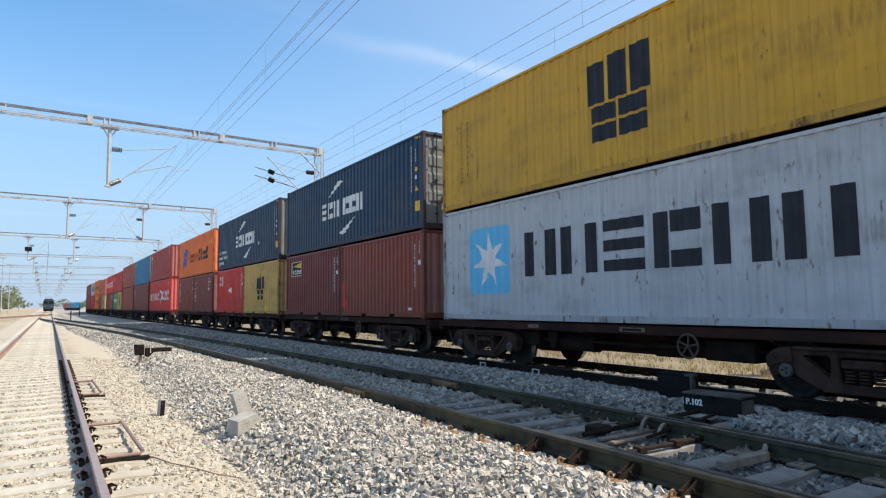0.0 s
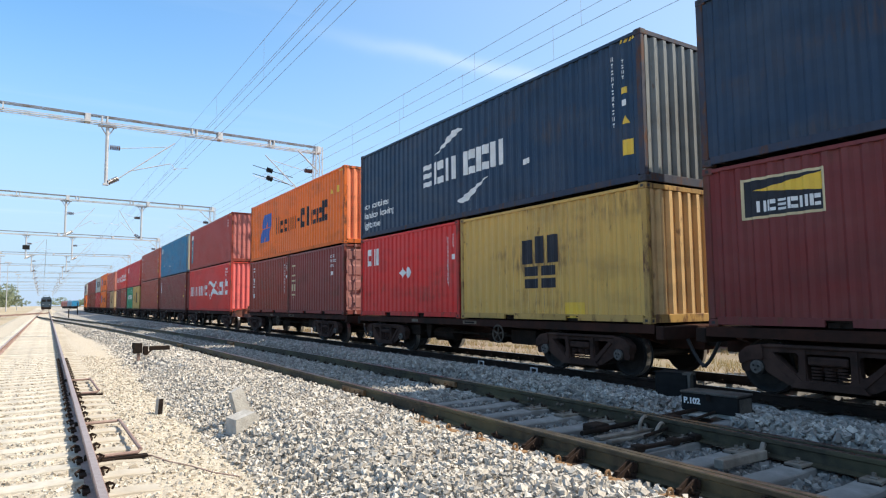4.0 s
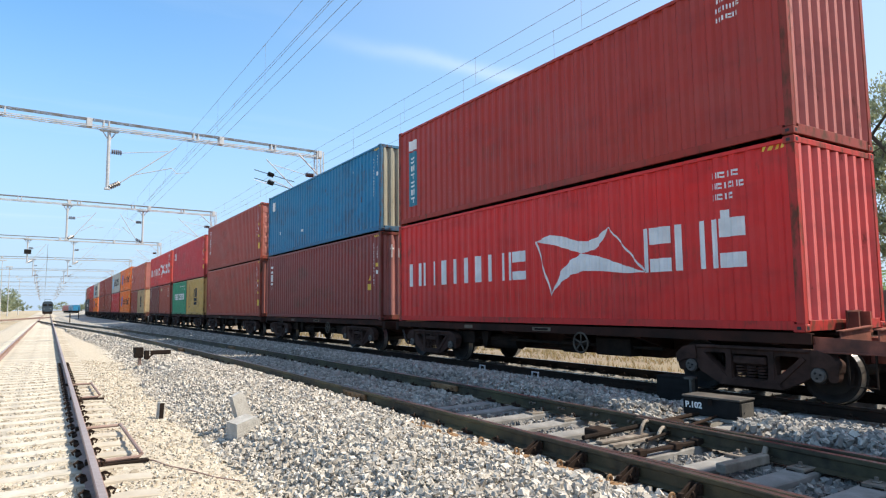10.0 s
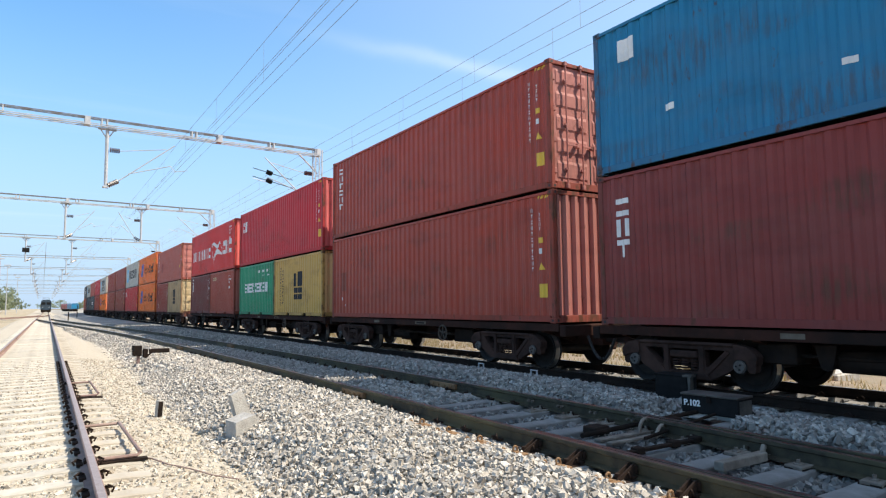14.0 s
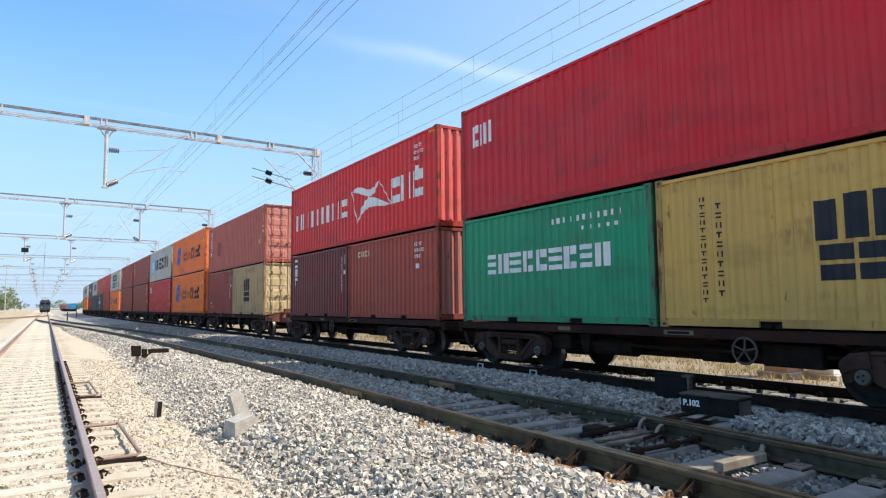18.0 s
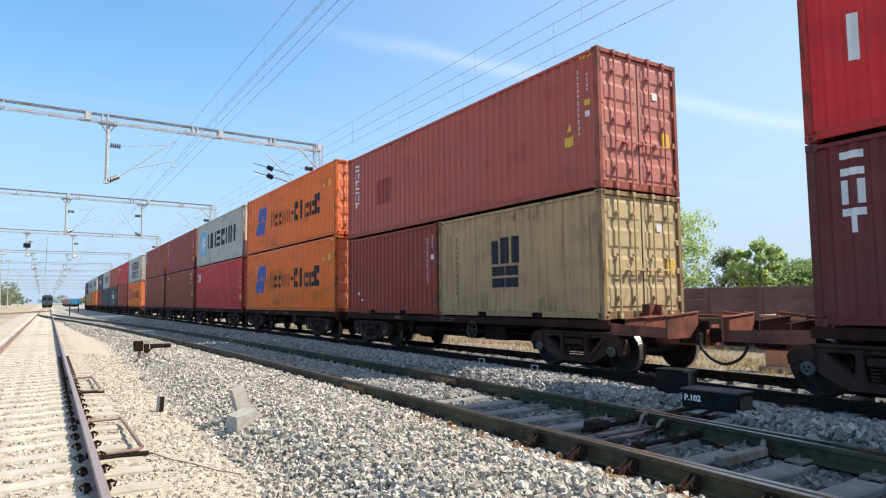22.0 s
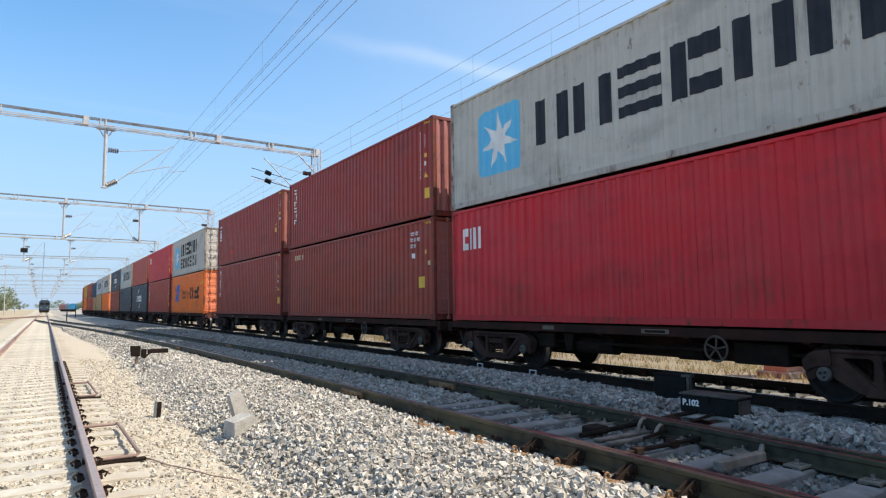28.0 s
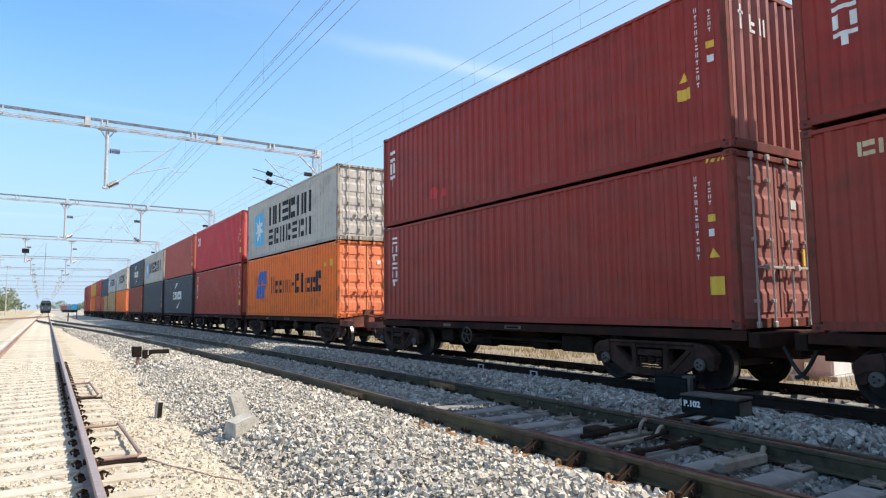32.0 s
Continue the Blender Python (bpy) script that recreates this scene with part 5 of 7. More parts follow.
WM = {
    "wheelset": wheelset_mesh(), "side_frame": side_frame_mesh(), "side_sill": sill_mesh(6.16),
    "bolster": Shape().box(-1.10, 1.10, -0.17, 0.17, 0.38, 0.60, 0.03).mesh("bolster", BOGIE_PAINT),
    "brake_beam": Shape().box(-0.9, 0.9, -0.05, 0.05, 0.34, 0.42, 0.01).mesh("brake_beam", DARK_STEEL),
    "centre_sill": Shape().box(-0.21, 0.21, -6.45, 6.45, 0.53, 0.94, 0.01).prism([(-3.4, 0.54), (-2.9, 0.40), (2.9, 0.40), (3.4, 0.54)], 0, -0.24, 0.24).box(-0.30, 0.30, -6.3, 6.3, 0.945, 0.985).mesh("centre_sill", SILL_SHADED),
    "cross_bearer": Shape().prism([(-1.15, 0.98), (1.15, 0.98), (1.15, 0.82), (0.25, 0.58), (-0.25, 0.58), (-1.15, 0.82)], 1, -0.06, 0.06).mesh("cross_bearer", SILL_SHADED),
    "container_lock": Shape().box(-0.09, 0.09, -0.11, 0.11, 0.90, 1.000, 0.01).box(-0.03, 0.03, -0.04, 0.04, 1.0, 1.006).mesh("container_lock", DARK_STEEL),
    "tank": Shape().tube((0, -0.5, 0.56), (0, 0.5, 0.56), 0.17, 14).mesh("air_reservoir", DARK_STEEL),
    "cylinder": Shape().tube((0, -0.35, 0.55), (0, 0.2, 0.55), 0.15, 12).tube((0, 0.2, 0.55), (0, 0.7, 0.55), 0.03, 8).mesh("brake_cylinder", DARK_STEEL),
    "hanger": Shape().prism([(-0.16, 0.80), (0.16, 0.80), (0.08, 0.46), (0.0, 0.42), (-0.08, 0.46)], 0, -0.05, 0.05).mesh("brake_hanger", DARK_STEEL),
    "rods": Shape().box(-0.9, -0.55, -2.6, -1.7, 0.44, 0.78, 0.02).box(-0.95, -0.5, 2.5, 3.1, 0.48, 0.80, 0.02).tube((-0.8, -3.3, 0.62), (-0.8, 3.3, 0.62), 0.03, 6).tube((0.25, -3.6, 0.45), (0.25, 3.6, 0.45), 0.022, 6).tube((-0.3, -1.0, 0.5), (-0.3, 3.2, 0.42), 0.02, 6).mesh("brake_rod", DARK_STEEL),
    "plate": Shape().box(-0.004, 0.0, -0.30, 0.30, 0.885, 0.965).mesh("sill_plate", PLATE_PAINT),
    "plate_bars": Shape().box(-0.007, -0.004, -0.22, 0.22, 0.90, 0.945).mesh("number_bar", DARK_STEEL),
}
s_ = Shape().path([(0, 0.20 * math.cos(math.pi * k_ / 10), 0.20 * math.sin(math.pi * k_ / 10)) for k_ in range(21)], 0.020, 6)
for k_ in range(5):
    a_ = 2 * math.pi / 5 * k_ + 0.4
    s_.tube((0, 0, 0), (0, 0.2 * math.cos(a_), 0.2 * math.sin(a_)), 0.018, 6)
s_.tube((-0.02, 0, 0), (0.25, 0, 0), 0.02, 8)
WM["brake_wheel"] = s_.mesh("brake_wheel", WHEEL_PAINT)

# open platform at the outer ends of a unit, drawn for the end at -y
for a_ in (-1, 1):
    s_ = Shape()
    s_.prism([(-6.14, 0.955), (-6.14, 0.74), (-7.515, 0.74), (-7.515, 0.905)][::a_], 0, a_ * 1.10, a_ * 1.125)
    s_.box(min(a_ * 1.02, a_ * 1.19), max(a_ * 1.02, a_ * 1.19), -7.50, -6.14, 0.735, 0.752)
    WM["platform_side", a_] = s_.mesh("platform_side", WAGON_PAINT)
    for nm_, y_, top_ in (("platform_brace", -6.98, 1.115), ("platform_strut", -6.50, 1.085)):
        s_ = Shape().prism([(a_ * 1.10, 0.76), (a_ * 1.10, top_ - 0.05), (a_ * 0.24, top_), (a_ * 0.24, 0.76)], 1, y_ - 0.010, y_ + 0.010)
        s_.prism([(a_ * 1.12, top_ - 0.052), (a_ * 1.12, top_ - 0.036), (a_ * 0.22, top_ + 0.016), (a_ * 0.22, top_)], 1, y_ - 0.045, y_ + 0.045)
        WM[nm_, a_] = s_.mesh(nm_, WAGON_PAINT)
    s_ = Shape().prism([(a_ * 1.22, 0.72), (a_ * 1.22, 1.10), (a_ * 0.36, 1.17), (a_ * 0.36, 0.95), (a_ * 0.62, 0.72)], 1, -7.55, -7.515)
    s_.prism([(a_ * 1.23, 1.098), (a_ * 1.23, 1.114), (a_ * 0.36, 1.184), (a_ * 0.36, 1.168)], 1, -7.57, -7.495)
    WM["headstock", a_] = s_.mesh("headstock", WAGON_PAINT)
WM["coupler_pocket"] = Shape().box(-0.34, 0.34, -7.56, -7.10, 0.60, 1.06, 0.02).box(-0.30, -0.22, -7.72, -7.56, 0.86, 1.02, 0.01).mesh("coupler_pocket", DARK_STEEL)
WM["end_stop"] = Shape().box(-0.22, 0.22, -6.34, -6.16, 0.985, 1.02).box(-0.20, -0.16, -6.34, -6.18, 1.02, 1.30).box(0.16, 0.20, -6.34, -6.18, 1.02, 1.30).box(-0.22, 0.22, -6.20, -6.17, 1.02, 1.32).mesh("end_stop", WAGON_PAINT)
WM["sill_extension"] = Shape().box(-0.19, 0.19, -7.6, -6.46, 0.55, 0.93, 0.01).mesh("sill_extension", WAGON_PAINT)
WM["coupler"] = Shape().box(-0.10, 0.10, -7.95, -7.58, 0.62, 0.88, 0.02).box(-0.19, 0.17, -8.12, -7.88, 0.58, 0.92, 0.05).box(-0.24, -0.05, -8.22, -8.05, 0.62, 0.88, 0.04).mesh("coupler", DARK_STEEL)
WM["drawbar"] = Shape().box(-0.11, 0.11, -7.1, -6.40, 0.60, 0.86, 0.02).mesh("drawbar", DARK_STEEL)
WM["end_beam"] = Shape().box(-1.2, 1.2, -6.36, -6.18, 0.74, 0.98, 0.015).mesh("end_beam", SILL_SHADED)
WM["step"] = Shape().path([(-1.14, -6.95, 0.75), (-1.14, -6.95, 0.30), (-1.14, -6.6, 0.30), (-1.14, -6.6, 0.75)], 0.016).mesh("foot_step", DARK_STEEL)
pts_ = [(-0.42, -7.6 - 0.52 * (1 - math.cos(math.pi * k_ / 20)), 0.72 - 0.44 * math.sin(math.pi * k_ / 20)) for k_ in range(11)]
WM["hose"] = Shape().path(pts_, 0.026, 8).box(-0.46, -0.38, -7.64, -7.56, 0.66, 0.80, 0.01).mesh("brake_hose", RUBBER_AND_SHADE)
pts_ = [(-0.55, -6.36 - 0.36 * (k_ / 8), 0.74 - 0.46 * math.sin(math.pi * k_ / 16)) for k_ in range(9)]
WM["short_hose"] = Shape().path(pts_, 0.032, 8).mesh("brake_hose", RUBBER_AND_SHADE)

WHEELSETS = []


def wagon(open_near, open_far):
    """A flat container wagon, origin at rail level in the middle; -y runs forward."""
    words = "low brown flat wagon with cast bogies" + (" and open end platform" if open_near or open_far else " joined by a drawbar")
    w = thing("container_wagon", words, "flat wagon", "wagons of the train")
    part("centre_sill", WM["centre_sill"], w)
    for x in (-1, 1):
        part("side_sill", WM["side_sill"], w, m=pose(x * 1.19, 0, 0, 0, 0, 0 if x < 0 else 180))
    for y in (-5.6, -3.0, -1.0, 1.0, 3.0, 5.6):
        part("cross_bearer", WM["cross_bearer"], w, m=pose(0, y, 0))
    for y in (-5.95, -0.15, 0.15, 5.95):
        for x in (-1.08, 1.08):
            part("container_lock", WM["container_lock"], w, m=pose(x, y, 0))
    part("air_reservoir", WM["tank"], w, m=pose(-0.62, 1.5, 0))
    part("brake_cylinder", WM["cylinder"], w, m=pose(-0.5, -0.6, 0))
    part("brake_hanger", WM["hanger"], w, m=pose(-0.85, 2.1, 0))
    part("brake_rod", WM["rods"], w)
    part("brake_wheel", WM["brake_wheel"], w, m=pose(-1.21, 1.45 if open_far else -1.6, 0.68))
    pl = part("sill_plate", WM["plate"], w, "cream number plate on the sill", m=pose(-1.202, -0.4, 0))
    part("number_bar", WM["plate_bars"], pl)
    part("sill_plate", WM["plate"], w, "cream plate on the sill", m=pose(-1.202, 2.4, 0) @ Matrix.Diagonal((1, 0.6, 1, 1)))
    for end, opened in ((-1, open_near), (1, open_far)):
        turn = Matrix.Identity(4) if end < 0 else pose(0, 0, 0, 0, 0, 180)
        for nm in ((("platform_side", -1), ("platform_side", 1), ("platform_brace", -1), ("platform_brace", 1), ("platform_strut", -1), ("platform_strut", 1), ("headstock", -1), ("headstock", 1), "coupler_pocket", "end_stop", "sill_extension", "coupler", "step", "hose") if opened else ("end_beam", "drawbar", "short_hose")):
            part(WM[nm].name.split(".")[0], WM[nm], w, m=Matrix.Diagonal((1, -1, 1, 1)) if end > 0 and nm in ("hose", "short_hose") else turn)
        b = part("bogie", WM["bolster"], w, "cast three-piece bogie", m=pose(0, end * (5.2 if opened else 4.28), 0))
        for x in (-1, 1):
            part("side_frame", WM["side_frame"], b, m=pose(x * 1.125, 0, 0))
        part("brake_beam", WM["brake_beam"], b, m=pose(0, -0.52, 0))
        part("brake_beam", WM["brake_beam"], b, m=pose(0, 0.52, 0))
        for y in (-1.03, 1.03):
            WHEELSETS.append((part("wheelset", WM["wheelset"], b, m=pose(0, y, WHEEL_R)), y))
    return w


RIDERS = []
for i_, (near_end, lower, upper) in enumerate(STACKS):
    mid_s = near_end + L40 / 2
    RIDERS.append((wagon(i_ in FIRST_OF_UNIT, i_ + 1 in FIRST_OF_UNIT), mid_s, 0.0))
    low_h = H40 if len(lower) == 1 else H20
    for k_, (col, words, long, marks, end, ids) in enumerate(lower):
        le, h = (L40, H40) if long else (L20, H20)
        shift = 0.0 if long else (L40 - L20) / 2 * (1 if k_ == 0 else -1)
        RIDERS.append((container(col, words, le, h, marks, end, ids), mid_s + shift, DECK))
    col, words, long, marks, end, ids = upper
    RIDERS.append((container(col, words, L40, H40, marks, end, ids), mid_s, DECK + low_h + 0.022))

# distance run by the train at each full second
RUN = [0.0, 5.35, 10.65, 15.99, 21.39, 26.81, 32.25, 37.69, 43.11, 48.53, 53.97, 59.41, 64.82, 70.25, 75.74, 81.23, 86.72,
       92.21, 97.70, 103.18, 108.70, 114.28, 119.84, 125.40, 130.96, 136.51, 142.07, 147.63, 153.18, 158.74, 164.30, 169.88, 175.49]


def run_at(t):
    k = min(31, int(t))
    return RUN[k] + (RUN[k + 1] - RUN[k]) * (t - k)


def ride(s, z):
    x, y, a = train_line(s)
    return pose(x, y, z, 0, 0, -a)


def motions():
    for ob, s, z in RIDERS:
        walk(ob, [(t, ride(s - RUN[t], z)) for t in range(33)])
    for ob, y in WHEELSETS:
        walk(ob, [(t / 10, pose(0, y, WHEEL_R, math.degrees(run_at(t / 10) / WHEEL_R))) for t in range(321)])


# ---- point machine, rodding and track fittings ----
def turnout_gear():
    for a in (-1, 1):
        # switch blades lie against the stock rails and open towards -y
        def blade(y, a=a):
            return mid_x(y) + a * (GAUGE / 2 - 0.075 - (0.012 if a < 0 else 0.030) * max(0.0, 5.3 - y) ** 1.25), MID_Z - 0.006
        part("switch_blade", rail_mesh("switch_blade", blade, span((-4, 5.3, 0.5)), (RAIL_OLIVE, RAIL_TOP)), mid)
    brace = Shape().prism([(-0.30, -0.172), (-0.07, -0.172), (-0.03, -0.05), (-0.06, -0.05)], 1, -0.035, -0.02)
    brace.prism([(-0.30, -0.172), (-0.07, -0.172), (-0.03, -0.05), (-0.06, -0.05)], 1, 0.02, 0.035)
    brace.box(-0.36, 0.36, -0.09, 0.09, -0.188, -0.170).tube((-0.22, 0, -0.17), (-0.22, 0, -0.11), 0.025, 6).box(-0.05, -0.03, -0.06, 0.06, -0.13, -0.06)
    bm_ = brace.mesh("slide_chair", DARK_STEEL)
    for k in range(-5, 9):
        y = 0.62 * k + 0.16
        for a in (-1, 1):
            part("slide_chair", bm_, mid, m=pose(mid_x(y) + a * GAUGE / 2, y, MID_Z, 0, 0, 0 if a < 0 else 180))
    plate = Shape().box(-0.19, 0.19, -0.085, 0.085, -0.186, -0.150, 0.006)
    for q in (-0.10, 0.05):
        plate.box(q - 0.035, q + 0.035, -0.035, 0.035, -0.150, -0.138, 0.004).tube((q, 0, -0.14), (q, 0, -0.105), 0.018, 6)
    pm = plate.mesh("base_plate", PLATE_STEEL)
    ring = Shape().box(-0.16, 0.16, -0.10, 0.10, -0.190, -0.155, 0.006)
    for q in (-0.09, 0.07):
        ring.path([(q + 0.028 * math.cos(2 * math.pi * i / 10), 0.0, -0.122 + 0.032 * math.sin(2 * math.pi * i / 10)) for i in range(11)], 0.012, 6)
        ring.box(q - 0.03, q + 0.03, -0.03, 0.03, -0.156, -0.14, 0.004)
    rm = ring.mesh("ring_bolt_plate", RAIL_BROWN)
    bolt = Shape().tube((-0.055, -0.04, -0.085), (0.055, -0.04, -0.085), 0.017, 6).tube((-0.055, 0.04, -0.085), (0.055, 0.04, -0.085), 0.017, 6).mesh("rail_bolt", PLATE_STEEL)
    for k in range(1, 12):
        y = 0.62 * k + 0.16
        part("base_plate", pm, mid, m=pose(mid_x(y) + GAUGE / 2 - 0.17, y, MID_Z, 0, 0, 2.0 * (-1) ** k))
        part("rail_bolt", bolt, mid, m=pose(mid_x(y) + GAUGE / 2, y + 0.31, MID_Z))
        part("ring_bolt_plate", rm, mid, "bolted plate with rusty ring bolts", m=pose(mid_x(y) - GAUGE / 2 - 0.40, y, MID_Z, 0, 0, 3.0 * (-1) ** k))
    for y, h in ((5.04, 0.16), (4.80, 0.12)):
        pts = [(5.83 + 0.60 * i / 10, y + 0.02 * i, -0.06 + h * math.sin(math.pi * min(1.0, 0.16 * i)) ** 0.7 - 0.004 * i) for i in range(7)] + [(6.32, y + 0.16, 0.0), (6.45, y + 0.16, 0.0)]
        part("curved_lever", Shape().path(pts, 0.020, 8).tube((6.40, y + 0.16, 0.0), (6.48, y + 0.16, 0.0), 0.035, 8).mesh("curved_lever", PLATE_STEEL), mid, "bare bent steel lever")
    part("lock_box", Shape().box(5.42, 5.66, 5.30, 5.52, -0.08, 0.01, 0.015).mesh("lock_box", DARK_STEEL), mid)
    part("lock_slide", Shape().box(5.20, 6.15, 5.02, 5.12, -0.075, -0.045, 0.005).box(5.20, 6.15, 4.86, 4.93, -0.08, -0.05, 0.005).mesh("lock_slide", PLATE_STEEL), mid)
    part("hollow_stretcher", Shape().box(5.22, 5.92, 3.56, 3.66, -0.085, 0.0, 0.008).path([(5.92, 3.62, -0.02), (6.02, 3.66, 0.03), (6.10, 3.64, -0.02), (6.04, 3.60, -0.06)], 0.028, 8).mesh("hollow_stretcher", PLATE_STEEL), mid, "dusty hollow steel stretcher bar")
    for y in (4.42,):
        s = Shape().box(mid_x(y) - 0.80, mid_x(y) + 0.80, y - 0.03, y + 0.03, -0.055, -0.02, 0.006)
        for a in (-0.7, -0.2, 0.35, 0.7):
            s.box(mid_x(y) + a - 0.06, mid_x(y) + a + 0.06, y - 0.05, y + 0.05, -0.07, 0.0, 0.01)
        part("stretcher_bar", s.mesh("stretcher_bar", DARK_STEEL), mid)
    part("drive_rod", Shape().tube((mid_x(5) - 0.2, 5.2, -0.02), (7.3, 5.30, 0.02), 0.028, 8).tube((mid_x(5) + 0.3, 4.75, -0.03), (7.3, 5.05, 0.02), 0.02, 8)
         .box(6.35, 6.75, 5.12, 5.32, -0.07, 0.02, 0.02).mesh("drive_rod", DARK_STEEL), mid)
    fish = Shape().box(-0.062, 0.062, -0.42, 0.42, -0.135, -0.045, 0.008)
    for k in (-0.3, -0.1, 0.1, 0.3):
        fish.tube((-0.085, k, -0.09), (0.085, k, -0.09), 0.020, 6)
    fm = fish.mesh("fishplate", RAIL_BROWN)
    for y in (9.7, 24.0):
        for a in (-1, 1):
            part("fishplate", fm, mid, "rust-brown rail joint plate", m=pose(mid_x(y) + a * GAUGE / 2, y, MID_Z))


turnout_gear()


def flat_text(body, size, m, mat, parent):
    cu = bpy.data.curves.new("lettering", "FONT")
    cu.body, cu.size, cu.offset, cu.extrude = body, size, 0.004, 0.002
    tmp = new("lettering", cu)
    me = bpy.data.meshes.new_from_object(tmp.evaluated_get(bpy.context.evaluated_depsgraph_get()))
    bpy.data.objects.remove(tmp)
    me.materials.clear()
    me.materials.append(mat)
    return part("lettering", me, parent, m=m)


def point_machine():
    t = thing("point_machine", "black point machine box with white numbering beside the turnout", "point machine", m=pose(7.22, 5.50, 0.0, 0, 0, -84.5))
    part("casing", Shape().box(0.0, 0.765, 0.0, 0.36, 0.0, 0.222, 0.008).mesh("casing", BLACK_PAINT), t)
    part("lid", Shape().box(-0.012, 0.777, -0.012, 0.372, 0.224, 0.25, 0.006).mesh("lid", LID_PAINT), t, "worn grey-black lid")
    part("end_cover", Shape().box(0.767, 0.775, 0.03, 0.33, 0.02, 0.20, 0.003).tube((0.776, 0.09, 0.09), (0.784, 0.09, 0.09), 0.016, 8).mesh("end_cover", LID_PAINT), t)
    part("hasp", Shape().box(0.36, 0.42, -0.024, -0.013, 0.15, 0.235, 0.004).mesh("hasp", DARK_STEEL), t)
    part("base_plate", Shape().box(0.10, 0.50, -0.20, 0.0, -0.035, -0.012, 0.004).box(-0.05, 0.85, 0.02, 0.34, -0.05, -0.004).mesh("base_plate", BLOCK_CONCRETE), t)
    part("bearer", Shape().box(0.02, 0.22, -0.62, 0.62, -0.26, -0.055, 0.01).mesh("bearer", CONCRETE_GREY), t)
    part("bearer", Shape().box(0.58, 0.80, -0.62, 0.62, -0.26, -0.055, 0.01).mesh("bearer", CONCRETE_GREY), t)
    part("conduit", Shape().path([(0.6, 0.36, 0.06), (0.62, 0.50, 0.05), (0.7, 0.70, -0.1)], 0.025, 8).mesh("conduit", RUBBER_AND_SHADE), t)
    flat_text("P.102", 0.105, pose(0.035, -0.004, 0.095, 90, 0, 0), MARK_WHITE, t)
    u = thing("junction_box", "low black junction box on a bracket beside the rail", "junction box", m=pose(8.72, 7.15, -0.22, 0, 0, -80))
    part("casing", Shape().box(0.0, 0.56, 0.0, 0.34, 0.0, 0.46, 0.012).mesh("casing", BLACK_PAINT), u)
    part("lid", Shape().box(-0.012, 0.572, -0.012, 0.352, 0.462, 0.482, 0.005).mesh("lid", BLACK_PAINT), u)
    part("bracket", Shape().box(0.58, 0.62, -0.02, 0.10, -0.05, 0.46).box(0.50, 0.65, -0.03, 0.12, 0.455, 0.49).mesh("bracket", LID_PAINT), u)


point_machine()


def cable_frames():
    s = Shape().path([(0, 0, -0.12), (0, 0, 0.16), (0.0, 0.18, 0.16), (0.0, 0.18, -0.12)], 0.018, 6).box(-0.05, 0.05, -0.03, 0.21, -0.14, -0.08)
    me = s.mesh("frame", GALV)
    for x, y in ((8.42, 11.6), (8.30, 9.65)):
        t = thing("cable_stand", "small galvanised hoop stand between the tracks", "cable stand", "cable stands", m=pose(x, y, bank(x, y)))
        part("hoop", me, t)


cable_frames()


def hoops():
    """Bent steel rods standing out from the loop line's rail."""
    for y0, y1, w in ((7.6, 9.8, 0.36), (13.2, 15.6, 0.30)):
        x = left_x(y0) + GAUGE / 2 + 0.10
        t = thing("rail_anchor_frame", "rusty bent steel rod frame beside the rail", "rod frame", "rod frames", m=pose(x, 0, -0.15))
        part("rod", Shape().path([(-0.06, y0, 0.02), (w, y0, 0.02), (w + 0.03, y0, 0.05), (w + 0.03, y1, 0.03), (w, y1, 0.02), (-0.04, y1, 0.02)], 0.021, 8).mesh("rod", RAIL_RUST), t)
        part("foot_plate", Shape().box(-0.02, w + 0.10, y0 - 0.045, y0 + 0.045, -0.035, -0.005, 0.004).mesh("foot_plate", DARK_STEEL), t)
        part("clamp", Shape().box(-0.14, -0.02, y0 - 0.05, y0 + 0.05, -0.03, 0.05, 0.01).box(-0.14, -0.02, y1 - 0.05, y1 + 0.05, -0.03, 0.05, 0.01).mesh("clamp", DARK_STEEL), t)
    s = Shape().path([(left_x(9) - 0.95, 9.0, -0.15), (left_x(9) - 0.95, 9.0, -0.02), (left_x(9) - 0.62, 9.1, -0.02), (left_x(9) - 0.62, 9.1, -0.14)], 0.018, 6)
    t = thing("rail_anchor_frame", "rusty bent steel rod inside the track", "rod frame", "rod frames")
    part("rod", s.mesh("rod", RAIL_RUST), t)


hoops()


def loose_cable():
    pts = [(0.98, 7.75), (1.07, 7.58), (1.19, 7.27), (1.37, 7.04), (1.53, 6.77), (1.74, 6.56)]
    t = thing("loose_cable", "thin dark cable lying loose across the dusty path", "cable")
    part("cable", Shape().path([(x, y, max(dusty_h(x, y), bank(x, y) if x > 1.75 else -9) + 0.02) for x, y in pts], 0.008, 6).mesh("cable", RAIL_RUST), t)


loose_cable()


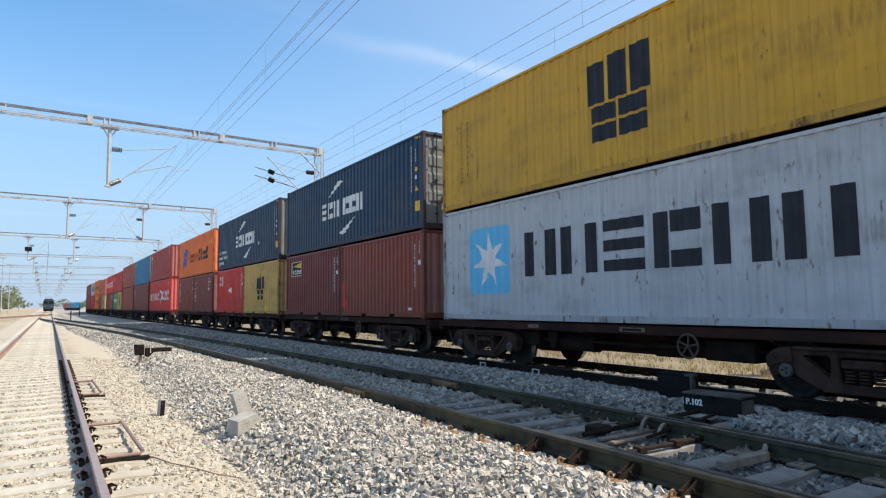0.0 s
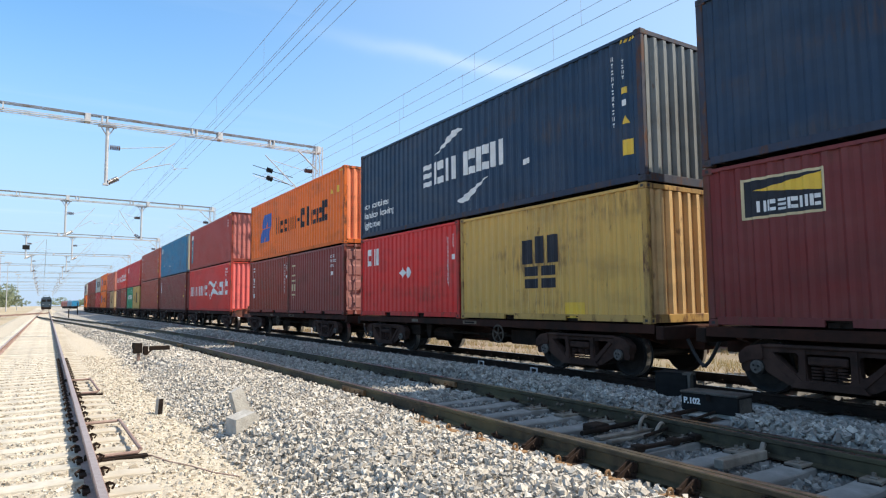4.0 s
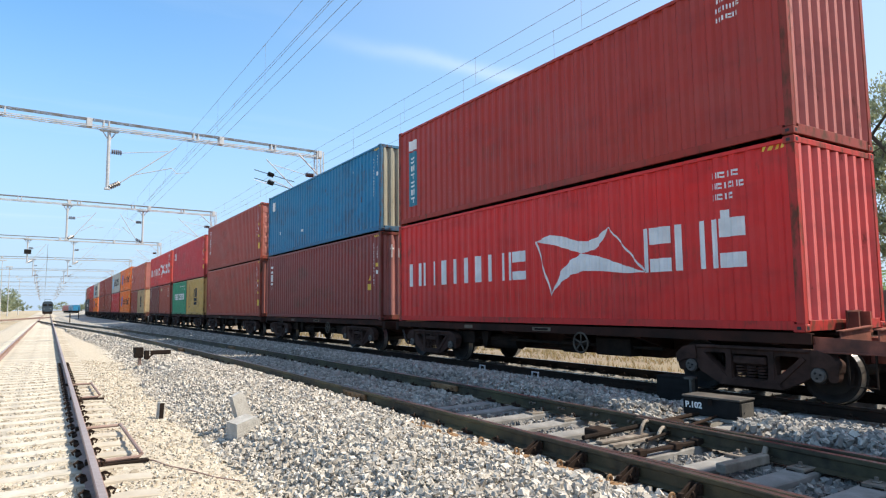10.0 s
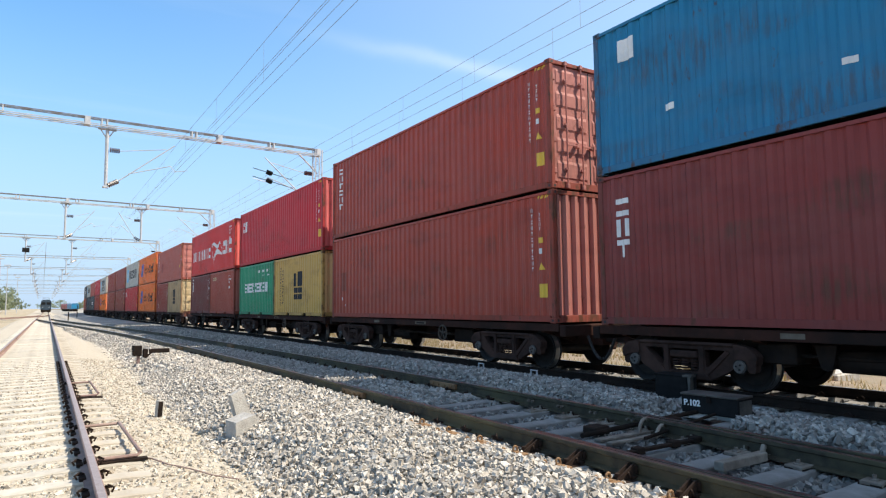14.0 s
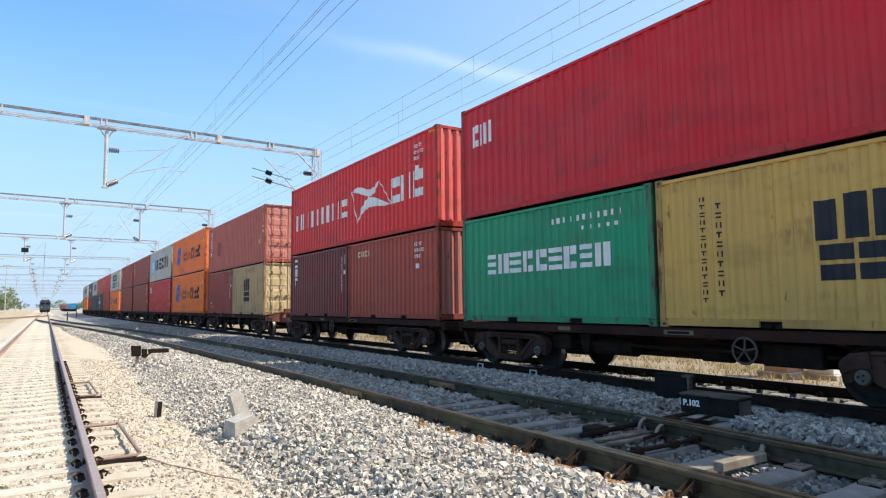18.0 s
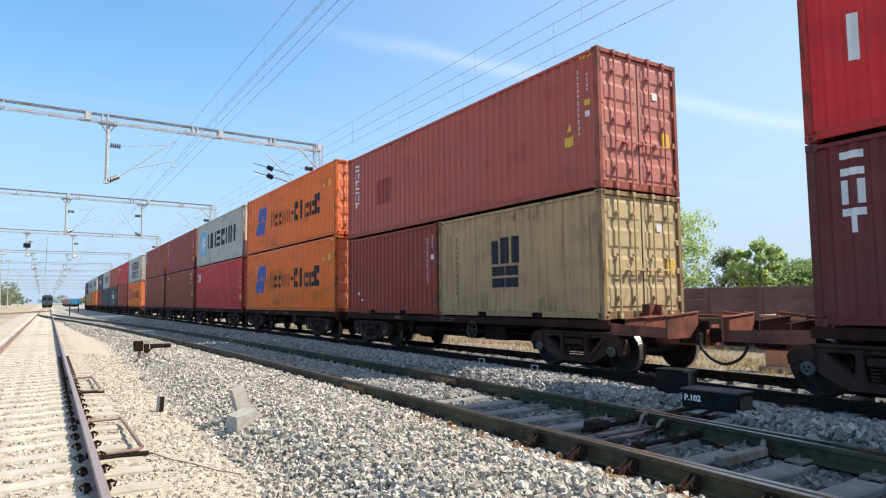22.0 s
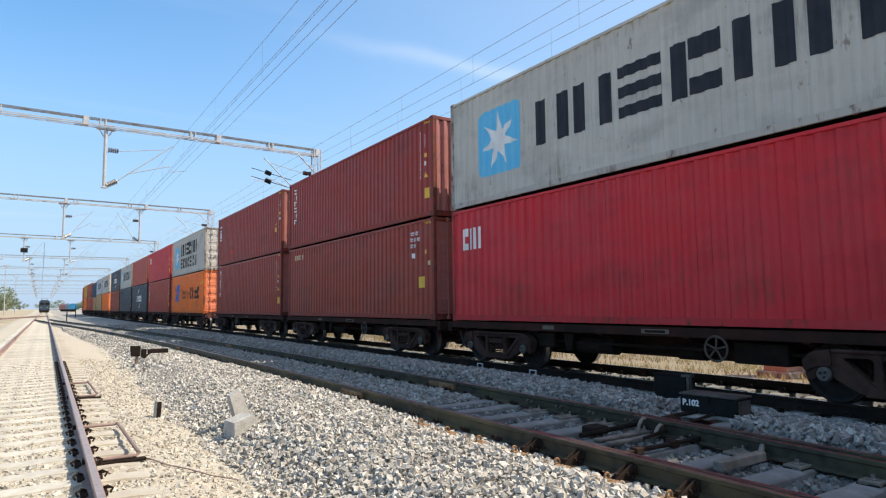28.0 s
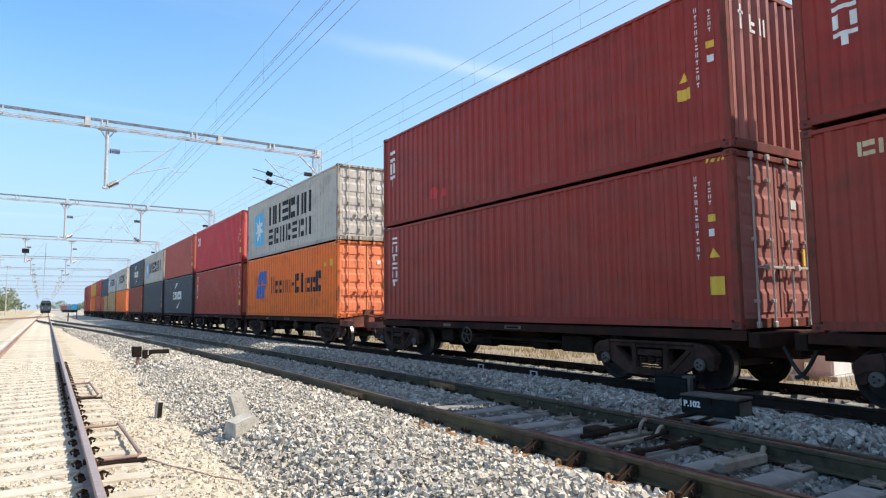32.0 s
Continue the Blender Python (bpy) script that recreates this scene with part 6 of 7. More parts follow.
def lineside():
    t = thing("concrete_block", "weathered broken concrete block lying on the ballast", "concrete block", m=pose(2.26, 8.42, bank(2.26, 8.42) - 0.06, 2, -5, 14))
    s = Shape()
    s.prism([(-0.18, 0.0), (0.19, 0.0), (0.20, 0.28), (0.13, 0.34), (-0.04, 0.31), (-0.17, 0.29)], 1, -0.15, 0.15)
    s.v = [(0.88 * a, 0.88 * b, 0.88 * c + 0.02) for a, b, c in s.v]
    part("block", s.mesh("block", BLOCK_CONCRETE), t)
    t = thing("concrete_post", "short leaning concrete marker post in the ballast", "marker post", m=pose(2.44, 8.98, bank(2.44, 9.05) - 0.05, -6, -15, 14))
    part("post", Shape().prism([(-0.10, 0.0), (0.12, 0.0), (0.09, 0.44), (0.05, 0.50), (-0.09, 0.48)], 1, -0.05, 0.05).mesh("post", BLOCK_CONCRETE), t)
    t = thing("marker_stub", "short grey concrete stub with a dark face", "marker post", m=pose(1.63, 10.95, -0.33, 0, 4, 20) @ Matrix.Scale(0.78, 4))
    part("post", Shape().box(-0.065, 0.065, -0.06, 0.06, 0, 0.40, 0.015).mesh("post", BLOCK_CONCRETE), t)
    part("plate", Shape().box(-0.06, 0.03, -0.068, -0.062, 0.06, 0.38).mesh("plate", DARK_STEEL), t)
    t = thing("ground_signal", "dark steel trackside box on a short post with an arm", "trackside box", m=pose(2.45, 20.4, -0.30) @ Matrix.Scale(0.82, 4))
    part("post", Shape().box(-0.05, 0.05, -0.05, 0.05, 0, 0.62, 0.01).mesh("post", RAIL_RUST), t)
    part("head", Shape().box(-0.19, 0.10, -0.14, 0.14, 0.42, 0.78, 0.02).mesh("head", DARK_STEEL), t)
    part("head", Shape().box(0.14, 0.30, -0.12, 0.12, 0.36, 0.66, 0.02).mesh("head", DARK_STEEL), t)
    part("arm", Shape().box(0.34, 1.02, -0.06, 0.06, 0.50, 0.65, 0.015).tube((0.22, 0, 0.34), (0.42, 0, 0.52), 0.035, 6).mesh("arm", DARK_STEEL), t)
    part("visor", Shape().box(-0.24, -0.14, -0.19, -0.14, 0.60, 0.80, 0.01).mesh("visor", BLACK_PAINT), t)
    for x, y, h in ((2.9, 90.0, 1.3), (5.0, 118.0, 2.2)):
        t = thing("trackside_post", "thin dark trackside post on the ballast", "post", "posts", m=pose(x, y, -0.3))
        part("post", Shape().box(-0.06, 0.06, -0.06, 0.06, 0, h, 0.01).mesh("post", DARK_STEEL), t)
    for x, y, w, d, h, mat, words in ((15.9, 9.0, 0.75, 0.6, 1.40, CABINET_PINK, "pinkish primer-painted relay cabinet"), (16.6, 8.25, 0.85, 0.6, 1.35, CABINET_GREY, "pale grey trackside cabinet")):
        t = thing("trackside_cabinet", words + " behind the main line", "cabinet", "trackside cabinets", m=pose(x, y, ground_h(x, y)))
        part("plinth", Shape().box(-w / 2 - 0.12, w / 2 + 0.12, -d / 2 - 0.12, d / 2 + 0.12, -0.1, 0.16, 0.02).mesh("plinth", BLOCK_CONCRETE), t)
        part("body", Shape().box(-w / 2, w / 2, -d / 2, d / 2, 0.16, h, 0.015).mesh("body", mat), t)
        part("door", Shape().box(-w / 2 - 0.018, -w / 2 - 0.002, -d / 2 + 0.05, d / 2 - 0.05, 0.24, h - 0.08, 0.004).mesh("door", mat), t)
        part("roof", Shape().box(-w / 2 - 0.06, w / 2 + 0.06, -d / 2 - 0.06, d / 2 + 0.06, h, h + 0.05, 0.01).mesh("roof", mat), t)


lineside()


# ---- overhead line ----
def lattice(s, p, q, w, h, r, step):
    """A square lattice girder from p to q."""
    a, b = Vector(p), Vector(q)
    d = (b - a).normalized()
    side = Vector((0, 1, 0)) if abs(d.y) < 0.9 else Vector((1, 0, 0))
    up = d.cross(side).normalized()
    cor = [side * (i * w / 2) + up * (j * h / 2) for i, j in ((-1, -1), (1, -1), (1, 1), (-1, 1))]
    for c in cor:
        s.tube(a + c, b + c, r, 4)
    n = max(2, round((b - a).length / step))
    for k in range(n):
        u, v = a + (b - a) * (k / n), a + (b - a) * ((k + 1) / n)
        for i in range(4):
            c, e = cor[i], cor[(i + 1) % 4]
            s.tube(u + c, v + e, r * 0.3, 3, caps=False)
        s.tube(u + cor[0], u + cor[1], r * 0.4, 3, caps=False)
        s.tube(u + cor[3], u + cor[2], r * 0.4, 3, caps=False)


ARM_TOP, BEAM_Z = 10.41, 10.70


def insulator(s, p, q, r=0.14):
    a, b = Vector(p), Vector(q)
    for k in range(5):
        u, v = a + (b - a) * (k / 5), a + (b - a) * ((k + 0.62) / 5)
        s.tube(u, v, r, 8, r * 0.75)


def cantilever(t, x, y, side, reach):
    """Bracket with insulators that carries the wires beside a support at x."""
    s = Shape()
    tip = x + side * reach
    s.tube((x + side * 0.62, y, 9.35), (tip - side * 0.4, y, 9.72), 0.018, 6)
    s.tube((x + side * 0.55, y, 7.80), (tip, y, 9.98), 0.028, 6)
    s.tube((x + side * 1.0, y, 8.22), (tip - side * 0.2, y, 8.85), 0.022, 6)
    s.tube((tip - side * 0.2, y, 8.85), (tip + side * 0.1, y, 8.56), 0.014, 5)
    s.tube((tip + side * 0.7, y, 8.72), (tip - side * 0.1, y, 8.56), 0.014, 5)
    part("cantilever", s.mesh("cantilever", GALV), t)
    for a, z, b, z2 in ((0.14, 9.35, 0.62, 9.35), (0.12, 7.55, 0.58, 7.82)):
        s = Shape()
        insulator(s, (x + side * a, y, z), (x + side * b, y, z2))
        part("insulator", s.mesh("insulator", PORCELAIN), t)


def drop_arm(t, x, y):
    s = Shape().tube((x, y, 7.45), (x, y, ARM_TOP), 0.085, 10)
    s.box(x - 0.42, x + 0.42, y - 0.12, y + 0.12, ARM_TOP - 0.06, ARM_TOP + 0.02, 0.01)
    s.tube((x - 0.3, y, ARM_TOP - 0.05), (x, y, ARM_TOP - 0.55), 0.03, 5).tube((x + 0.3, y, ARM_TOP - 0.05), (x, y, ARM_TOP - 0.55), 0.03, 5)
    s.box(x - 0.13, x + 0.13, y - 0.1, y + 0.1, 7.40, 7.50, 0.01)
    part("drop_arm", s.mesh("drop_arm", GALV), t)


def portal(at, arms, left=-17.0, right=13.85, skew=0.0):
    t = thing("overhead_portal", "galvanised lattice portal carrying the overhead line across the tracks", "line portal", "overhead line portals", m=pose(0, at, 0, 0, 0, skew))
    y = 0.0
    s = Shape()
    lattice(s, (left, y, BEAM_Z - 0.19), (right, y, BEAM_Z - 0.19), 0.40, 0.08, 0.026, 1.2 if at < 140 else 3.5)
    for x in (left, -6.2, 1.6, 8.0, right):
        if left <= x <= right:
            s.box(x - 0.12, x + 0.12, y - 0.23, y + 0.23, BEAM_Z - 0.24, BEAM_Z + 0.18)
    part("beam", s.mesh("beam", GALV), t)
    s = Shape()
    lattice(s, (left, y, BEAM_Z + 0.15), (right, y, BEAM_Z + 0.15), 0.22, 0.05, 0.024, 1.2 if at < 140 else 3.5)
    part("top_chord", s.mesh("top_chord", GALV_DARK), t, "dark grey top chord")
    s = Shape()
    for k in range(int((right - left) / 4.3)):
        x = left + 4.3 * (k + 0.5)
        for q in (-0.12, 0.12):
            s.box(x + q - 0.03, x + q + 0.03, y - 0.2, y + 0.2, BEAM_Z - 0.16, BEAM_Z + 0.15)
    part("tie_frames", s.mesh("tie_frames", GALV), t)["kind"] = "stuff"
    for x in (left, right):
        s = Shape()
        lattice(s, (x, y, -0.6), (x, y, BEAM_Z + 0.15), 0.42, 0.42, 0.036, 0.9 if at < 140 else 2.0)
        part("column", s.mesh("column", GALV), t)
        d = 1 if x < 0 else -1
        part("knee_brace", Shape().tube((x + d * 1.3, y, BEAM_Z - 0.15), (x, y, BEAM_Z - 1.3), 0.045, 5).mesh("knee_brace", GALV), t)
        part("footing", Shape().box(x - 0.5, x + 0.5, y - 0.5, y + 0.5, -0.9, -0.35, 0.04).mesh("footing", BLOCK_CONCRETE), t)
    for x, side, reach in arms:
        if x < right - 1:
            drop_arm(t, x, y)
        cantilever(t, x, y, side, reach)
    return t


p1 = portal(35.1, [(2.5, 1, 3.2), (13.6, -1, 3.0)], skew=3.0)
for z_ in (9.08, 8.60):
    s_ = Shape()
    insulator(s_, (10.72, 0, z_ + 0.08), (11.06, 0, z_ - 0.02), 0.15)
    part("insulator", s_.tube((9.9, 0, z_ + 0.22), (12.3, 0, z_ - 0.24), 0.02, 5).mesh("insulator", BLACK_PAINT), p1)
p2 = portal(62.5, [(1.5, 1, 2.2), (7.5, -1, 1.9), (13.6, -1, 3.0)], skew=5.0)
p3 = portal(96.0, [(-1.9, 1, 2.0), (3.2, 1, 2.4), (13.6, -1, 3.0)], skew=6.0)
part("board", Shape().box(-2.28, -1.50, -0.2, -0.1, 8.58, 9.16, 0.02).mesh("board", BLACK_PAINT), p3)
for k_, y_ in enumerate((133.0, 170.0, 208.0, 248.0, 292.0, 340.0, 395.0, 460.0)):
    portal(y_, [(-1.7, 1, 2.0), (3.6 + 0.3 * k_, 1, 2.2)], right=13.85 + (0 if y_ < 175 else 0.9 * (y_ - 175) / 10))


def wire(name, label, x, z, y0, y1, x1=None, r=0.006, sag=0.0, stations=()):
    """A line of one height that sags between its supports."""
    pts, x1 = [], x if x1 is None else x1
    st = [y for y in stations if y0 < y < y1]
    marks = [y0, *st, y1]
    for a, b in zip(marks, marks[1:]):
        n = 6 if sag else 1
        for k in range(n):
            f = k / n
            y = a + (b - a) * f
            pts.append((x + (x1 - x) * (y - y0) / (y1 - y0), y, z - sag * 4 * f * (1 - f)))
    pts.append((x1, y1, z))
    return part(name, Shape().path(pts, r, 5).mesh(name, WIRE), label)


SUPPORTS = (-18.0, 35.0, 62.5, 96.0, 133.0, 170.0, 208.0)


def catenary(x, zc, zm, y0, y1, x1, words, drops):
    t = thing("overhead_line", words, "overhead wires", "overhead lines")
    wire("contact_wire", t, x, zc, y0, y1, x1)
    if y1 > 200:
        wire("contact_wire", t, x + 0.09, zc - 0.02, y0, 62.5, x + 0.6)
    wire("messenger_wire", t, x, zm, y0, y1, x1, sag=0.12, stations=SUPPORTS)
    for y in drops:
        if y0 < y < y1:
            xx = x + (x1 - x) * (y - y0) / (y1 - y0)
            part("dropper", Shape().tube((xx, y, zc), (xx, y, zm - 0.05), 0.0035, 4).mesh("dropper", WIRE), t)


def every(a, b, s):
    return [a + s * k for k in range(int((b - a) / s))]


catenary(5.65, 8.55, 9.95, -30, 208, 5.9, "copper contact wire and messenger with droppers over the middle track", every(-26, 200, 6.5))
catenary(5.85, 9.40, 9.60, -30, 62.5, 6.3, "second pair of overhead wires over the turnout", every(-20, 60, 9.0))
catenary(11.2, 8.30, 9.28, -40, 170, 11.0, "overhead wires beside the main line", every(-35, 165, 4.6))
catenary(12.0, 8.27, 9.37, -40, 170, 12.2, "second overhead wires beside the main line", every(-33, 165, 4.6))
t_ = thing("overhead_line", "overhead wires over the loop line far off", "overhead wires", "overhead lines")
wire("contact_wire", t_, 0.3, 8.56, 96, 460, 0.9, r=0.02)
wire("messenger_wire", t_, 0.3, 9.95, 96, 460, 0.9, r=0.02)


# ---- far trains and lineside behind the main line ----
def locomotive(y):
    x = left_x(y)
    t = thing("locomotive", "dark grey electric locomotive standing far down the loop line", "locomotive", m=pose(x, y, 0))
    body = [(-1.5, 1.1), (1.5, 1.1), (1.52, 3.0), (1.42, 3.9), (0.9, 4.35), (-0.9, 4.35), (-1.42, 3.9), (-1.52, 3.0)]
    part("body", Shape().prism(body, 1, 0, 19).mesh("body", SLATE), t)
    part("nose", Shape().prism([(-1.4, 1.0), (1.4, 1.0), (1.3, 2.5), (-1.3, 2.5)], 1, -0.35, 0.0).mesh("nose", SLATE), t)
    for a in (-1, 1):
        part("windscreen", Shape().box(a * 0.72 - 0.55, a * 0.72 + 0.55, -0.06, -0.01, 2.75, 3.5, 0.03).mesh("windscreen", BLACK_PAINT), t)
        part("buffer", Shape().tube((a * 0.98, -0.95, 1.08), (a * 0.98, -0.35, 1.08), 0.16, 10).mesh("buffer", DARK_STEEL), t)
        part("headlight", Shape().tube((a * 0.9, -0.42, 1.9), (a * 0.9, -0.34, 1.9), 0.12, 10).mesh("headlight", GALV), t)
    part("cowcatcher", Shape().prism([(-1.35, 0.25), (1.35, 0.25), (1.45, 1.0), (-1.45, 1.0)], 1, -0.5, -0.3).mesh("cowcatcher", DARK_STEEL), t)
    for k in (2.5, 4.6, 6.7, 12.3, 14.4, 16.5):
        part("wheelset", Shape().tube((-0.92, k, 0.54), (-0.78, k, 0.54), 0.54, 16).tube((0.78, k, 0.54), (0.92, k, 0.54), 0.54, 16).tube((-0.8, k, 0.54), (0.8, k, 0.54), 0.1, 8).mesh("wheelset", WHEEL_STEEL), t)
    s = Shape().path([(-0.9, 4.0, 4.4), (-0.9, 5.2, 5.0), (0.9, 5.2, 5.0), (0.9, 4.0, 4.4)], 0.05, 5)
    part("pantograph", s.mesh("pantograph", DARK_STEEL), t)


locomotive(245.0)


def goods_wagon(x, y, turn, mat, words):
    t = thing("goods_wagon", words + " covered goods wagon standing in the yard", "goods wagon", "wagons in the yard", m=pose(x, y, 0, 0, 0, turn))
    part("body", Shape().prism([(-1.5, 1.15), (1.5, 1.15), (1.5, 3.2), (0.9, 3.75), (-0.9, 3.75), (-1.5, 3.2)], 1, -5.5, 5.5).mesh("body", mat), t)
    for k in (-1, 1):
        part("door", Shape().box(k * 1.56 - 0.03, k * 1.56 + 0.03, -1.2, 1.2, 1.3, 3.0, 0.01).mesh("door", mat), t)
    part("underframe", Shape().box(-1.3, 1.3, -5.6, 5.6, 0.8, 1.14, 0.02).mesh("underframe", DARK_STEEL), t)
    for k in (-4.2, -2.4, 2.4, 4.2):
        part("wheelset", Shape().tube((-0.9, k, 0.45), (0.9, k, 0.45), 0.45, 12).mesh("wheelset", WHEEL_STEEL), t)


for k_ in range(5):
    goods_wagon(13.2 - 0.6 * k_, 345 + 12.2 * k_, 2.5, BLUE if k_ < 2 else OXBLOOD, "blue" if k_ < 2 else "brown")


def boundary_wall():
    t = thing("wall_boundary", "stained grey-brown concrete plank boundary wall", "wall", kind="structure")
    plank = Shape().box(-0.04, 0.04, -1.22, 1.22, 0.0, 0.51, 0.012).mesh("plank", WALL_CONCRETE)
    post = Shape().box(-0.10, 0.10, -0.09, 0.09, -0.3, 2.60, 0.015).mesh("post", WALL_CONCRETE)
    for k in range(-3, 16):
        y = 2.5 * k
        z = -0.72
        part("post", post, t, m=pose(25.0, y, z))
        for j in range(5):
            part("plank", plank, t, m=pose(25.0, y + 1.25, z + 0.515 * j, 0, random.Random(k * 7 + j).uniform(-0.6, 0.6), 0))
    far = Shape().box(24.96, 25.04, 40, 260, -0.7, 1.86).box(24.96, 25.04, -60, -7.5, -0.7, 1.86)
    part("far_wall", far.mesh("far_wall", WALL_CONCRETE), t)


boundary_wall()


def leaf_cloud(rng, clumps, leaves, size, droop=0.0):
    """Leaves scattered in clumps: (centre, radius) pairs."""
    pts, nrm = [], []
    per = max(1, leaves // len(clumps))
    cs = np.repeat(np.array([c for c, _ in clumps]), per, axis=0)
    rs = np.repeat(np.array([r for _, r in clumps]), per)
    n = len(cs)
    d = rng.normal(size=(n, 3))
    d /= np.linalg.norm(d, axis=1)[:, None]
    r = rs * rng.uniform(0.15, 1.0, n) ** 0.5
    p = cs + d * r[:, None] * np.array([1, 1, 0.75])
    p[:, 2] -= droop * rng.uniform(0, 1, n) ** 2 * rs
    u = rng.normal(size=(n, 3))
    u[:, 2] -= 1.2 * droop
    u /= np.linalg.norm(u, axis=1)[:, None]
    w = np.cross(u, rng.normal(size=(n, 3)))
    w /= np.linalg.norm(w, axis=1)[:, None]
    s = size * rng.uniform(0.6, 1.3, n)[:, None]
    v = np.stack([p - u * s, p + w * s * 0.42, p + u * s, p - w * s * 0.42], axis=1).reshape(-1, 3)
    return v, np.arange(len(v)).reshape(-1, 4)


def leaf_mesh(name, v, f, mat):
    me = bpy.data.meshes.new(name)
    me.from_pydata(v.tolist(), [], f.tolist())
    me.materials.append(mat)
    return me


def tree(x, y, height, spread, leaves, size, mat, words, seed, trunk_h=0.35, droop=0.0, nclump=34, lean=0.0, puff=1.0):
    rng = np.random.default_rng(seed)
    g = ground_h(x, y)
    t = thing("tree", words, "tree", "trees behind the wall", m=pose(x, y, g))
    s = Shape()
    r0 = 0.022 * height + 0.05
    top = Vector((lean * height, 0, height * 0.86))
    pts = [Vector((0, 0, -0.2))]
    for k in range(1, 7):
        f = k / 6
        pts.append(Vector((top.x * f + rng.normal() * 0.03 * height * (f < 1), rng.normal() * 0.03 * height * (f < 1), top.z * f)))
    for k in range(6):
        s.tube(pts[k], pts[k + 1], r0 * (1 - k / 6.6), 8, r0 * (1 - (k + 1) / 6.6), caps=False)
    part("trunk", s.mesh("trunk", BARK, smooth=True), t)
    clumps, limbs = [], Shape()
    for k in range(nclump):
        f = trunk_h + (1 - trunk_h) * (k + rng.uniform(0, 1)) / nclump
        i = min(5, int(f * 0.86 / 0.86 * 6))
        base = pts[i] + (pts[i + 1] - pts[i]) * (f * 6 - i if f < 1 else 1)
        a = 2.4 * k + rng.uniform(-0.5, 0.5)
        out = spread * (0.35 + 0.65 * math.sin(math.pi * min(1, 0.12 + 0.85 * (f - trunk_h) / (1 - trunk_h)))) * rng.uniform(0.45, 1.0)
        tip = base + Vector((math.cos(a) * out, math.sin(a) * out, rng.uniform(0.05, 0.22) * height * (1.1 - f)))
        limbs.tube(base - Vector((0, 0, 0.06 * height)), tip, r0 * 0.30 * (1.15 - f), 5, r0 * 0.07, caps=False)
        clumps.append((tuple(tip), puff * spread * rng.uniform(0.22, 0.42)))
        clumps.append((tuple(base + (tip - base) * 0.62), puff * spread * rng.uniform(0.18, 0.34)))
    part("branchwork", limbs.mesh("branchwork", BARK, smooth=True), t)
    v, f = leaf_cloud(rng, clumps, leaves, size, droop)
    part("crown", leaf_mesh("crown", v, f, mat), t)


tree(33.5, 12.6, 14.0, 3.6, 26000, 0.095, LEAF_GREY, "tall grey-green eucalyptus tree with drooping leaves", 3, 0.22, 1.3, 40, puff=0.62)
tree(40.0, 31.2, 10.4, 4.1, 7600, 0.16, LEAF_LIGHT, "light green broad-leaved tree with an open crown", 4, 0.16, 0.6, 22)
tree(43.6, 28.3, 6.3, 2.0, 6500, 0.13, LEAF_GREY, "grey-green bushy tree behind the wall", 12, 0.14, 0.3, 18)
tree(40.6, 24.2, 6.6, 2.0, 3000, 0.20, LEAF_LIGHT, "light green feathery tree behind the wall", 6, 0.22, 0.4, 18, puff=0.72)
tree(42.5, 22.2, 4.3, 2.0, 6500, 0.13, LEAF, "green round-headed tree behind the wall", 7, 0.14)
tree(41.0, 36.5, 7.4, 3.4, 9000, 0.15, LEAF, "green broad-leaved tree behind the wall", 5, 0.28)
tree(47.0, 21.5, 4.6, 2.6, 6500, 0.14, LEAF, "green bushy tree behind the wall", 9, 0.10)
tree(52.0, 28.0, 5.4, 3.2, 8000, 0.16, LEAF, "green bushy tree behind the wall", 13, 0.12)
tree(50.0, 44.0, 7.6, 4.0, 8000, 0.18, LEAF, "green broad-leaved tree behind the wall", 10, 0.25)


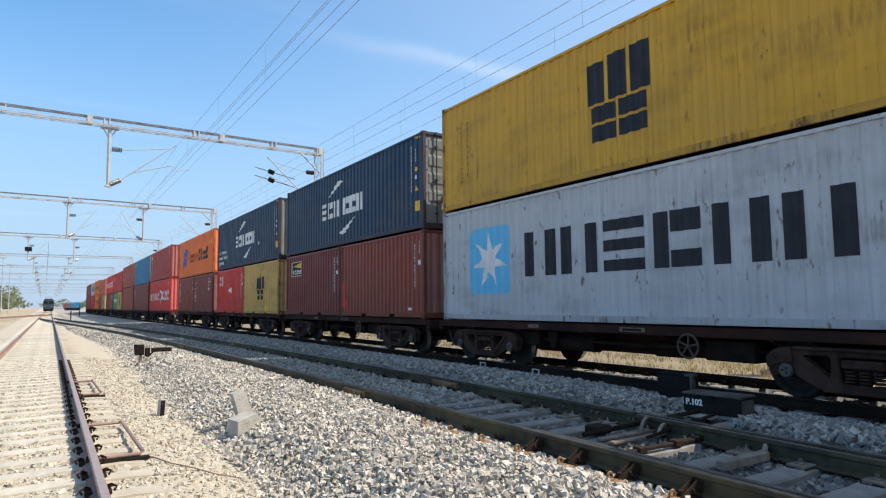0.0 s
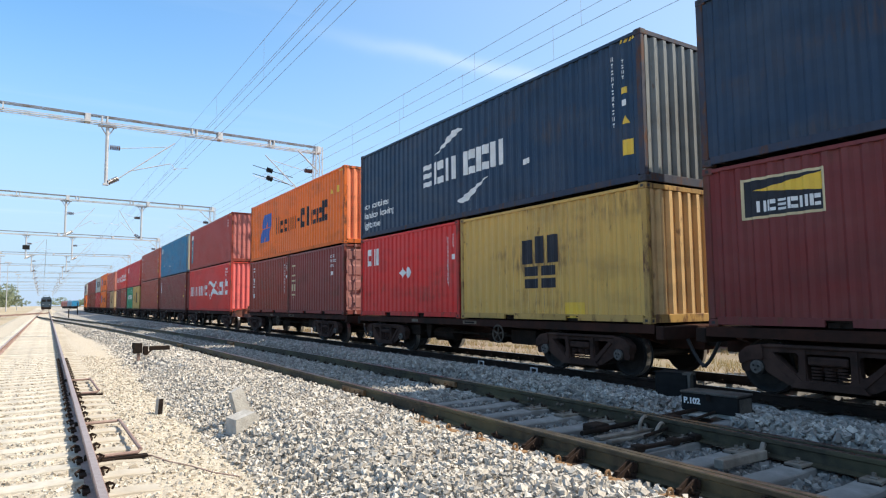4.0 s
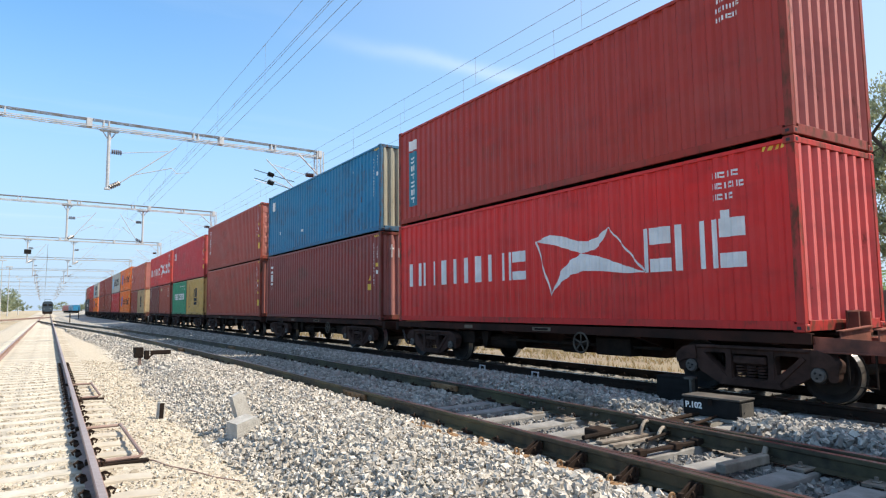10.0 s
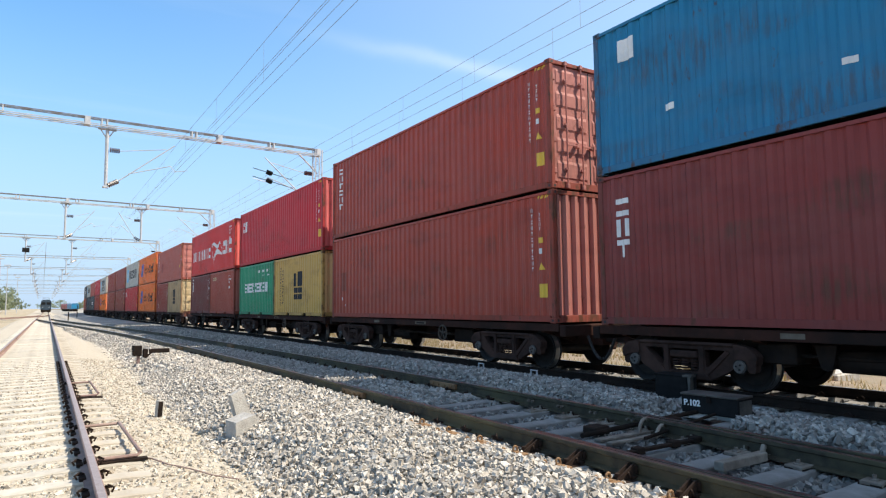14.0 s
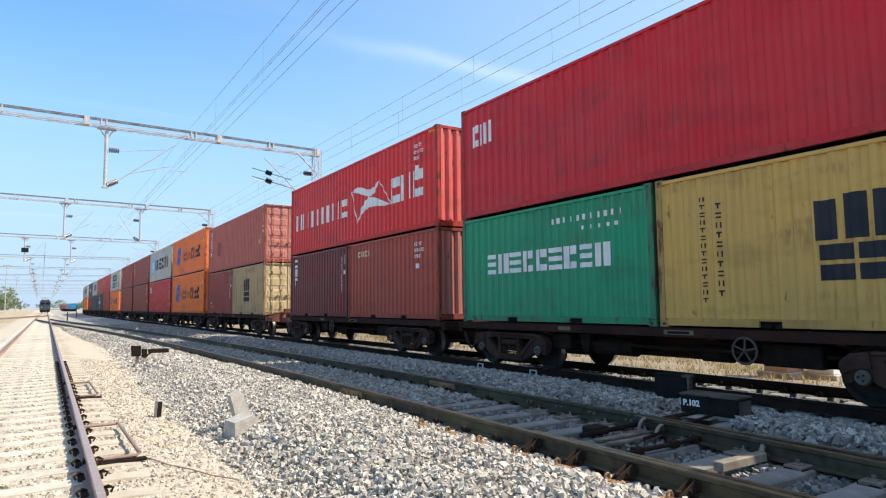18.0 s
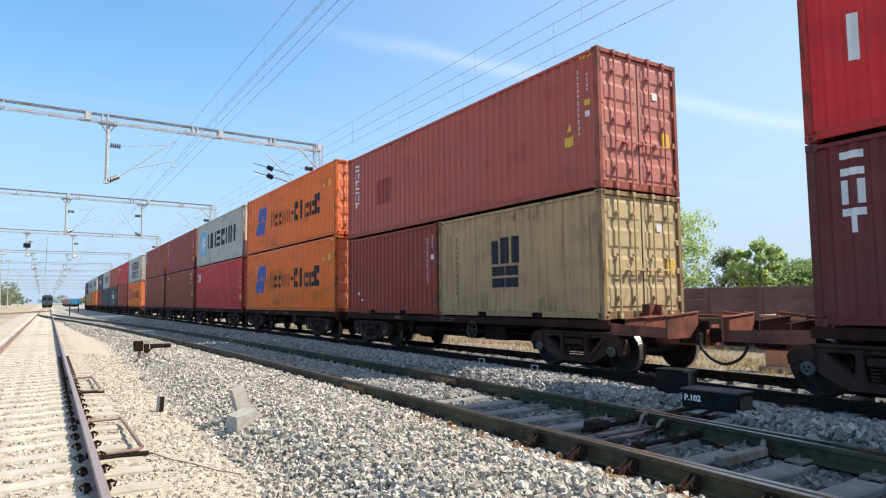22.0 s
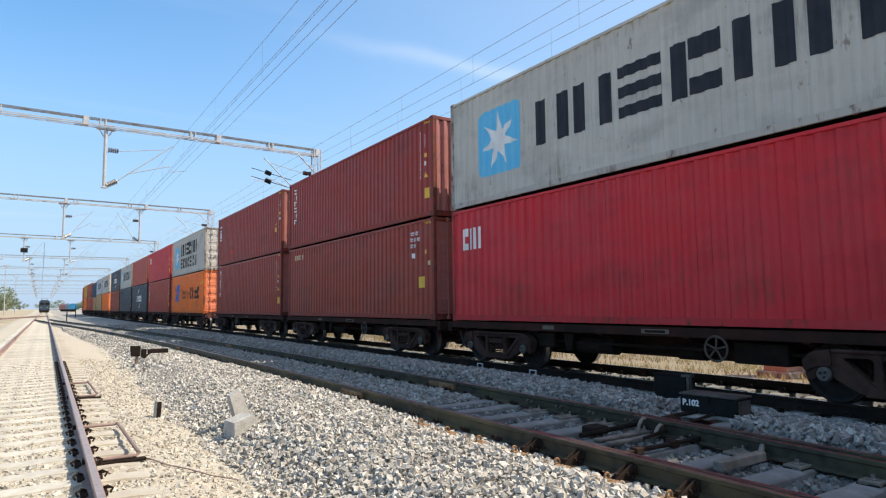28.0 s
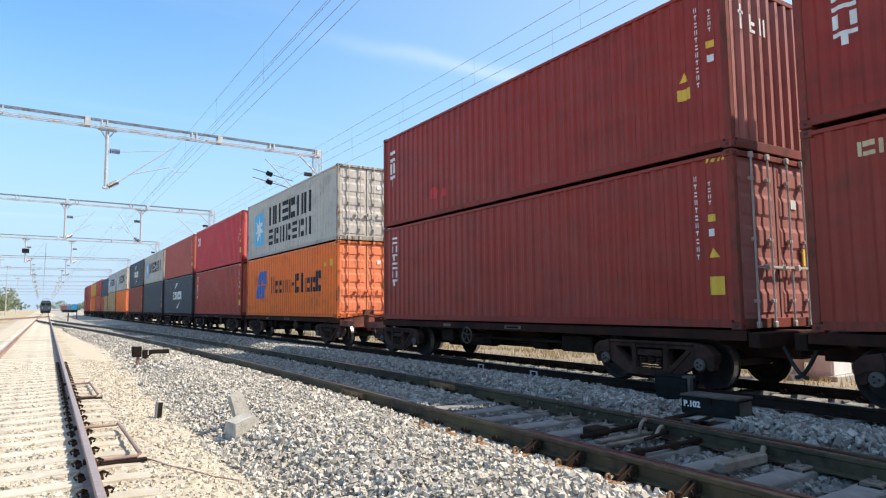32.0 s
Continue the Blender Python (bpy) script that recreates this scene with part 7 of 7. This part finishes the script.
def grass():
    rng = np.random.default_rng(21)
    n = 9000
    x, y = rng.uniform(13.2, 24.6, n), rng.uniform(-3, 46, n)
    keep = np.array([noise.noise((a * 0.35, b * 0.35, 4.0)) > -0.15 for a, b in zip(x, y)])
    x, y = x[keep], y[keep]
    v, f = [], []
    for a, b in zip(x, y):
        z = ground_h(a, b)
        for _ in range(3):
            q, h = rng.uniform(0, 6.28), rng.uniform(0.06, 0.26)
            dx, dy = math.cos(q) * 0.012, math.sin(q) * 0.012
            ox, oy = rng.normal() * 0.06, rng.normal() * 0.06
            k = len(v)
            v += [(a - dx, b - dy, z), (a + dx, b + dy, z), (a + ox, b + oy, z + h)]
            f.append((k, k + 1, k + 2))
    me = bpy.data.meshes.new("dry_grass")
    me.from_pydata(v, [], f)
    me.materials.append(GRASS)
    thing("dry_grass", "sparse dry yellow grass along the boundary wall", "grass", kind="stuff", mesh=me)


grass()


def far_wood(name, x0, x1, y0, y1, height, count, mat, words, seed):
    rng = np.random.default_rng(seed)
    clumps = []
    for _ in range(count):
        x, y = rng.uniform(x0, x1), rng.uniform(y0, y1)
        h = height * rng.uniform(0.55, 1.1)
        for _ in range(5):
            clumps.append(((x + rng.normal() * h * 0.22, y + rng.normal() * h * 0.22, -0.4 + h * rng.uniform(0.35, 0.85)), h * rng.uniform(0.14, 0.28)))
    v, f = leaf_cloud(rng, clumps, len(clumps) * 45, height * 0.055)
    thing(name, words, "trees", kind="stuff", mesh=leaf_mesh(name, v, f, mat))


# grey-green leaves paint the haze of distance into the far trees' colour
far_wood("far_trees", -70, -11, 150, 380, 10, 230, LEAF_GREY, "hazy belt of green trees far down the line", 31)
far_wood("far_trees", 24, 70, 420, 560, 8, 70, LEAF_GREY, "hazy green trees far beyond the yard", 32)
far_wood("far_trees", -300, 320, 600, 1000, 11, 240, LEAF_GREY, "hazy belt of trees on the horizon", 33)


def far_mast(x, y, h):
    t = thing("lamp_mast", "tall slender yard mast far down the line", "mast", "yard masts", m=pose(x, y, -0.3))
    part("pole", Shape().tube((0, 0, 0), (0, 0, h), 0.16, 8, 0.08).mesh("pole", GALV), t)
    part("head", Shape().box(-0.9, 0.9, -0.15, 0.15, h, h + 0.3, 0.03).mesh("head", GALV), t)


for x_, y_, h_ in ((-9.5, 205, 15), (-9.0, 235, 15), (-13.0, 250, 12), (-8.0, 300, 14), (-11.0, 180, 11)):
    far_mast(x_, y_, h_)
for k_ in range(14):
    t_ = thing("fence_post", "concrete fence post beside the far siding", "post", "fence posts", m=pose(-10.8 - 0.2 * k_, 120 + 9 * k_, -0.3))
    part("post", Shape().box(-0.12, 0.12, -0.12, 0.12, 0, 2.4, 0.02).mesh("post", BLOCK_CONCRETE), t_)


motions()
